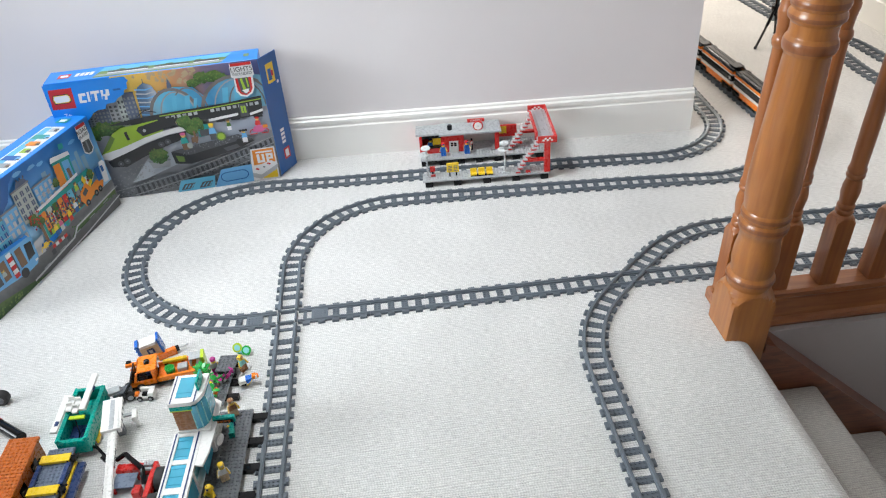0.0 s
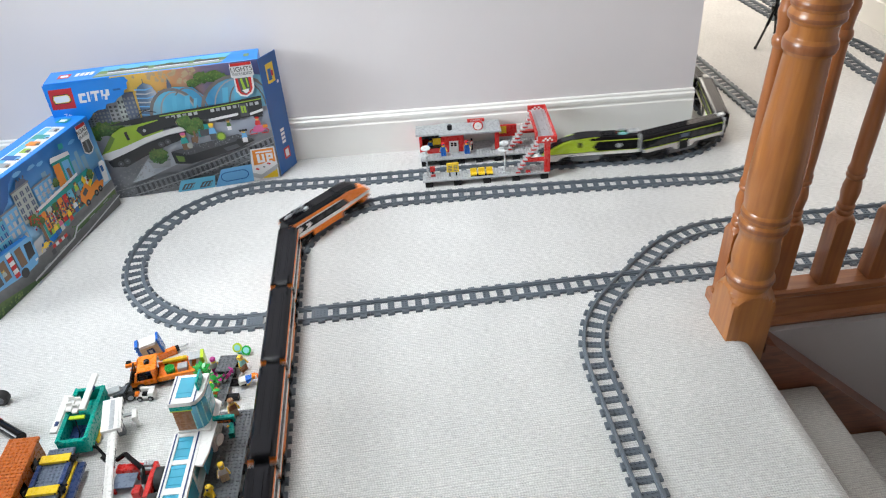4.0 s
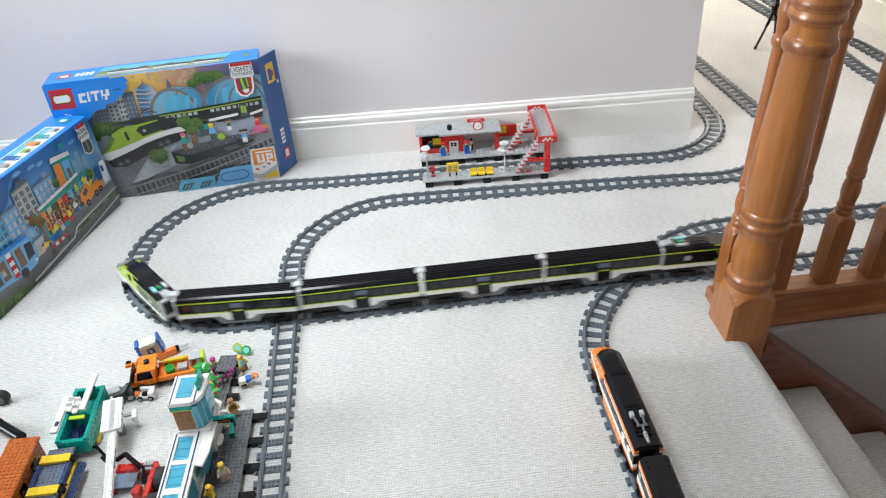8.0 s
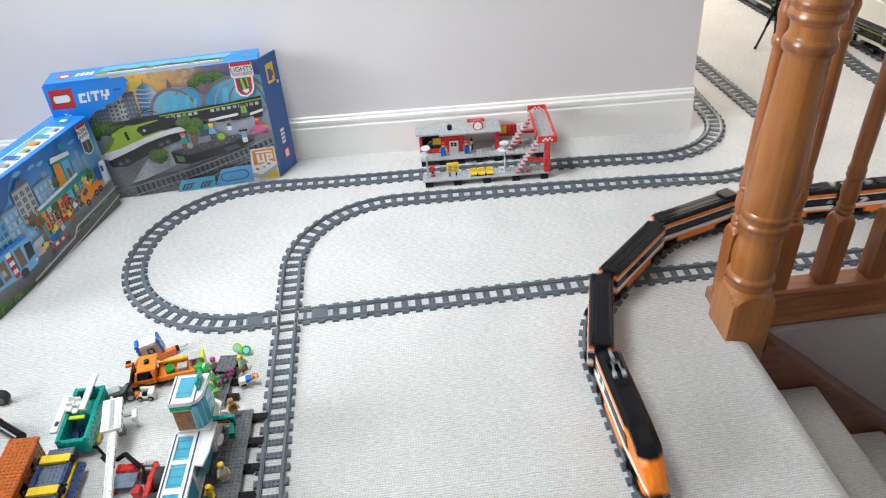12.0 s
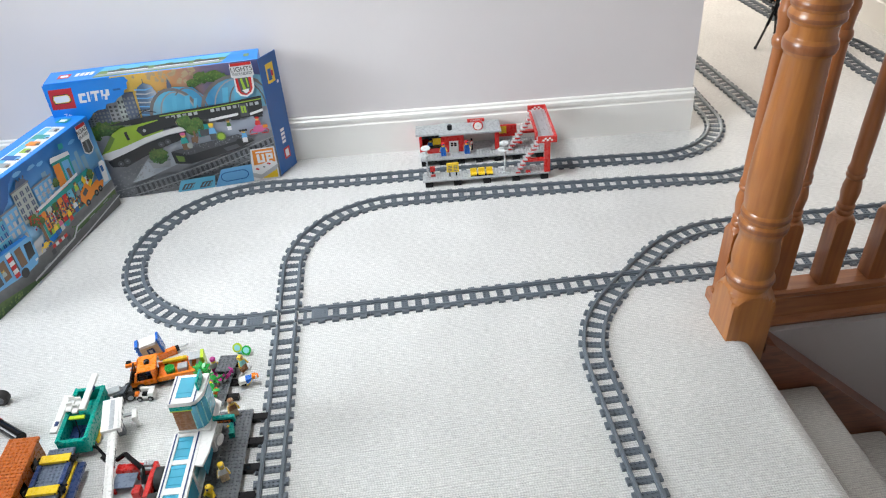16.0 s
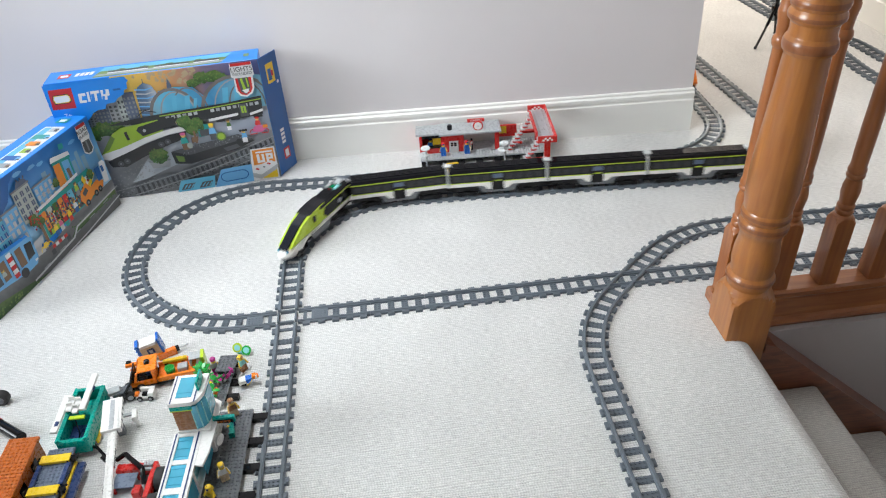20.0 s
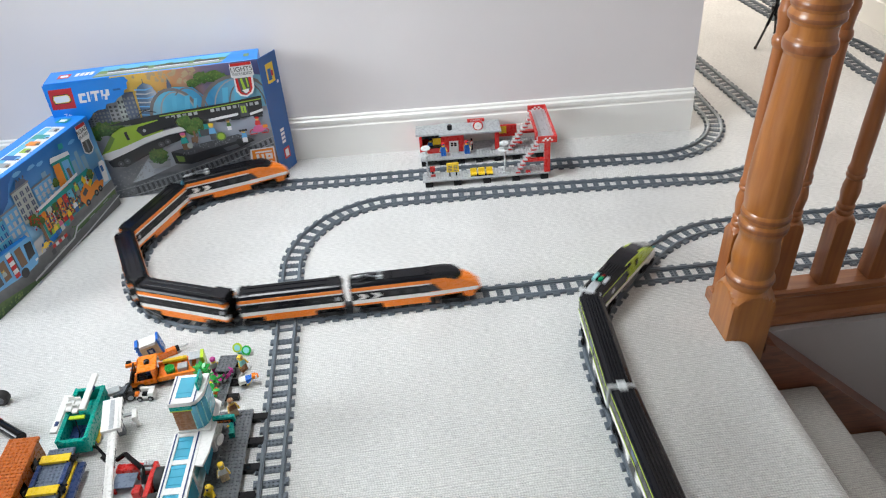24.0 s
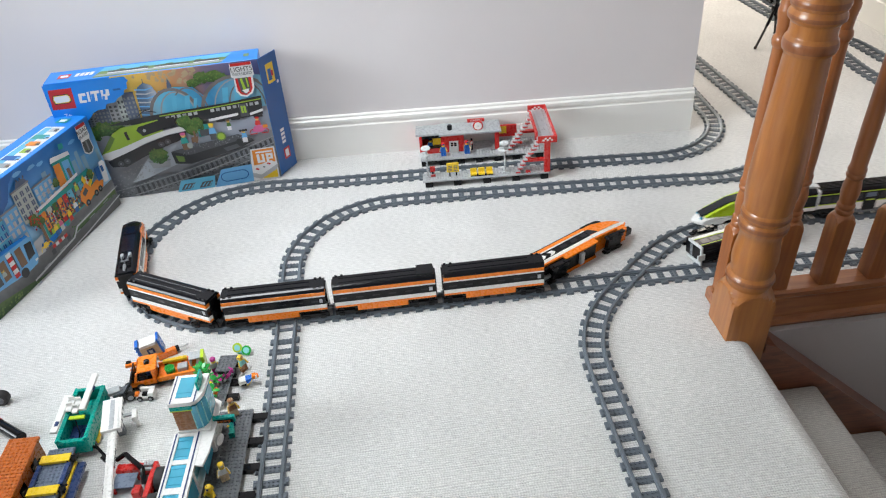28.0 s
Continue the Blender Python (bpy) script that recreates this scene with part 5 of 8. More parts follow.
for x, z, r in ((-0.498, 0.215, 0.030), (-0.462, 0.226, 0.030), (-0.425, 0.228, 0.024), (-0.52, 0.175, 0.026), (-0.185, 0.330, 0.018), (-0.160, 0.342, 0.022), (-0.130, 0.342, 0.024), (-0.108, 0.334, 0.018)):
    clump(f, x, z, r, 0.75)
# glass hall with its ribs
f.poly("print_hall", [(-0.324, 0.236), (-0.318, 0.268), (-0.300, 0.300), (-0.270, 0.320), (-0.237, 0.325), (-0.190, 0.318), (-0.168, 0.290), (-0.150, 0.300), (-0.128, 0.322), (-0.095, 0.336), (-0.050, 0.340), (-0.001, 0.330), (-0.001, 0.236)], A_HALL, "printed glass station hall")
for x0, x1, z0, h_, w, m_ in ((-0.326, -0.186, 0.236, 0.088, 0.009, C_TAUPE), (-0.296, -0.196, 0.238, 0.074, 0.004, C_STONE), (-0.262, -0.160, 0.238, 0.082, 0.004, C_TAUPE),
                            (-0.184, 0.030, 0.236, 0.104, 0.010, C_TAUPE), (-0.146, 0.010, 0.238, 0.092, 0.004, C_STONE), (-0.104, 0.000, 0.240, 0.078, 0.004, C_TAUPE)):
    n_, c_, a_ = 14, (x0 + x1) / 2, (x1 - x0) / 2
    out = [(c_ + a_ * math.cos(math.pi * i / n_), z0 + h_ * math.sin(math.pi * i / n_)) for i in range(n_ + 1)]
    inn = [(c_ + (a_ - w) * math.cos(math.pi * i / n_), z0 + (h_ - w) * math.sin(math.pi * i / n_)) for i in range(n_, -1, -1)]
    f.poly("print_arch", [(min(-0.001, x), z) for x, z in out + inn], m_)
for x0, x1, z1 in ((-0.262, -0.250, 0.300), (-0.228, -0.214, 0.296), (-0.205, -0.196, 0.285), (-0.122, -0.106, 0.305), (-0.088, -0.070, 0.305), (-0.056, -0.044, 0.300)):
    f.rect("print_glass", x0, x1, 0.250, z1, C_CYAN, "", 0.010)
# pavement, tracks, gravel
f.poly("print_paving", [(-0.430, 0.049), (-0.369, 0.119), (-0.317, 0.144), (-0.290, 0.190), (-0.001, 0.222), (-0.001, 0.160), (-0.087, 0.150), (-0.264, 0.099), (-0.390, 0.056)], A_PAVE, "printed grey pavement")
speckle(f, "print_gravel", -0.50, -0.36, 0.02, 0.14, 130, 0.004, C_STONE, lambda x, z: z < 0.12 + 0.55 * (x + 0.40))
speckle(f, "print_gravel", -0.50, -0.01, 0.004, 0.135, 420, 0.0030, C_STONE, lambda x, z: z < 0.132 + 0.25 * x)
speckle(f, "print_gravel", -0.50, -0.01, 0.004, 0.135, 420, 0.0030, C_DGREY, lambda x, z: z < 0.132 + 0.25 * x)


def print_track(p, za, zb, zc, half):
    """Two rails on sleepers along a bent line."""
    at = lambda u_: (-0.520 + 0.517 * u_, za * (1 - u_) ** 2 + 2 * zb * u_ * (1 - u_) + zc * u_ * u_)
    for i in range(34):
        x, z = at((i + 0.5) / 34)
        w = half * (1.5 - 0.45 * (x + 0.52) / 0.52)
        if z - w > 0.003:
            p.poly("print_sleeper", [(x - 0.002, z - w), (x + 0.006, z - w), (x + 0.001, z + w), (x - 0.006, z + w)], C_DGREY)
    for off in (-1, 1):
        pts = [(x, z + off * half * (1.15 - 0.35 * (x + 0.52) / 0.52)) for x, z in [at(i / 12) for i in range(13)]]
        pts = [q for q in pts if q[1] > 0.003]
        p.poly("print_rail", pts + [(x, z + 0.0042) for x, z in reversed(pts)], C_GREY)
        p.poly("print_rail_top", [(x, z + 0.0028) for x, z in pts] + [(x, z + 0.0042) for x, z in reversed(pts)], C_LGREY)


print_track(f, 0.006, 0.040, 0.126, 0.0125)
print_track(f, -0.060, -0.005, 0.086, 0.0135)
# printed train
f.poly("print_train_roof", [(-0.448, 0.236), (-0.383, 0.246), (-0.332, 0.250), (-0.272, 0.254), (-0.193, 0.257), (-0.112, 0.261), (-0.011, 0.270), (-0.016, 0.214), (-0.074, 0.208), (-0.127, 0.210), (-0.198, 0.222), (-0.278, 0.224)], C_BLACK)
f.poly("print_train_line", [(-0.300, 0.2475), (-0.190, 0.2505), (-0.012, 0.2620), (-0.012, 0.2590), (-0.190, 0.2475), (-0.300, 0.2445)], C_LIME)
for i in range(17):
    x0 = -0.285 + i * 0.0158
    if i in (6, 7):
        continue
    z0 = 0.2335 + (x0 + 0.285) * 0.042
    f.poly("print_train_window", [(x0, z0), (x0 + 0.0105, z0 + 0.0005), (x0 + 0.0105, z0 + 0.0095), (x0, z0 + 0.009)], C_LGREY if i % 3 else C_STONE)
f.rect("print_train_door", -0.078, -0.056, 0.214, 0.252, C_DGREY)
for x0, x1 in ((-0.074, -0.068), (-0.066, -0.060)):
    f.rect("print_door_pane", x0, x1, 0.224, 0.246, C_LIME)
for x0, x1, z0, z1 in ((-0.170, -0.085, 0.221, 0.227), (-0.052, -0.014, 0.224, 0.231)):
    f.poly("print_train_skirt", [(x0, z0 - 0.010), (x1, z1 - 0.008), (x1, z1), (x0, z0 - 0.002)], C_WHITE)
for x0 in (-0.150, -0.108, -0.044):
    f.rect("print_bogie", x0, x0 + 0.026, 0.206, 0.213, C_BLACK)
f.poly("print_nose", [(-0.487, 0.152), (-0.462, 0.186), (-0.440, 0.212), (-0.413, 0.226), (-0.308, 0.237), (-0.302, 0.200), (-0.349, 0.189), (-0.424, 0.161)], C_LIME, "printed lime train nose")
f.poly("print_nose_shade", [(-0.487, 0.152), (-0.462, 0.186), (-0.445, 0.206), (-0.438, 0.196), (-0.462, 0.164)], C_MOSS)
f.poly("print_nose_panel", [(-0.374, 0.212), (-0.366, 0.222), (-0.301, 0.236), (-0.262, 0.240), (-0.262, 0.214), (-0.302, 0.205), (-0.360, 0.193)], C_BLACK)
f.disc("print_emblem", -0.352, 0.209, 0.005, C_LGREY, "", 1, 10)
f.poly("print_nose_window", [(-0.409, 0.211), (-0.401, 0.213), (-0.398, 0.187), (-0.406, 0.186)], C_BLACK)
f.poly("print_nose_skirt", [(-0.500, 0.140), (-0.486, 0.152), (-0.424, 0.166), (-0.353, 0.189), (-0.302, 0.201), (-0.236, 0.210), (-0.232, 0.194), (-0.290, 0.188), (-0.360, 0.170), (-0.464, 0.130)], C_WHITE)
f.poly("print_underframe", [(-0.478, 0.128), (-0.360, 0.168), (-0.290, 0.186), (-0.240, 0.192), (-0.248, 0.170), (-0.300, 0.155), (-0.372, 0.130), (-0.430, 0.104), (-0.470, 0.108)], C_BLACK)
for x, z in ((-0.445, 0.116), (-0.425, 0.122), (-0.318, 0.160), (-0.298, 0.166)):
    f.disc("print_wheel", x, z, 0.009, C_DGREY, "", 1, 12)
    f.disc("print_axle", x, z, 0.003, C_GREY, "", 1, 8)
for a, b in (((-0.36, 0.252), (-0.335, 0.268)), ((-0.335, 0.268), (-0.305, 0.258)), ((-0.35, 0.2685), (-0.318, 0.2705))):
    f.poly("print_pantograph", [(a[0], a[1]), (b[0], b[1]), (b[0], b[1] + 0.0028), (a[0], a[1] + 0.0028)], C_BLACK)
# planter, platform, plants and riders
f.poly("print_planter", [(-0.366, 0.111), (-0.361, 0.088), (-0.311, 0.087), (-0.306, 0.111)], C_STONE)
f.poly("print_planter_rim", [(-0.368, 0.113), (-0.305, 0.112), (-0.306, 0.107), (-0.366, 0.107)], C_GREY)
clump(f, -0.335, 0.127, 0.027, 0.85)
f.poly("print_platform", [(-0.298, 0.132), (-0.294, 0.094), (-0.250, 0.087), (-0.112, 0.114), (-0.054, 0.136), (-0.10, 0.158)], C_BLACK, "printed dark platform")
f.poly("print_platform_top", [(-0.298, 0.134), (-0.248, 0.116), (-0.110, 0.140), (-0.054, 0.139), (-0.100, 0.162), (-0.190, 0.150)], C_DGREY)
speckle(f, "print_studs", -0.28, -0.07, 0.118, 0.158, 150, 0.0022, C_GREY, lambda x, z: 0.117 + 0.17 * (x + 0.25) < z < 0.135 + 0.14 * (x + 0.29))
f.poly("print_platform_hole", [(-0.288, 0.120), (-0.266, 0.113), (-0.266, 0.096), (-0.284, 0.099)], C_MOSS)
f.poly("print_platform_step", [(-0.150, 0.124), (-0.108, 0.132), (-0.100, 0.120), (-0.140, 0.112)], C_DGREY)
f.poly("print_kiosk", [(-0.206, 0.168), (-0.168, 0.172), (-0.170, 0.206), (-0.208, 0.204)], C_TEAL)
f.rect("print_kiosk_front", -0.203, -0.174, 0.170, 0.190, C_DGREY)
clump(f, -0.235, 0.218, 0.022, 1.0), clump(f, -0.205, 0.208, 0.022, 0.9), clump(f, -0.222, 0.192, 0.016, 1.0)
f.rect("print_trunk", -0.222, -0.216, 0.150, 0.190, C_BROWN)
f.poly("print_cart", [(-0.232, 0.152), (-0.214, 0.156), (-0.210, 0.172), (-0.230, 0.170)], C_BROWN)
f.mini(-0.252, 0.134, 0.056, C_TEAL, C_BROWN, C_PINK)
f.disc("print_bag", -0.240, 0.146, 0.008, C_CREAM, "", 1.2, 10)
f.mini(-0.168, 0.154, 0.054, C_SKYB, C_DGREY, C_YELLOW)
f.disc("print_wheel", -0.147, 0.162, 0.014, C_MOSS, "", 1.0, 16), f.disc("print_wheel_hub", -0.147, 0.162, 0.010, C_LIME, "", 1.0, 14)
f.mini(-0.118, 0.178, 0.034, C_LEAF, C_WHITE, C_BROWN)
f.mini(-0.082, 0.134, 0.042, C_SKYB, C_WHITE, C_BLACK)
f.disc("print_bun", -0.090, 0.172, 0.004, C_BLACK, "", 1, 8), f.disc("print_bun", -0.074, 0.172, 0.004, C_BLACK, "", 1, 8)
f.disc("print_ball", -0.100, 0.140, 0.008, C_BLACK, "", 1, 12)
for x in (-0.053, -0.020):
    f.arch("print_wheel", x - 0.012, x + 0.012, 0.160, 0.012, 0.0025, C_RED), f.rect("print_wheel_foot", x - 0.010, x + 0.010, 0.155, 0.158, C_RED)
f.poly("print_bicycle", [(-0.056, 0.164), (-0.030, 0.160), (-0.014, 0.170), (-0.022, 0.180), (-0.048, 0.180)], C_PINK)
f.mini(-0.036, 0.168, 0.042, C_RED, C_PINK, C_RED)
f.rect("print_basket", -0.024, -0.010, 0.172, 0.182, C_ORANGE)
# blue corner, marks and labels
f.poly("print_corner", [(-0.575, 0.262), (-0.488, 0.262), (-0.479, 0.270), (-0.467, 0.282), (-0.454, 0.288), (-0.434, 0.289), (-0.427, 0.302), (-0.402, 0.305), (-0.395, 0.314), (-0.382, 0.321), (-0.373, 0.326), (-0.370, 0.336), (-0.360, 0.340), (-0.358, 0.356), (-0.352, 0.362), (-0.360, 0.3738), (-0.575, 0.3738)], C_BLUE)
f.poly("print_mark", [(-0.564, 0.360), (-0.503, 0.360), (-0.507, 0.302), (-0.569, 0.303)], C_RED, "plain red square mark")
f.poly("print_mark_inner", [(-0.558, 0.318), (-0.520, 0.318), (-0.512, 0.324), (-0.512, 0.338), (-0.518, 0.345), (-0.556, 0.344), (-0.561, 0.332)], C_BLACK)
f.poly("print_mark_inner", [(-0.556, 0.320), (-0.521, 0.320), (-0.514, 0.325), (-0.514, 0.337), (-0.519, 0.343), (-0.555, 0.342), (-0.559, 0.332)], C_YELLOW)
f.poly("print_mark_inner", [(-0.554, 0.322), (-0.522, 0.322), (-0.516, 0.326), (-0.516, 0.336), (-0.520, 0.341), (-0.554, 0.340), (-0.557, 0.332)], C_WHITE, "plain white bar")
for x0, x1, z0, z1 in ((-0.494, -0.475, 0.314, 0.341), (-0.471, -0.465, 0.315, 0.343), (-0.461, -0.438, 0.315, 0.344), (-0.434, -0.412, 0.315, 0.344)):
    f.rect("print_mark_bar", x0, x1, z0, z1, C_WHITE, "plain white bar", 0.003)
for x0, x1, z0, z1 in ((-0.486, -0.474, 0.321, 0.333), (-0.461, -0.453, 0.315, 0.336), (-0.446, -0.437, 0.315, 0.336), (-0.427, -0.420, 0.331, 0.344), (-0.434, -0.427, 0.315, 0.326), (-0.420, -0.411, 0.315, 0.326)):
    f.rect("print_mark_gap", x0, x1, z0, z1, C_BLUE, "", 0.003)
f.rect("print_notch", -0.398, -0.378, 0.338, 0.343, C_BLUE2)
f.text("7+", -0.535, 0.282, 0.018, C_WHITE)
f.poly("print_label", [(-0.078, 0.3735), (-0.018, 0.3735), (-0.016, 0.335), (-0.021, 0.332), (-0.023, 0.298), (-0.031, 0.282), (-0.048, 0.273), (-0.065, 0.277), (-0.075, 0.292), (-0.074, 0.332), (-0.080, 0.335)], C_WHITE)
f.poly("print_label_inner", [(-0.070, 0.330), (-0.027, 0.330), (-0.028, 0.298), (-0.035, 0.285), (-0.048, 0.278), (-0.062, 0.281), (-0.070, 0.294)], C_RED)
f.poly("print_label_train", [(-0.064, 0.330), (-0.034, 0.330), (-0.034, 0.296), (-0.048, 0.281), (-0.062, 0.290)], C_DGREY)
f.poly("print_label_train", [(-0.058, 0.328), (-0.052, 0.329), (-0.046, 0.296), (-0.054, 0.293)], C_LIME)
f.poly("print_label_train", [(-0.042, 0.328), (-0.038, 0.328), (-0.037, 0.302), (-0.041, 0.300)], C_LIME)
f.poly("print_label_train", [(-0.058, 0.294), (-0.038, 0.297), (-0.040, 0.288), (-0.050, 0.283)], C_WHITE)
f.rect("print_label_band", -0.076, -0.019, 0.365, 0.3735, C_RED)
f.text("LIGHTS", -0.048, 0.3545, 0.0185, C_BLACK)
f.text("INCLUDED", -0.048, 0.3415, 0.0108, C_BLACK)
f.poly("print_panel", [(-0.075, 0.109), (-0.005, 0.110), (-0.006, 0.003), (-0.088, 0.007)], C_WHITE)
f.poly("print_panel", [(-0.071, 0.105), (-0.009, 0.106), (-0.009, 0.060), (-0.074, 0.055)], C_ORANGE)
f.poly("print_panel", [(-0.050, 0.030), (-0.009, 0.050), (-0.010, 0.007), (-0.062, 0.009)], C_YELLOW)
for x0, x1, z0, z1 in ((-0.061, -0.053, 0.066, 0.090), (-0.046, -0.039, 0.066, 0.090), (-0.061, -0.039, 0.062, 0.069), (-0.034, -0.027, 0.062, 0.090), (-0.034, -0.014, 0.083, 0.090), (-0.021, -0.014, 0.074, 0.090), (-0.034, -0.014, 0.071, 0.077), (-0.062, -0.014, 0.094, 0.099)):
    f.rect("print_bar", x0, x1, z0, z1, C_WHITE, "plain white bar")
f.poly("print_remote", [(-0.089, 0.030), (-0.061, 0.050), (-0.022, 0.064), (-0.004, 0.048), (-0.010, 0.034), (-0.060, 0.008), (-0.086, 0.018)], C_LGREY)
f.poly("print_remote_top", [(-0.089, 0.035), (-0.061, 0.054), (-0.022, 0.066), (-0.004, 0.052), (-0.058, 0.022)], C_WHITE)
for x, z in ((-0.066, 0.042), (-0.030, 0.056)):
    f.poly("print_button", [(x - 0.007, z), (x + 0.002, z - 0.004), (x + 0.007, z), (x - 0.002, z + 0.004)], C_RED)
f.disc("print_button", -0.046, 0.047, 0.003, C_GREY)
f.poly("print_track_panel", [(-0.294, 0.038), (-0.193, 0.041), (-0.201, 0.002), (-0.311, 0.001)], C_CYAN)
f.poly("print_track_panel", [(-0.171, 0.057), (-0.080, 0.062), (-0.084, 0.004), (-0.200, 0.001)], C_SKYB)
for x in (-0.288, -0.235):
    f.poly("print_panel_track", [(x - 0.012, 0.006), (x + 0.022, 0.008), (x + 0.034, 0.026), (x + 0.002, 0.025)], C_DGREY)
    for k in range(3):
        f.poly("print_panel_gap", [(x - 0.003 + 0.010 * k, 0.010), (x + 0.001 + 0.010 * k, 0.010), (x + 0.011 + 0.010 * k, 0.022), (x + 0.007 + 0.010 * k, 0.022)], C_CYAN)
ring = [(-0.160 + 0.018 * math.cos(a), 0.030 + 0.016 * math.sin(a)) for a in [radians(90 + 18 * i) for i in range(11)]] + [(-0.112 + 0.018 * math.cos(a), 0.033 + 0.016 * math.sin(a)) for a in [radians(-90 + 18 * i) for i in range(11)]]
cx, cz = -0.136, 0.0315
f.poly("print_loop", ring, C_BLUE2)
f.poly("print_loop_inner", [(cx + (x - cx) * 0.93, cz + (z - cz) * 0.82) for x, z in ring], C_SKYB)
# top face of the large box
g = Print(BIG, pose(0, 0, BH, -90, 0, 0))
g.poly("print_strip", [(0.128, 0.006), (0.475, 0.006), (0.500, 0.078), (0.150, 0.078)], C_MOSS, "printed landscape strip")
g.poly("print_strip_sky", [(0.140, 0.048), (0.488, 0.048), (0.500, 0.078), (0.150, 0.078)], C_CYAN)
g.poly("print_strip_road", [(0.131, 0.014), (0.478, 0.014), (0.482, 0.026), (0.135, 0.026)], C_STONE)
for x in (0.20, 0.26, 0.33, 0.41):
    g.disc("print_bush", x, 0.048, 0.012, A_GRASS, "", 0.6, 14, 0.3)
for x0, x1 in ((0.165, 0.275), (0.290, 0.385), (0.398, 0.468)):
    g.rect("print_strip_train", x0, x1, 0.030, 0.044, C_BLACK)
    g.rect("print_strip_train", x0, x1, 0.026, 0.032, C_WHITE)
g.poly("print_mark", [(0.030, 0.026), (0.062, 0.026), (0.066, 0.056), (0.034, 0.056)], C_RED, "plain red mark")
g.rect("print_mark_bar", 0.038, 0.058, 0.034, 0.048, C_WHITE)
for k in range(4):
    g.rect("print_mark_bar", 0.076 + k * 0.013, 0.086 + k * 0.013, 0.030, 0.054, C_WHITE, "plain white bar", 0.003)
g.rect("print_bar", 0.535, 0.550, 0.030, 0.052, C_MOSS)
# side flap marks
h = Print(flap, pose(BL, 0.001, 0, 0, 0, 54.7))
h.rect("print_mark", 0.024, 0.058, 0.288, 0.346, C_YELLOW, "plain yellow mark")
h.rect("print_mark_inner", 0.030, 0.046, 0.296, 0.330, C_BLUE2)
h.rect("print_mark_inner", 0.044, 0.053, 0.306, 0.322, C_RED)
h.disc("print_dot", 0.066, 0.282, 0.005, C_WHITE, "", 1, 10)
for k in range(4):
    h.rect("print_mark_bar", 0.032, 0.050, 0.094 + k * 0.013, 0.103 + k * 0.013, C_WHITE, "plain white bar")
h.rect("print_mark", 0.030, 0.058, 0.042, 0.078, C_RED, "plain red mark")
h.rect("print_mark_bar", 0.036, 0.052, 0.048, 0.072, C_WHITE)

# --- second box with the street scene
SL, SH, SD = 0.54, 0.2847, 0.112
SMALL_AT = pose(-0.5302, 0.6296, 0, -2.13, 0, 71.9) @ pose(-SL, 0, 0)
SMALL = thing("toy_box", "blue cardboard toy box printed with a street of shops", "cardboard box", SMALL_AT)
bm = bmesh.new()
bx(bm, 0, SL, 0, SD, 0, SH)
part("carton", bm, C_BLUE, SMALL, "blue printed carton", 0.0012)
f = Print(SMALL, pose(SL, 0, 0))
f.rect("print_sky", -0.539, -0.001, 0.08, 0.2835, A_DAY, "printed day sky")
f.poly("print_sky_corner", [(-0.539, 0.284), (-0.300, 0.284), (-0.335, 0.262), (-0.360, 0.225), (-0.420, 0.195), (-0.539, 0.180)], C_BLUE2)
for x, z in ((-0.25, 0.262), (-0.22, 0.255), (-0.09, 0.250), (-0.30, 0.27)):
    f.disc("print_cloud", x, z, 0.014, C_SKYB, "", 0.35, 14, 0.2)
f.poly("print_road", [(-0.539, 0.001), (-0.001, 0.001), (-0.001, 0.085), (-0.200, 0.078), (-0.288, 0.058), (-0.539, 0.075)], A_ROAD, "printed road")
f.poly("print_verge", [(-0.539, 0.001), (-0.330, 0.001), (-0.400, 0.014), (-0.539, 0.040)], A_GRASS)
f.poly("print_verge", [(-0.225, 0.030), (-0.006, 0.044), (-0.006, 0.058), (-0.190, 0.050)], A_GRASS)
speckle(f, "print_verge_flecks", -0.53, -0.36, 0.002, 0.03, 60, 0.004, C_MOSS, lambda x, z: z < 0.03 - 0.16 * (x + 0.53))
speckle(f, "print_verge_flecks", -0.21, -0.01, 0.034, 0.056, 60, 0.0035, C_LEAF)
for x0, x1, z1 in ((-0.118, -0.104, 0.205), (-0.098, -0.085, 0.222), (-0.080, -0.064, 0.200), (-0.232, -0.214, 0.232), (-0.020, -0.008, 0.190)):
    f.rect("print_skyline", x0, x1, 0.15, z1, C_HILL)
for x0, x1, z0, z1, m_, w_, n, k in ((-0.539, -0.452, 0.11, 0.205, C_SKYB, C_CYAN, 4, 3), (-0.452, -0.398, 0.10, 0.200, C_CYAN, C_BLUE2, 3, 4), (-0.398, -0.346, 0.11, 0.208, C_SKYB, C_LGREY, 3, 4), (-0.345, -0.284, 0.150, 0.238, C_CREAM, C_SLATE, 3, 4), (-0.280, -0.210, 0.150, 0.216, C_SKYB, C_LGREY, 4, 3)):
    f.rect("print_building", x0, x1, z0, z1, m_)
    for i in range(n):
        for j in range(k):
            zz, hh = z0 + 0.010 + j * (z1 - z0 - 0.012) / k, 0.62 * (z1 - z0) / k
            f.rect("print_window", x0 + (i + 0.2) * (x1 - x0) / n, x0 + (i + 0.75) * (x1 - x0) / n, zz, zz + hh, w_)
            f.rect("print_window_bar", x0 + (i + 0.44) * (x1 - x0) / n, x0 + (i + 0.51) * (x1 - x0) / n, zz, zz + hh, C_LGREY)
    f.rect("print_roof", x0 - 0.003, x1 + 0.003, z1, z1 + 0.005, C_GREY)
    f.rect("print_cornice", x0, x1, z0 + 0.55 * (z1 - z0), z0 + 0.57 * (z1 - z0), C_LGREY)
f.poly("print_roof", [(-0.330, 0.243), (-0.286, 0.243), (-0.294, 0.256), (-0.322, 0.256)], C_SLATE)
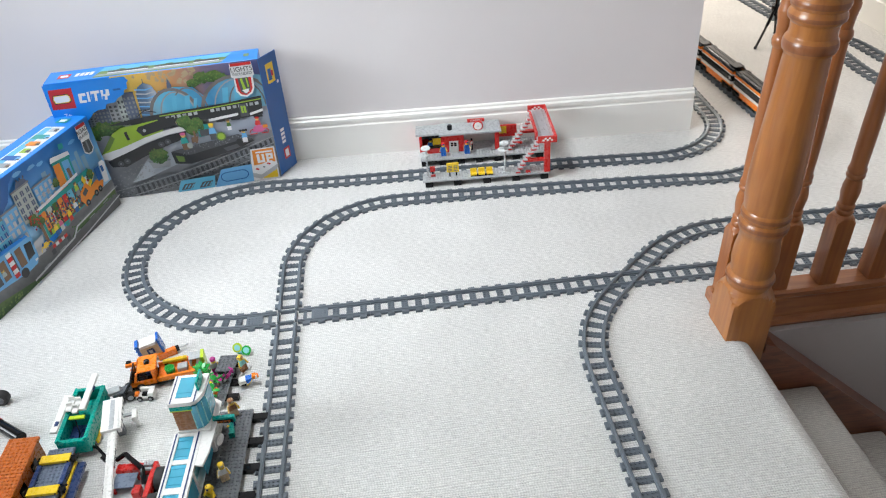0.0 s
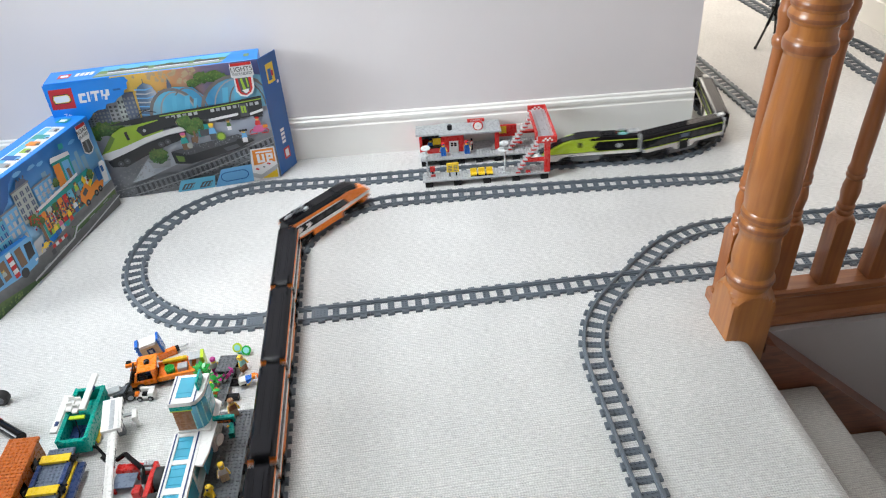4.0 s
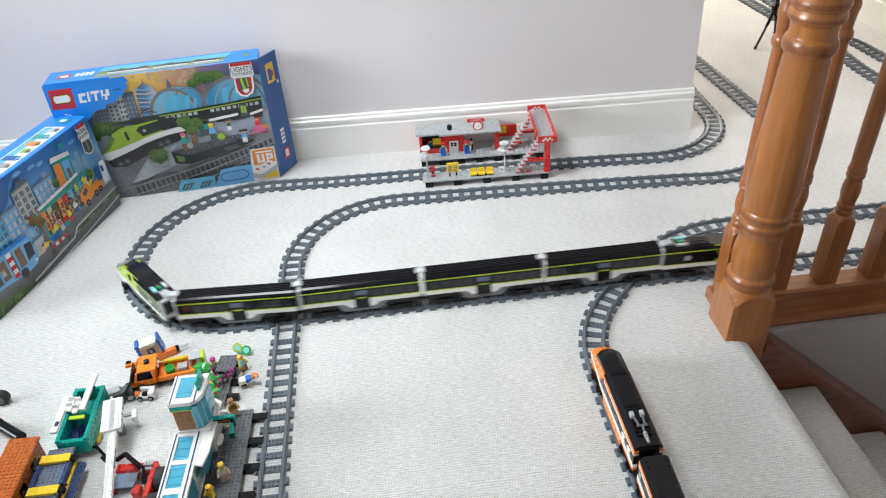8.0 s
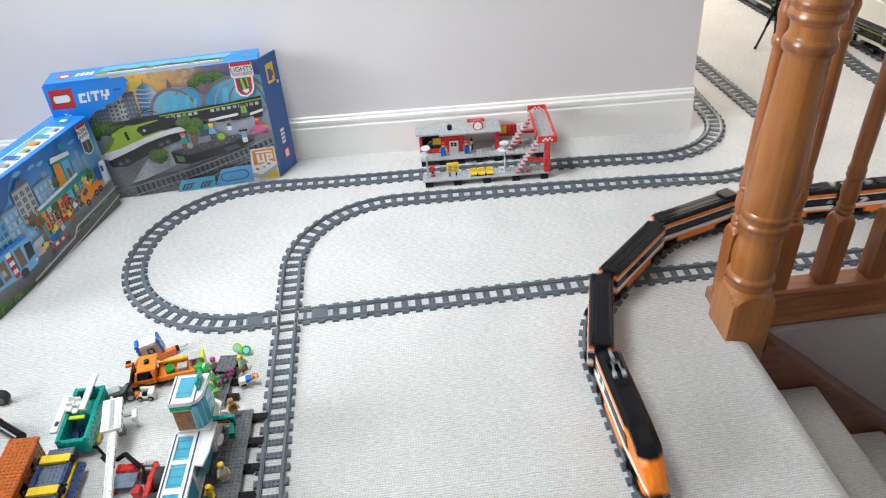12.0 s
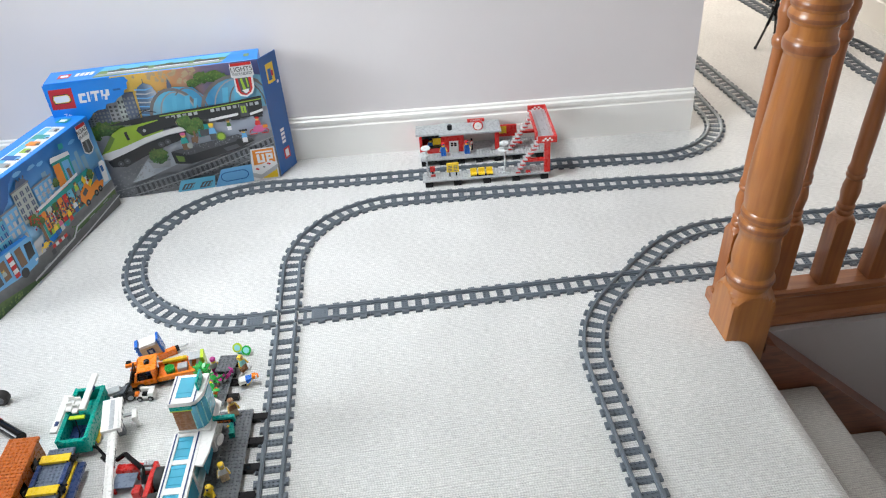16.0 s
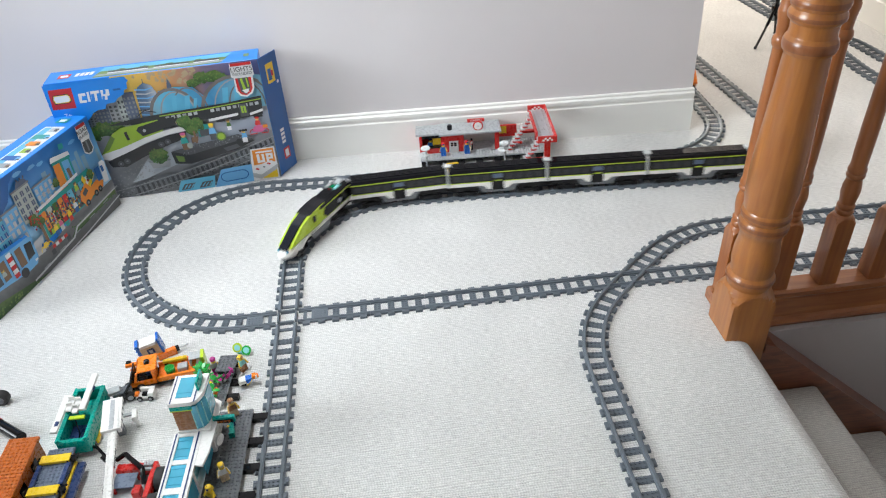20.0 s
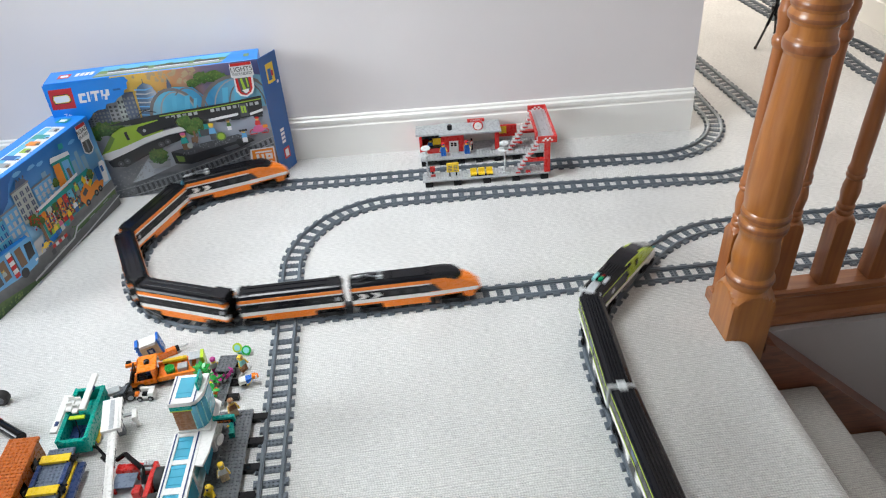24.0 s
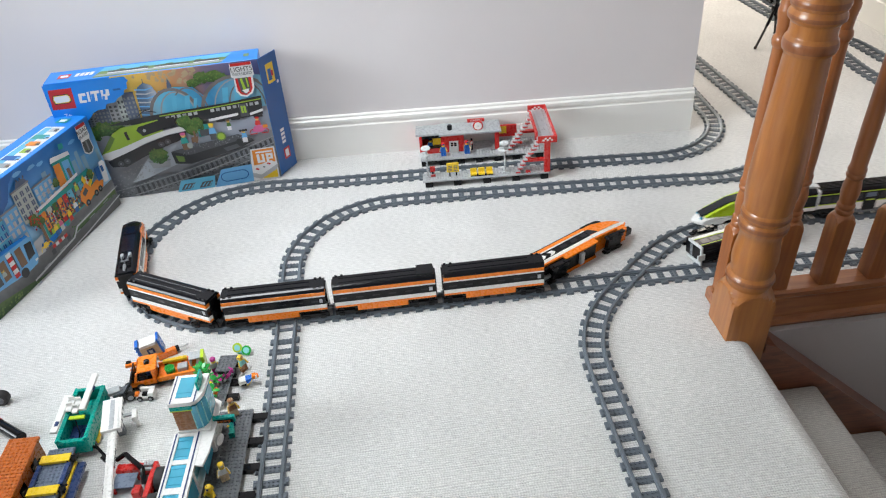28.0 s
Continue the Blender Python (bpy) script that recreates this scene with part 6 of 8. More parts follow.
for x in (-0.318, -0.306, -0.294):
    f.rect("print_chimney", x, x + 0.004, 0.256, 0.262, C_DGREY)
# printed tower and shop row
f.poly("print_tower", [(-0.198, 0.150), (-0.168, 0.150), (-0.165, 0.236), (-0.189, 0.240)], C_ORANGE)
f.poly("print_tower", [(-0.168, 0.150), (-0.128, 0.150), (-0.126, 0.230), (-0.165, 0.236)], C_TEAL)
f.poly("print_tower_window", [(-0.160, 0.158), (-0.134, 0.158), (-0.132, 0.222), (-0.158, 0.226)], C_SKYB)
f.poly("print_tower_window", [(-0.152, 0.165), (-0.140, 0.165), (-0.140, 0.200), (-0.152, 0.202)], C_BROWN)
f.poly("print_tower_roof", [(-0.196, 0.240), (-0.120, 0.228), (-0.122, 0.240), (-0.190, 0.253)], C_WHITE)
f.poly("print_tower_band", [(-0.193, 0.232), (-0.122, 0.222), (-0.122, 0.229), (-0.194, 0.240)], C_TEAL)
f.poly("print_tower_sign", [(-0.149, 0.256), (-0.131, 0.253), (-0.129, 0.267), (-0.146, 0.271)], C_TEAL)
f.poly("print_shop", [(-0.300, 0.080), (-0.080, 0.084), (-0.080, 0.166), (-0.300, 0.158)], C_TEAL)
f.poly("print_shop_interior", [(-0.292, 0.084), (-0.090, 0.088), (-0.090, 0.150), (-0.292, 0.146)], C_DGREY)
for x0, x1, m_ in ((-0.292, -0.276, C_ORANGE), (-0.270, -0.252, C_CREAM), (-0.246, -0.232, C_LEAF), (-0.226, -0.208, C_ORANGE), (-0.204, -0.190, C_RED), (-0.184, -0.164, C_CYAN), (-0.158, -0.142, C_TEAL), (-0.136, -0.118, C_CYAN), (-0.112, -0.096, C_WHITE)):
    f.rect("print_shop_front", x0, x1, 0.098, 0.150, m_)
    f.rect("print_shop_detail", x0 + 0.003, x1 - 0.004, 0.104, 0.126, C_SLATE)
speckle(f, "print_fleck", -0.29, -0.09, 0.09, 0.14, 60, 0.004, C_RED), speckle(f, "print_fleck", -0.29, -0.09, 0.09, 0.14, 60, 0.004, C_YELLOW), speckle(f, "print_fleck", -0.29, -0.09, 0.09, 0.145, 70, 0.004, C_BLACK)
f.poly("print_shop_roof", [(-0.304, 0.158), (-0.124, 0.168), (-0.124, 0.176), (-0.304, 0.166)], C_WHITE)
clump(f, -0.322, 0.150, 0.016, 1.0), clump(f, -0.305, 0.135, 0.015, 1.0), clump(f, -0.205, 0.190, 0.012, 1.0)
speckle(f, "print_flowers", -0.335, -0.295, 0.125, 0.165, 26, 0.004, C_RED)
f.rect("print_trunk", -0.312, -0.302, 0.070, 0.128, C_BROWN)
f.poly("print_banner", [(-0.285, 0.082), (-0.252, 0.086), (-0.250, 0.098), (-0.284, 0.096)], C_LIME)
for x, z, b, l, hh in ((-0.268, 0.070, C_YELLOW, C_BLUE2, C_BROWN), (-0.246, 0.072, C_PINK, C_LGREY, C_BLACK), (-0.226, 0.072, C_RED, C_TEAL, C_ORANGE), (-0.206, 0.076, C_YELLOW, C_RED, C_BLACK), (-0.176, 0.084, C_WHITE, C_BLUE2, C_BROWN), (-0.148, 0.120, C_LIME, C_GREY, C_BROWN)):
    f.mini(x, z, 0.040, b, l, hh)
# printed truck, bus, barriers, charging post
f.poly("print_truck", [(-0.150, 0.104), (-0.143, 0.122), (-0.111, 0.139), (-0.098, 0.116), (-0.069, 0.122), (-0.042, 0.107), (-0.052, 0.091), (-0.101, 0.090), (-0.137, 0.076)], C_ORANGE)
f.poly("print_truck_glass", [(-0.136, 0.116), (-0.118, 0.126), (-0.112, 0.112), (-0.130, 0.104)], C_DGREY)
f.poly("print_truck_arm", [(-0.105, 0.126), (-0.072, 0.148), (-0.066, 0.142), (-0.098, 0.116)], C_YELLOW)
for x, z in ((-0.128, 0.084), (-0.066, 0.092), (-0.086, 0.090)):
    f.disc("print_wheel", x, z, 0.009, C_BLACK), f.disc("print_hub", x, z, 0.004, C_GREY, "", 1, 8)
f.poly("print_hook", [(-0.122, 0.150), (-0.112, 0.160), (-0.104, 0.140), (-0.116, 0.134)], C_YELLOW)
clump(f, -0.082, 0.148, 0.012, 1.2)
f.poly("print_charger", [(-0.042, 0.098), (-0.022, 0.095), (-0.013, 0.150), (-0.020, 0.158), (-0.036, 0.158)], C_WHITE)
f.rect("print_charger", -0.062, -0.042, 0.112, 0.152, C_BLUE2), f.rect("print_charger", -0.036, -0.026, 0.128, 0.146, C_BLUE2)
f.poly("print_bus", [(-0.539, 0.070), (-0.403, 0.050), (-0.368, 0.052), (-0.358, 0.066), (-0.353, 0.117), (-0.362, 0.128), (-0.452, 0.134), (-0.539, 0.136)], C_SKYB)
f.poly("print_bus_roof", [(-0.539, 0.136), (-0.452, 0.134), (-0.362, 0.128), (-0.366, 0.136), (-0.450, 0.144), (-0.539, 0.146)], C_BLUE)
f.poly("print_bus_glass", [(-0.390, 0.074), (-0.364, 0.078), (-0.360, 0.114), (-0.384, 0.118)], C_BLACK)
f.poly("print_bus_lamp", [(-0.372, 0.060), (-0.362, 0.060), (-0.362, 0.065), (-0.372, 0.065)], C_WHITE)
for k in range(4):
    f.rect("print_bus_door", -0.505 + k * 0.029, -0.483 + k * 0.029, 0.072, 0.122, C_BROWN if k % 2 else C_DGREY)
f.mini(-0.470, 0.072, 0.036, C_CREAM, C_BROWN, C_BROWN)
f.disc("print_wheel", -0.415, 0.056, 0.013, C_BLACK)
f.poly("print_stop", [(-0.354, 0.104), (-0.318, 0.106), (-0.330, 0.062), (-0.358, 0.064)], C_LGREY)
f.disc("print_sign", -0.330, 0.080, 0.006, C_BLUE2, "", 1, 10)
for k in range(5):
    f.rect("print_barrier", -0.305 + k * 0.012, -0.293 + k * 0.012, 0.052, 0.061, C_RED if k % 2 == 0 else C_WHITE)
for x in (-0.308, -0.244):
    f.rect("print_barrier_foot", x - 0.007, x + 0.007, 0.038, 0.052, C_DGREY)
for k in range(6):
    f.rect("print_barrier", -0.446, -0.430, 0.060 + k * 0.0115, 0.0715 + k * 0.0115, C_WHITE if k % 2 else C_RED)
for x in (-0.334, -0.310):
    f.arch("print_bicycle", x - 0.011, x + 0.011, 0.066, 0.012, 0.003, C_YELLOW)
f.poly("print_bicycle_bar", [(-0.334, 0.070), (-0.310, 0.070), (-0.318, 0.084), (-0.328, 0.084)], C_YELLOW)
f.poly("print_kerb", [(-0.400, 0.022), (-0.229, 0.036), (-0.203, 0.056), (-0.002, 0.066), (-0.002, 0.062), (-0.200, 0.051), (-0.226, 0.031), (-0.400, 0.017)], C_LGREY)
f.poly("print_kerb", [(-0.400, 0.006), (-0.175, 0.018), (-0.004, 0.038), (-0.004, 0.034), (-0.175, 0.014), (-0.400, 0.002)], C_LGREY)
for k in range(5):
    f.poly("print_lane", [(-0.360 + 0.07 * k, 0.026 + 0.006 * k), (-0.335 + 0.07 * k, 0.028 + 0.006 * k), (-0.335 + 0.07 * k, 0.0305 + 0.006 * k), (-0.360 + 0.07 * k, 0.0285 + 0.006 * k)], C_STONE)
# tag
f.poly("print_tag", [(-0.070, 0.2835), (-0.030, 0.281), (-0.029, 0.240), (-0.033, 0.234), (-0.031, 0.204), (-0.041, 0.194), (-0.057, 0.195), (-0.072, 0.207), (-0.068, 0.245), (-0.073, 0.250)], C_WHITE)
f.poly("print_tag_inner", [(-0.066, 0.236), (-0.036, 0.233), (-0.034, 0.206), (-0.043, 0.198), (-0.056, 0.199), (-0.068, 0.209)], C_DGREY)
f.poly("print_tag_road", [(-0.054, 0.236), (-0.048, 0.235), (-0.048, 0.204), (-0.054, 0.204)], C_GREY)
f.poly("print_tag_band", [(-0.069, 0.2832), (-0.031, 0.2812), (-0.031, 0.272), (-0.069, 0.274)], C_RED)
f.text("ROAD", -0.0505, 0.2635, 0.0165, C_BLACK)
f.text("PLATES", -0.0505, 0.249, 0.0118, C_BLACK)
# top face
g = Print(SMALL, pose(0, 0, SH, -90, 0, 0))
g.poly("print_strip", [(0.06, 0.016), (0.470, 0.016), (0.470, 0.078), (0.06, 0.078)], C_WHITE, "white printed strip")
g.rect("print_strip_sky", 0.065, 0.465, 0.052, 0.074, C_CYAN)
for k in range(10):
    x = 0.085 + k * 0.039
    g.rect("print_strip_item", x, x + 0.024, 0.026, 0.048 + 0.012 * (k % 3), (C_ORANGE, C_TEAL, C_LGREY, C_YELLOW, C_STONE, C_BLUE2, C_LIME)[k % 7])
    g.rect("print_strip_item", x + 0.004, x + 0.018, 0.022, 0.034, (C_DGREY, C_BROWN, C_SKYB)[k % 3])
    g.disc("print_strip_wheel", x + 0.006, 0.024, 0.004, C_BLACK, "", 1, 8)
g.rect("print_bar", 0.492, 0.518, 0.030, 0.066, C_TEAL)
g.rect("print_bar", 0.498, 0.512, 0.038, 0.058, C_WHITE)


# ---------------------------------------------------------------- loose brick-built toys beside the track
def brick(name, x0, x1, y0, y1, z0, z1, material, parent, label="", stud=True, bevel=0.0004):
    """A brick with studs on top, in its thing's space."""
    b = boxpart(name, (x0, x1, y0, y1, z0, z1), material, parent, label, bevel)
    if stud:
        nx, ny = max(1, round((x1 - x0) / STUD)), max(1, round((y1 - y0) / STUD))
        bm = bmesh.new()
        studs(bm, (x0 + x1) / 2 - nx * STUD / 2, (y0 + y1) / 2 - ny * STUD / 2, nx, ny, z1, 0.0024, 8)
        part("studs", bm, material, b)
    return b


def wheel_part(parent, x, y, r, w, hub):
    bm = bmesh.new()
    rot = Matrix.Rotation(radians(90), 4, "X")
    bmesh.ops.create_cone(bm, cap_ends=True, segments=20, radius1=r, radius2=r, depth=w, matrix=rot)
    bmesh.ops.bevel(bm, geom=bm.edges[:], offset=0.0012, segments=1, affect="EDGES")
    t = part("tyre", bm, RUBBER, parent, "black rubber tyre")
    t.matrix_basis = pose(x, y, r)
    bm = bmesh.new()
    bmesh.ops.create_cone(bm, cap_ends=True, segments=14, radius1=r * 0.55, radius2=r * 0.55, depth=w + 0.001, matrix=rot)
    part("hub", bm, hub, t)
    return t


# --- white and teal terminal with its dark platform
TERM = thing("toy_terminal", "white and teal brick-built toy station with blue windows", "toy building", pose(-0.1677, -0.3774, 0, 0, 0, -2.0))
brick("platform", 0.050, 0.118, -0.235, 0.095, 0.0115, 0.0165, DGREY, TERM, "dark grey studded platform")
for y in (0.080, 0.018, -0.044, -0.106, -0.168):
    boxpart("track_link", (0.104, 0.146, y - 0.008, y + 0.008, 0.0, 0.0115), BLACK, TERM, "black plate reaching to the track")
boxpart("wing_base", (0.0, 0.052, -0.235, 0.0, 0.0, 0.020), WHITE, TERM)
boxpart("wing_wall", (0.004, 0.008, -0.235, -0.004, 0.020, 0.076), WHITE, TERM, "white end wall")
boxpart("wing_front", (0.046, 0.050, -0.235, -0.10, 0.020, 0.070), CYANGLASS, TERM, "clear blue glazing")
for y in (-0.235, -0.165, -0.098, -0.010):
    boxpart("wing_mullion", (0.044, 0.051, y, y + 0.006, 0.020, 0.076), WHITE, TERM, "white mullion")
boxpart("wing_interior", (0.006, 0.040, -0.15, -0.02, 0.0202, 0.040), AQUA, TERM)
for k, (y, m_) in enumerate(((-0.06, LIME), (-0.09, MAGENTA), (-0.12, YELLOWP), (-0.175, REDP), (-0.2, GREENP))):
    boxpart("stock", (0.010, 0.030, y, y + 0.016, 0.0402, 0.052), m_, TERM, "coloured bricks inside")
bm = bmesh.new()
bx(bm, 0.003, 0.013, -0.235, -0.012, 0.076, 0.082)
bx(bm, 0.040, 0.054, -0.235, -0.012, 0.076, 0.082)
for y0, y1 in ((-0.235, -0.222), (-0.145, -0.132), (-0.083, -0.073), (-0.020, -0.012)):
    bx(bm, 0.013, 0.040, y0, y1, 0.076, 0.082)
wr = part("wing_roof", bm, WHITE, TERM, "white roof frame with skylights", 0.0004)
for y0, y1 in ((-0.222, -0.145), (-0.132, -0.083), (-0.073, -0.020)):
    boxpart("skylight", (0.013, 0.040, y0, y1, 0.077, 0.080), CYANGLASS, wr, "clear blue skylight", 0.0002)
    for k in range(3):
        boxpart("skylight_bar", (0.015, 0.038, y0 + (k + 0.5) * (y1 - y0) / 3 - 0.001, y0 + (k + 0.5) * (y1 - y0) / 3 + 0.001, 0.0800, 0.0812), CYANGLASS, wr, "", 0)
for x in (0.0065, 0.0465):
    boxpart("roof_stripe", (x, x + 0.0025, -0.235, -0.012, 0.082, 0.0826), NAVY, wr, "thin dark stripe", 0)
bm = bmesh.new()
prism(bm, [(0.054, -0.012), (0.054, -0.088), (0.068, -0.090), (0.074, -0.060), (0.076, -0.02), (0.076, 0.06), (0.054, 0.075)], "z", 0.0765, 0.0815)
part("canopy", bm, WHITE, TERM, "curved white canopy over the platform", 0.0005)
# tower
boxpart("tower_base", (0.008, 0.064, -0.006, 0.058, 0.0, 0.082), WHITE, TERM)
boxpart("tower_ledge", (0.010, 0.068, -0.012, 0.058, 0.0822, 0.0860), WHITE, TERM, "white ledge under the tower walls")
boxpart("tower_wall", (0.012, 0.046, -0.0088, -0.0058, 0.086, 0.136), BROWNP, TERM, "brown ribbed wall")
for k in range(9):
    boxpart("wall_rib", (0.012, 0.046, -0.0096, -0.0087, 0.0870 + k * 0.0055, 0.0905 + k * 0.0055), BROWNP, TERM, "", 0.0002)
boxpart("tower_side", (0.012, 0.016, -0.0056, 0.058, 0.086, 0.136), WHITE, TERM)
boxpart("tower_back", (0.016, 0.064, 0.054, 0.058, 0.086, 0.136), WHITE, TERM)
bm = bmesh.new()
pts = [(0.046, -0.0088), (0.056, -0.0060), (0.063, 0.003), (0.067, 0.018), (0.067, 0.054), (0.064, 0.054), (0.064, 0.018), (0.060, 0.005), (0.0545, -0.0035), (0.046, -0.0058)]
prism(bm, pts, "z", 0.086, 0.142)
part("tower_glazing", bm, CYANGLASS, TERM, "curved clear blue glazing")
for k in range(4):
    a = pts[k]
    bm = bmesh.new()
    bx(bm, a[0] - 0.001, a[0] + 0.001, a[1] - 0.001, a[1] + 0.001, 0.086, 0.142)
    part("glazing_bar", bm, AQUA, TERM)
boxpart("glazing_bar", (0.0665, 0.0680, 0.017, 0.054, 0.113, 0.116), AQUA, TERM)
boxpart("tower_band", (0.010, 0.048, -0.0115, 0.057, 0.138, 0.149), TEAL, TERM, "teal band under the roof")
boxpart("tower_line", (0.0098, 0.048, -0.0117, 0.057, 0.136, 0.1382), LIME, TERM, "thin lime line", 0.0002)
bm = bmesh.new()
prism(bm, [(0.010, -0.013), (0.050, -0.013), (0.062, -0.006), (0.069, 0.010), (0.071, 0.058), (0.010, 0.058)], "z", 0.149, 0.158)
tr = part("tower_roof", bm, WHITE, TERM, "white tower roof with a rounded corner", 0.0006)
boxpart("skylight", (0.022, 0.050, 0.000, 0.050, 0.158, 0.1592), CYANGLASS, tr, "clear blue skylight", 0.0002)
boxpart("skylight_bar", (0.022, 0.050, 0.0105, 0.0130, 0.1592, 0.1602), CYANGLASS, tr, "", 0)
for x in (0.0135, 0.0555):
    boxpart("roof_stripe", (x, x + 0.0022, -0.012, 0.057, 0.158, 0.1586), NAVY, tr, "thin dark stripe", 0)
boxpart("fin", (0.058, 0.062, 0.014, 0.050, 0.158, 0.178), TEAL, tr, "teal fin on the roof")
cn = boxpart("arrivals_sign", (0.068, 0.108, 0.010, 0.018, 0.074, 0.088), TEAL, TERM, "teal sign with a dark display")
boxpart("sign_display", (0.071, 0.105, 0.0092, 0.010, 0.0755, 0.0835), BLACK, cn, "", 0)
for k in range(4):
    boxpart("print_bar", (0.074 + k * 0.007, 0.079 + k * 0.007, 0.0088, 0.0092, 0.0775, 0.0815), RUST, cn, "", 0)
bm = bmesh.new()
cyl(bm, 0, 0, 0, 0.002, 0.0115, 18, m=pose(0.078, -0.012, 0.056, 90, 0, 70))
part("mirror_disc", bm, WHITE, TERM, "white oval disc on the wall")
boxpart("glass_screen", (0.055, 0.058, -0.06, 0.06, 0.020, 0.076), CYANGLASS, TERM, "clear blue screen along the platform")
for k, (m_, y) in enumerate(((REDP, -0.200), (ORANGE, -0.188), (YELLOWP, -0.176), (LIME, -0.164))):
    boxpart("stripe_brick", (0.047, 0.055, y, y + 0.012, 0.0205, 0.05), m_, TERM, "bright striped bricks")

P_TOP = 0.0184
figure("small plastic figure with brown hair on the dark platform", pose(-0.082, -0.297, P_TOP, 0, 0, -60), TAN, BROWNP, FLESH, BROWNP)
figure("small teal plastic figure lying on the dark platform", pose(-0.078, -0.356, P_TOP + 0.004, 90, 0, 190), TEAL, TEAL, FLESH, NAVY)
figure("small plastic figure with blond hair on the dark platform", pose(-0.080, -0.452, P_TOP, 0, 0, -70), TAN, WHITE, FLESH, YELLOWP)
figure("small plastic figure with yellow hat beside the terminal", pose(-0.095, -0.498, P_TOP, 0, 0, -120), NAVY, YELLOWP, FLESH, YELLOWP)

# --- orange tow truck
TRUCK = thing("toy_tow_truck", "orange brick-built toy tow truck with its doors missing", "toy truck", pose(-0.250, -0.148, 0, 0, 0, 8))
boxpart("chassis", (-0.062, 0.068, -0.022, 0.022, 0.006, 0.013), BLACK, TRUCK)
boxpart("bumper", (-0.070, -0.060, -0.024, 0.024, 0.006, 0.016), BLACK, TRUCK)
for y in (-0.025, 0.020):
    bm = bmesh.new()
    prism(bm, [(-0.068, 0.013), (-0.068, 0.024), (-0.012, 0.024), (-0.012, 0.013)], "y", y, y + 0.005)
    side = part("cab_side", bm, ORANGE, TRUCK, "orange cab side", 0.0004)
    for pts in ([(-0.056, 0.024), (-0.051, 0.024), (-0.043, 0.048), (-0.048, 0.048)], [(-0.017, 0.024), (-0.012, 0.024), (-0.012, 0.048), (-0.017, 0.048)]):
        bm = bmesh.new()
        prism(bm, pts, "y", y, y + 0.005)
        part("cab_post", bm, ORANGE, side, "", 0.0004)
boxpart("cab_roof", (-0.044, -0.006, -0.025, 0.025, 0.048, 0.0515), ORANGE, TRUCK, "orange cab roof")
brick("cab_floor", -0.066, -0.010, -0.020, 0.020, 0.013, 0.016, BLACK, TRUCK)
boxpart("windscreen", (-0.058, -0.055, -0.019, 0.019, 0.018, 0.044), SMOKE, TRUCK)
boxpart("cab_back", (-0.016, -0.012, -0.020, 0.020, 0.016, 0.048), ORANGE, TRUCK)
boxpart("bed", (-0.010, 0.068, -0.024, 0.024, 0.013, 0.018), ORANGE, TRUCK, "orange load bed")
boxpart("bed_side", (-0.010, 0.068, -0.0255, -0.020, 0.018, 0.026), ORANGE, TRUCK, "orange bed side")
boxpart("bed_side", (-0.010, 0.068, 0.020, 0.0255, 0.018, 0.026), ORANGE, TRUCK, "orange bed side")
brick("yellow_girder", 0.002, 0.052, 0.010, 0.018, 0.030, 0.036, YELLOWP, TRUCK, "yellow beam on the bed")
boxpart("girder_post", (0.004, 0.010, 0.010, 0.018, 0.018, 0.030), BLACK, TRUCK)
bm = bmesh.new()
lathe(bm, [(0.006, 0.018), (0.0095, 0.019), (0.0105, 0.032), (0.0085, 0.032), (0.0075, 0.021)], 14, (0.016, -0.006))
part("green_tub", bm, GREENP, TRUCK, "green round tub")
boxpart("grey_box", (0.032, 0.052, -0.014, 0.004, 0.018, 0.030), LGREY, TRUCK, "light grey box")
boxpart("mirror", (-0.074, -0.064, 0.026, 0.036, 0.030, 0.038), BLACK, TRUCK)
boxpart("orange_arm", (-0.075, -0.05, 0.021, 0.029, 0.030, 0.037), ORANGE, TRUCK)
for x in (-0.045, 0.040):
    for y in (-0.022, 0.022):
        wheel_part(TRUCK, x, y, 0.0095, 0.008, LGREY)
figure("small plastic figure sitting in the orange tow truck", pose(-0.275, -0.150, 0.018, 0, 0, 100), NAVY, YELLOWP, FLESH, BLACK, hat=0.003)

KIOSK = thing("toy_kiosk", "tan and white toy kiosk with blue studded edges", "toy kiosk", pose(-0.286, -0.074, 0.0042, 0, -8, 14))
boxpart("body", (-0.020, 0.020, -0.013, 0.013, 0.0, 0.036), TAN, KIOSK, "tan body")
boxpart("roof", (-0.018, 0.018, -0.014, 0.014, 0.036, 0.044), WHITE, KIOSK, "white roof")
boxpart("blue_edge", (-0.027, -0.0202, -0.012, 0.014, 0.0, 0.046), BLUEP, KIOSK, "blue studded edge")
for k in range(5):
    bm = bmesh.new()
    for y in (-0.008, 0.001, 0.010):
        cyl(bm, 0, 0, 0, 0.0017, 0.0024, 8, m=pose(-0.027, y, 0.006 + 0.0085 * k, 0, -90, 0))
    part("stud_row", bm, BLUEP, KIOSK)
boxpart("blue_edge", (0.0202, 0.0252, -0.014, 0.014, 0.006, 0.048), BLUEP, KIOSK, "tall blue edge")
boxpart("panel", (-0.007, 0.008, -0.0142, -0.013, 0.016, 0.030), NAVY, KIOSK, "dark picture panel", 0)
boxpart("panel_inner", (-0.003, 0.004, -0.0147, -0.0142, 0.019, 0.027), LGREY, KIOSK, "", 0)
ARM = thing("toy_crane_hook", "orange toy crane arm with a grey hook", "toy crane arm", pose(-0.258, -0.078, 0, 0, 0, 25))
boxpart("arm", (-0.02, 0.02, -0.006, 0.006, 0.0, 0.016), ORANGE, ARM)
boxpart("joint", (0.02, 0.027, -0.005, 0.005, 0.006, 0.016), BLACK, ARM)
bm = bmesh.new()
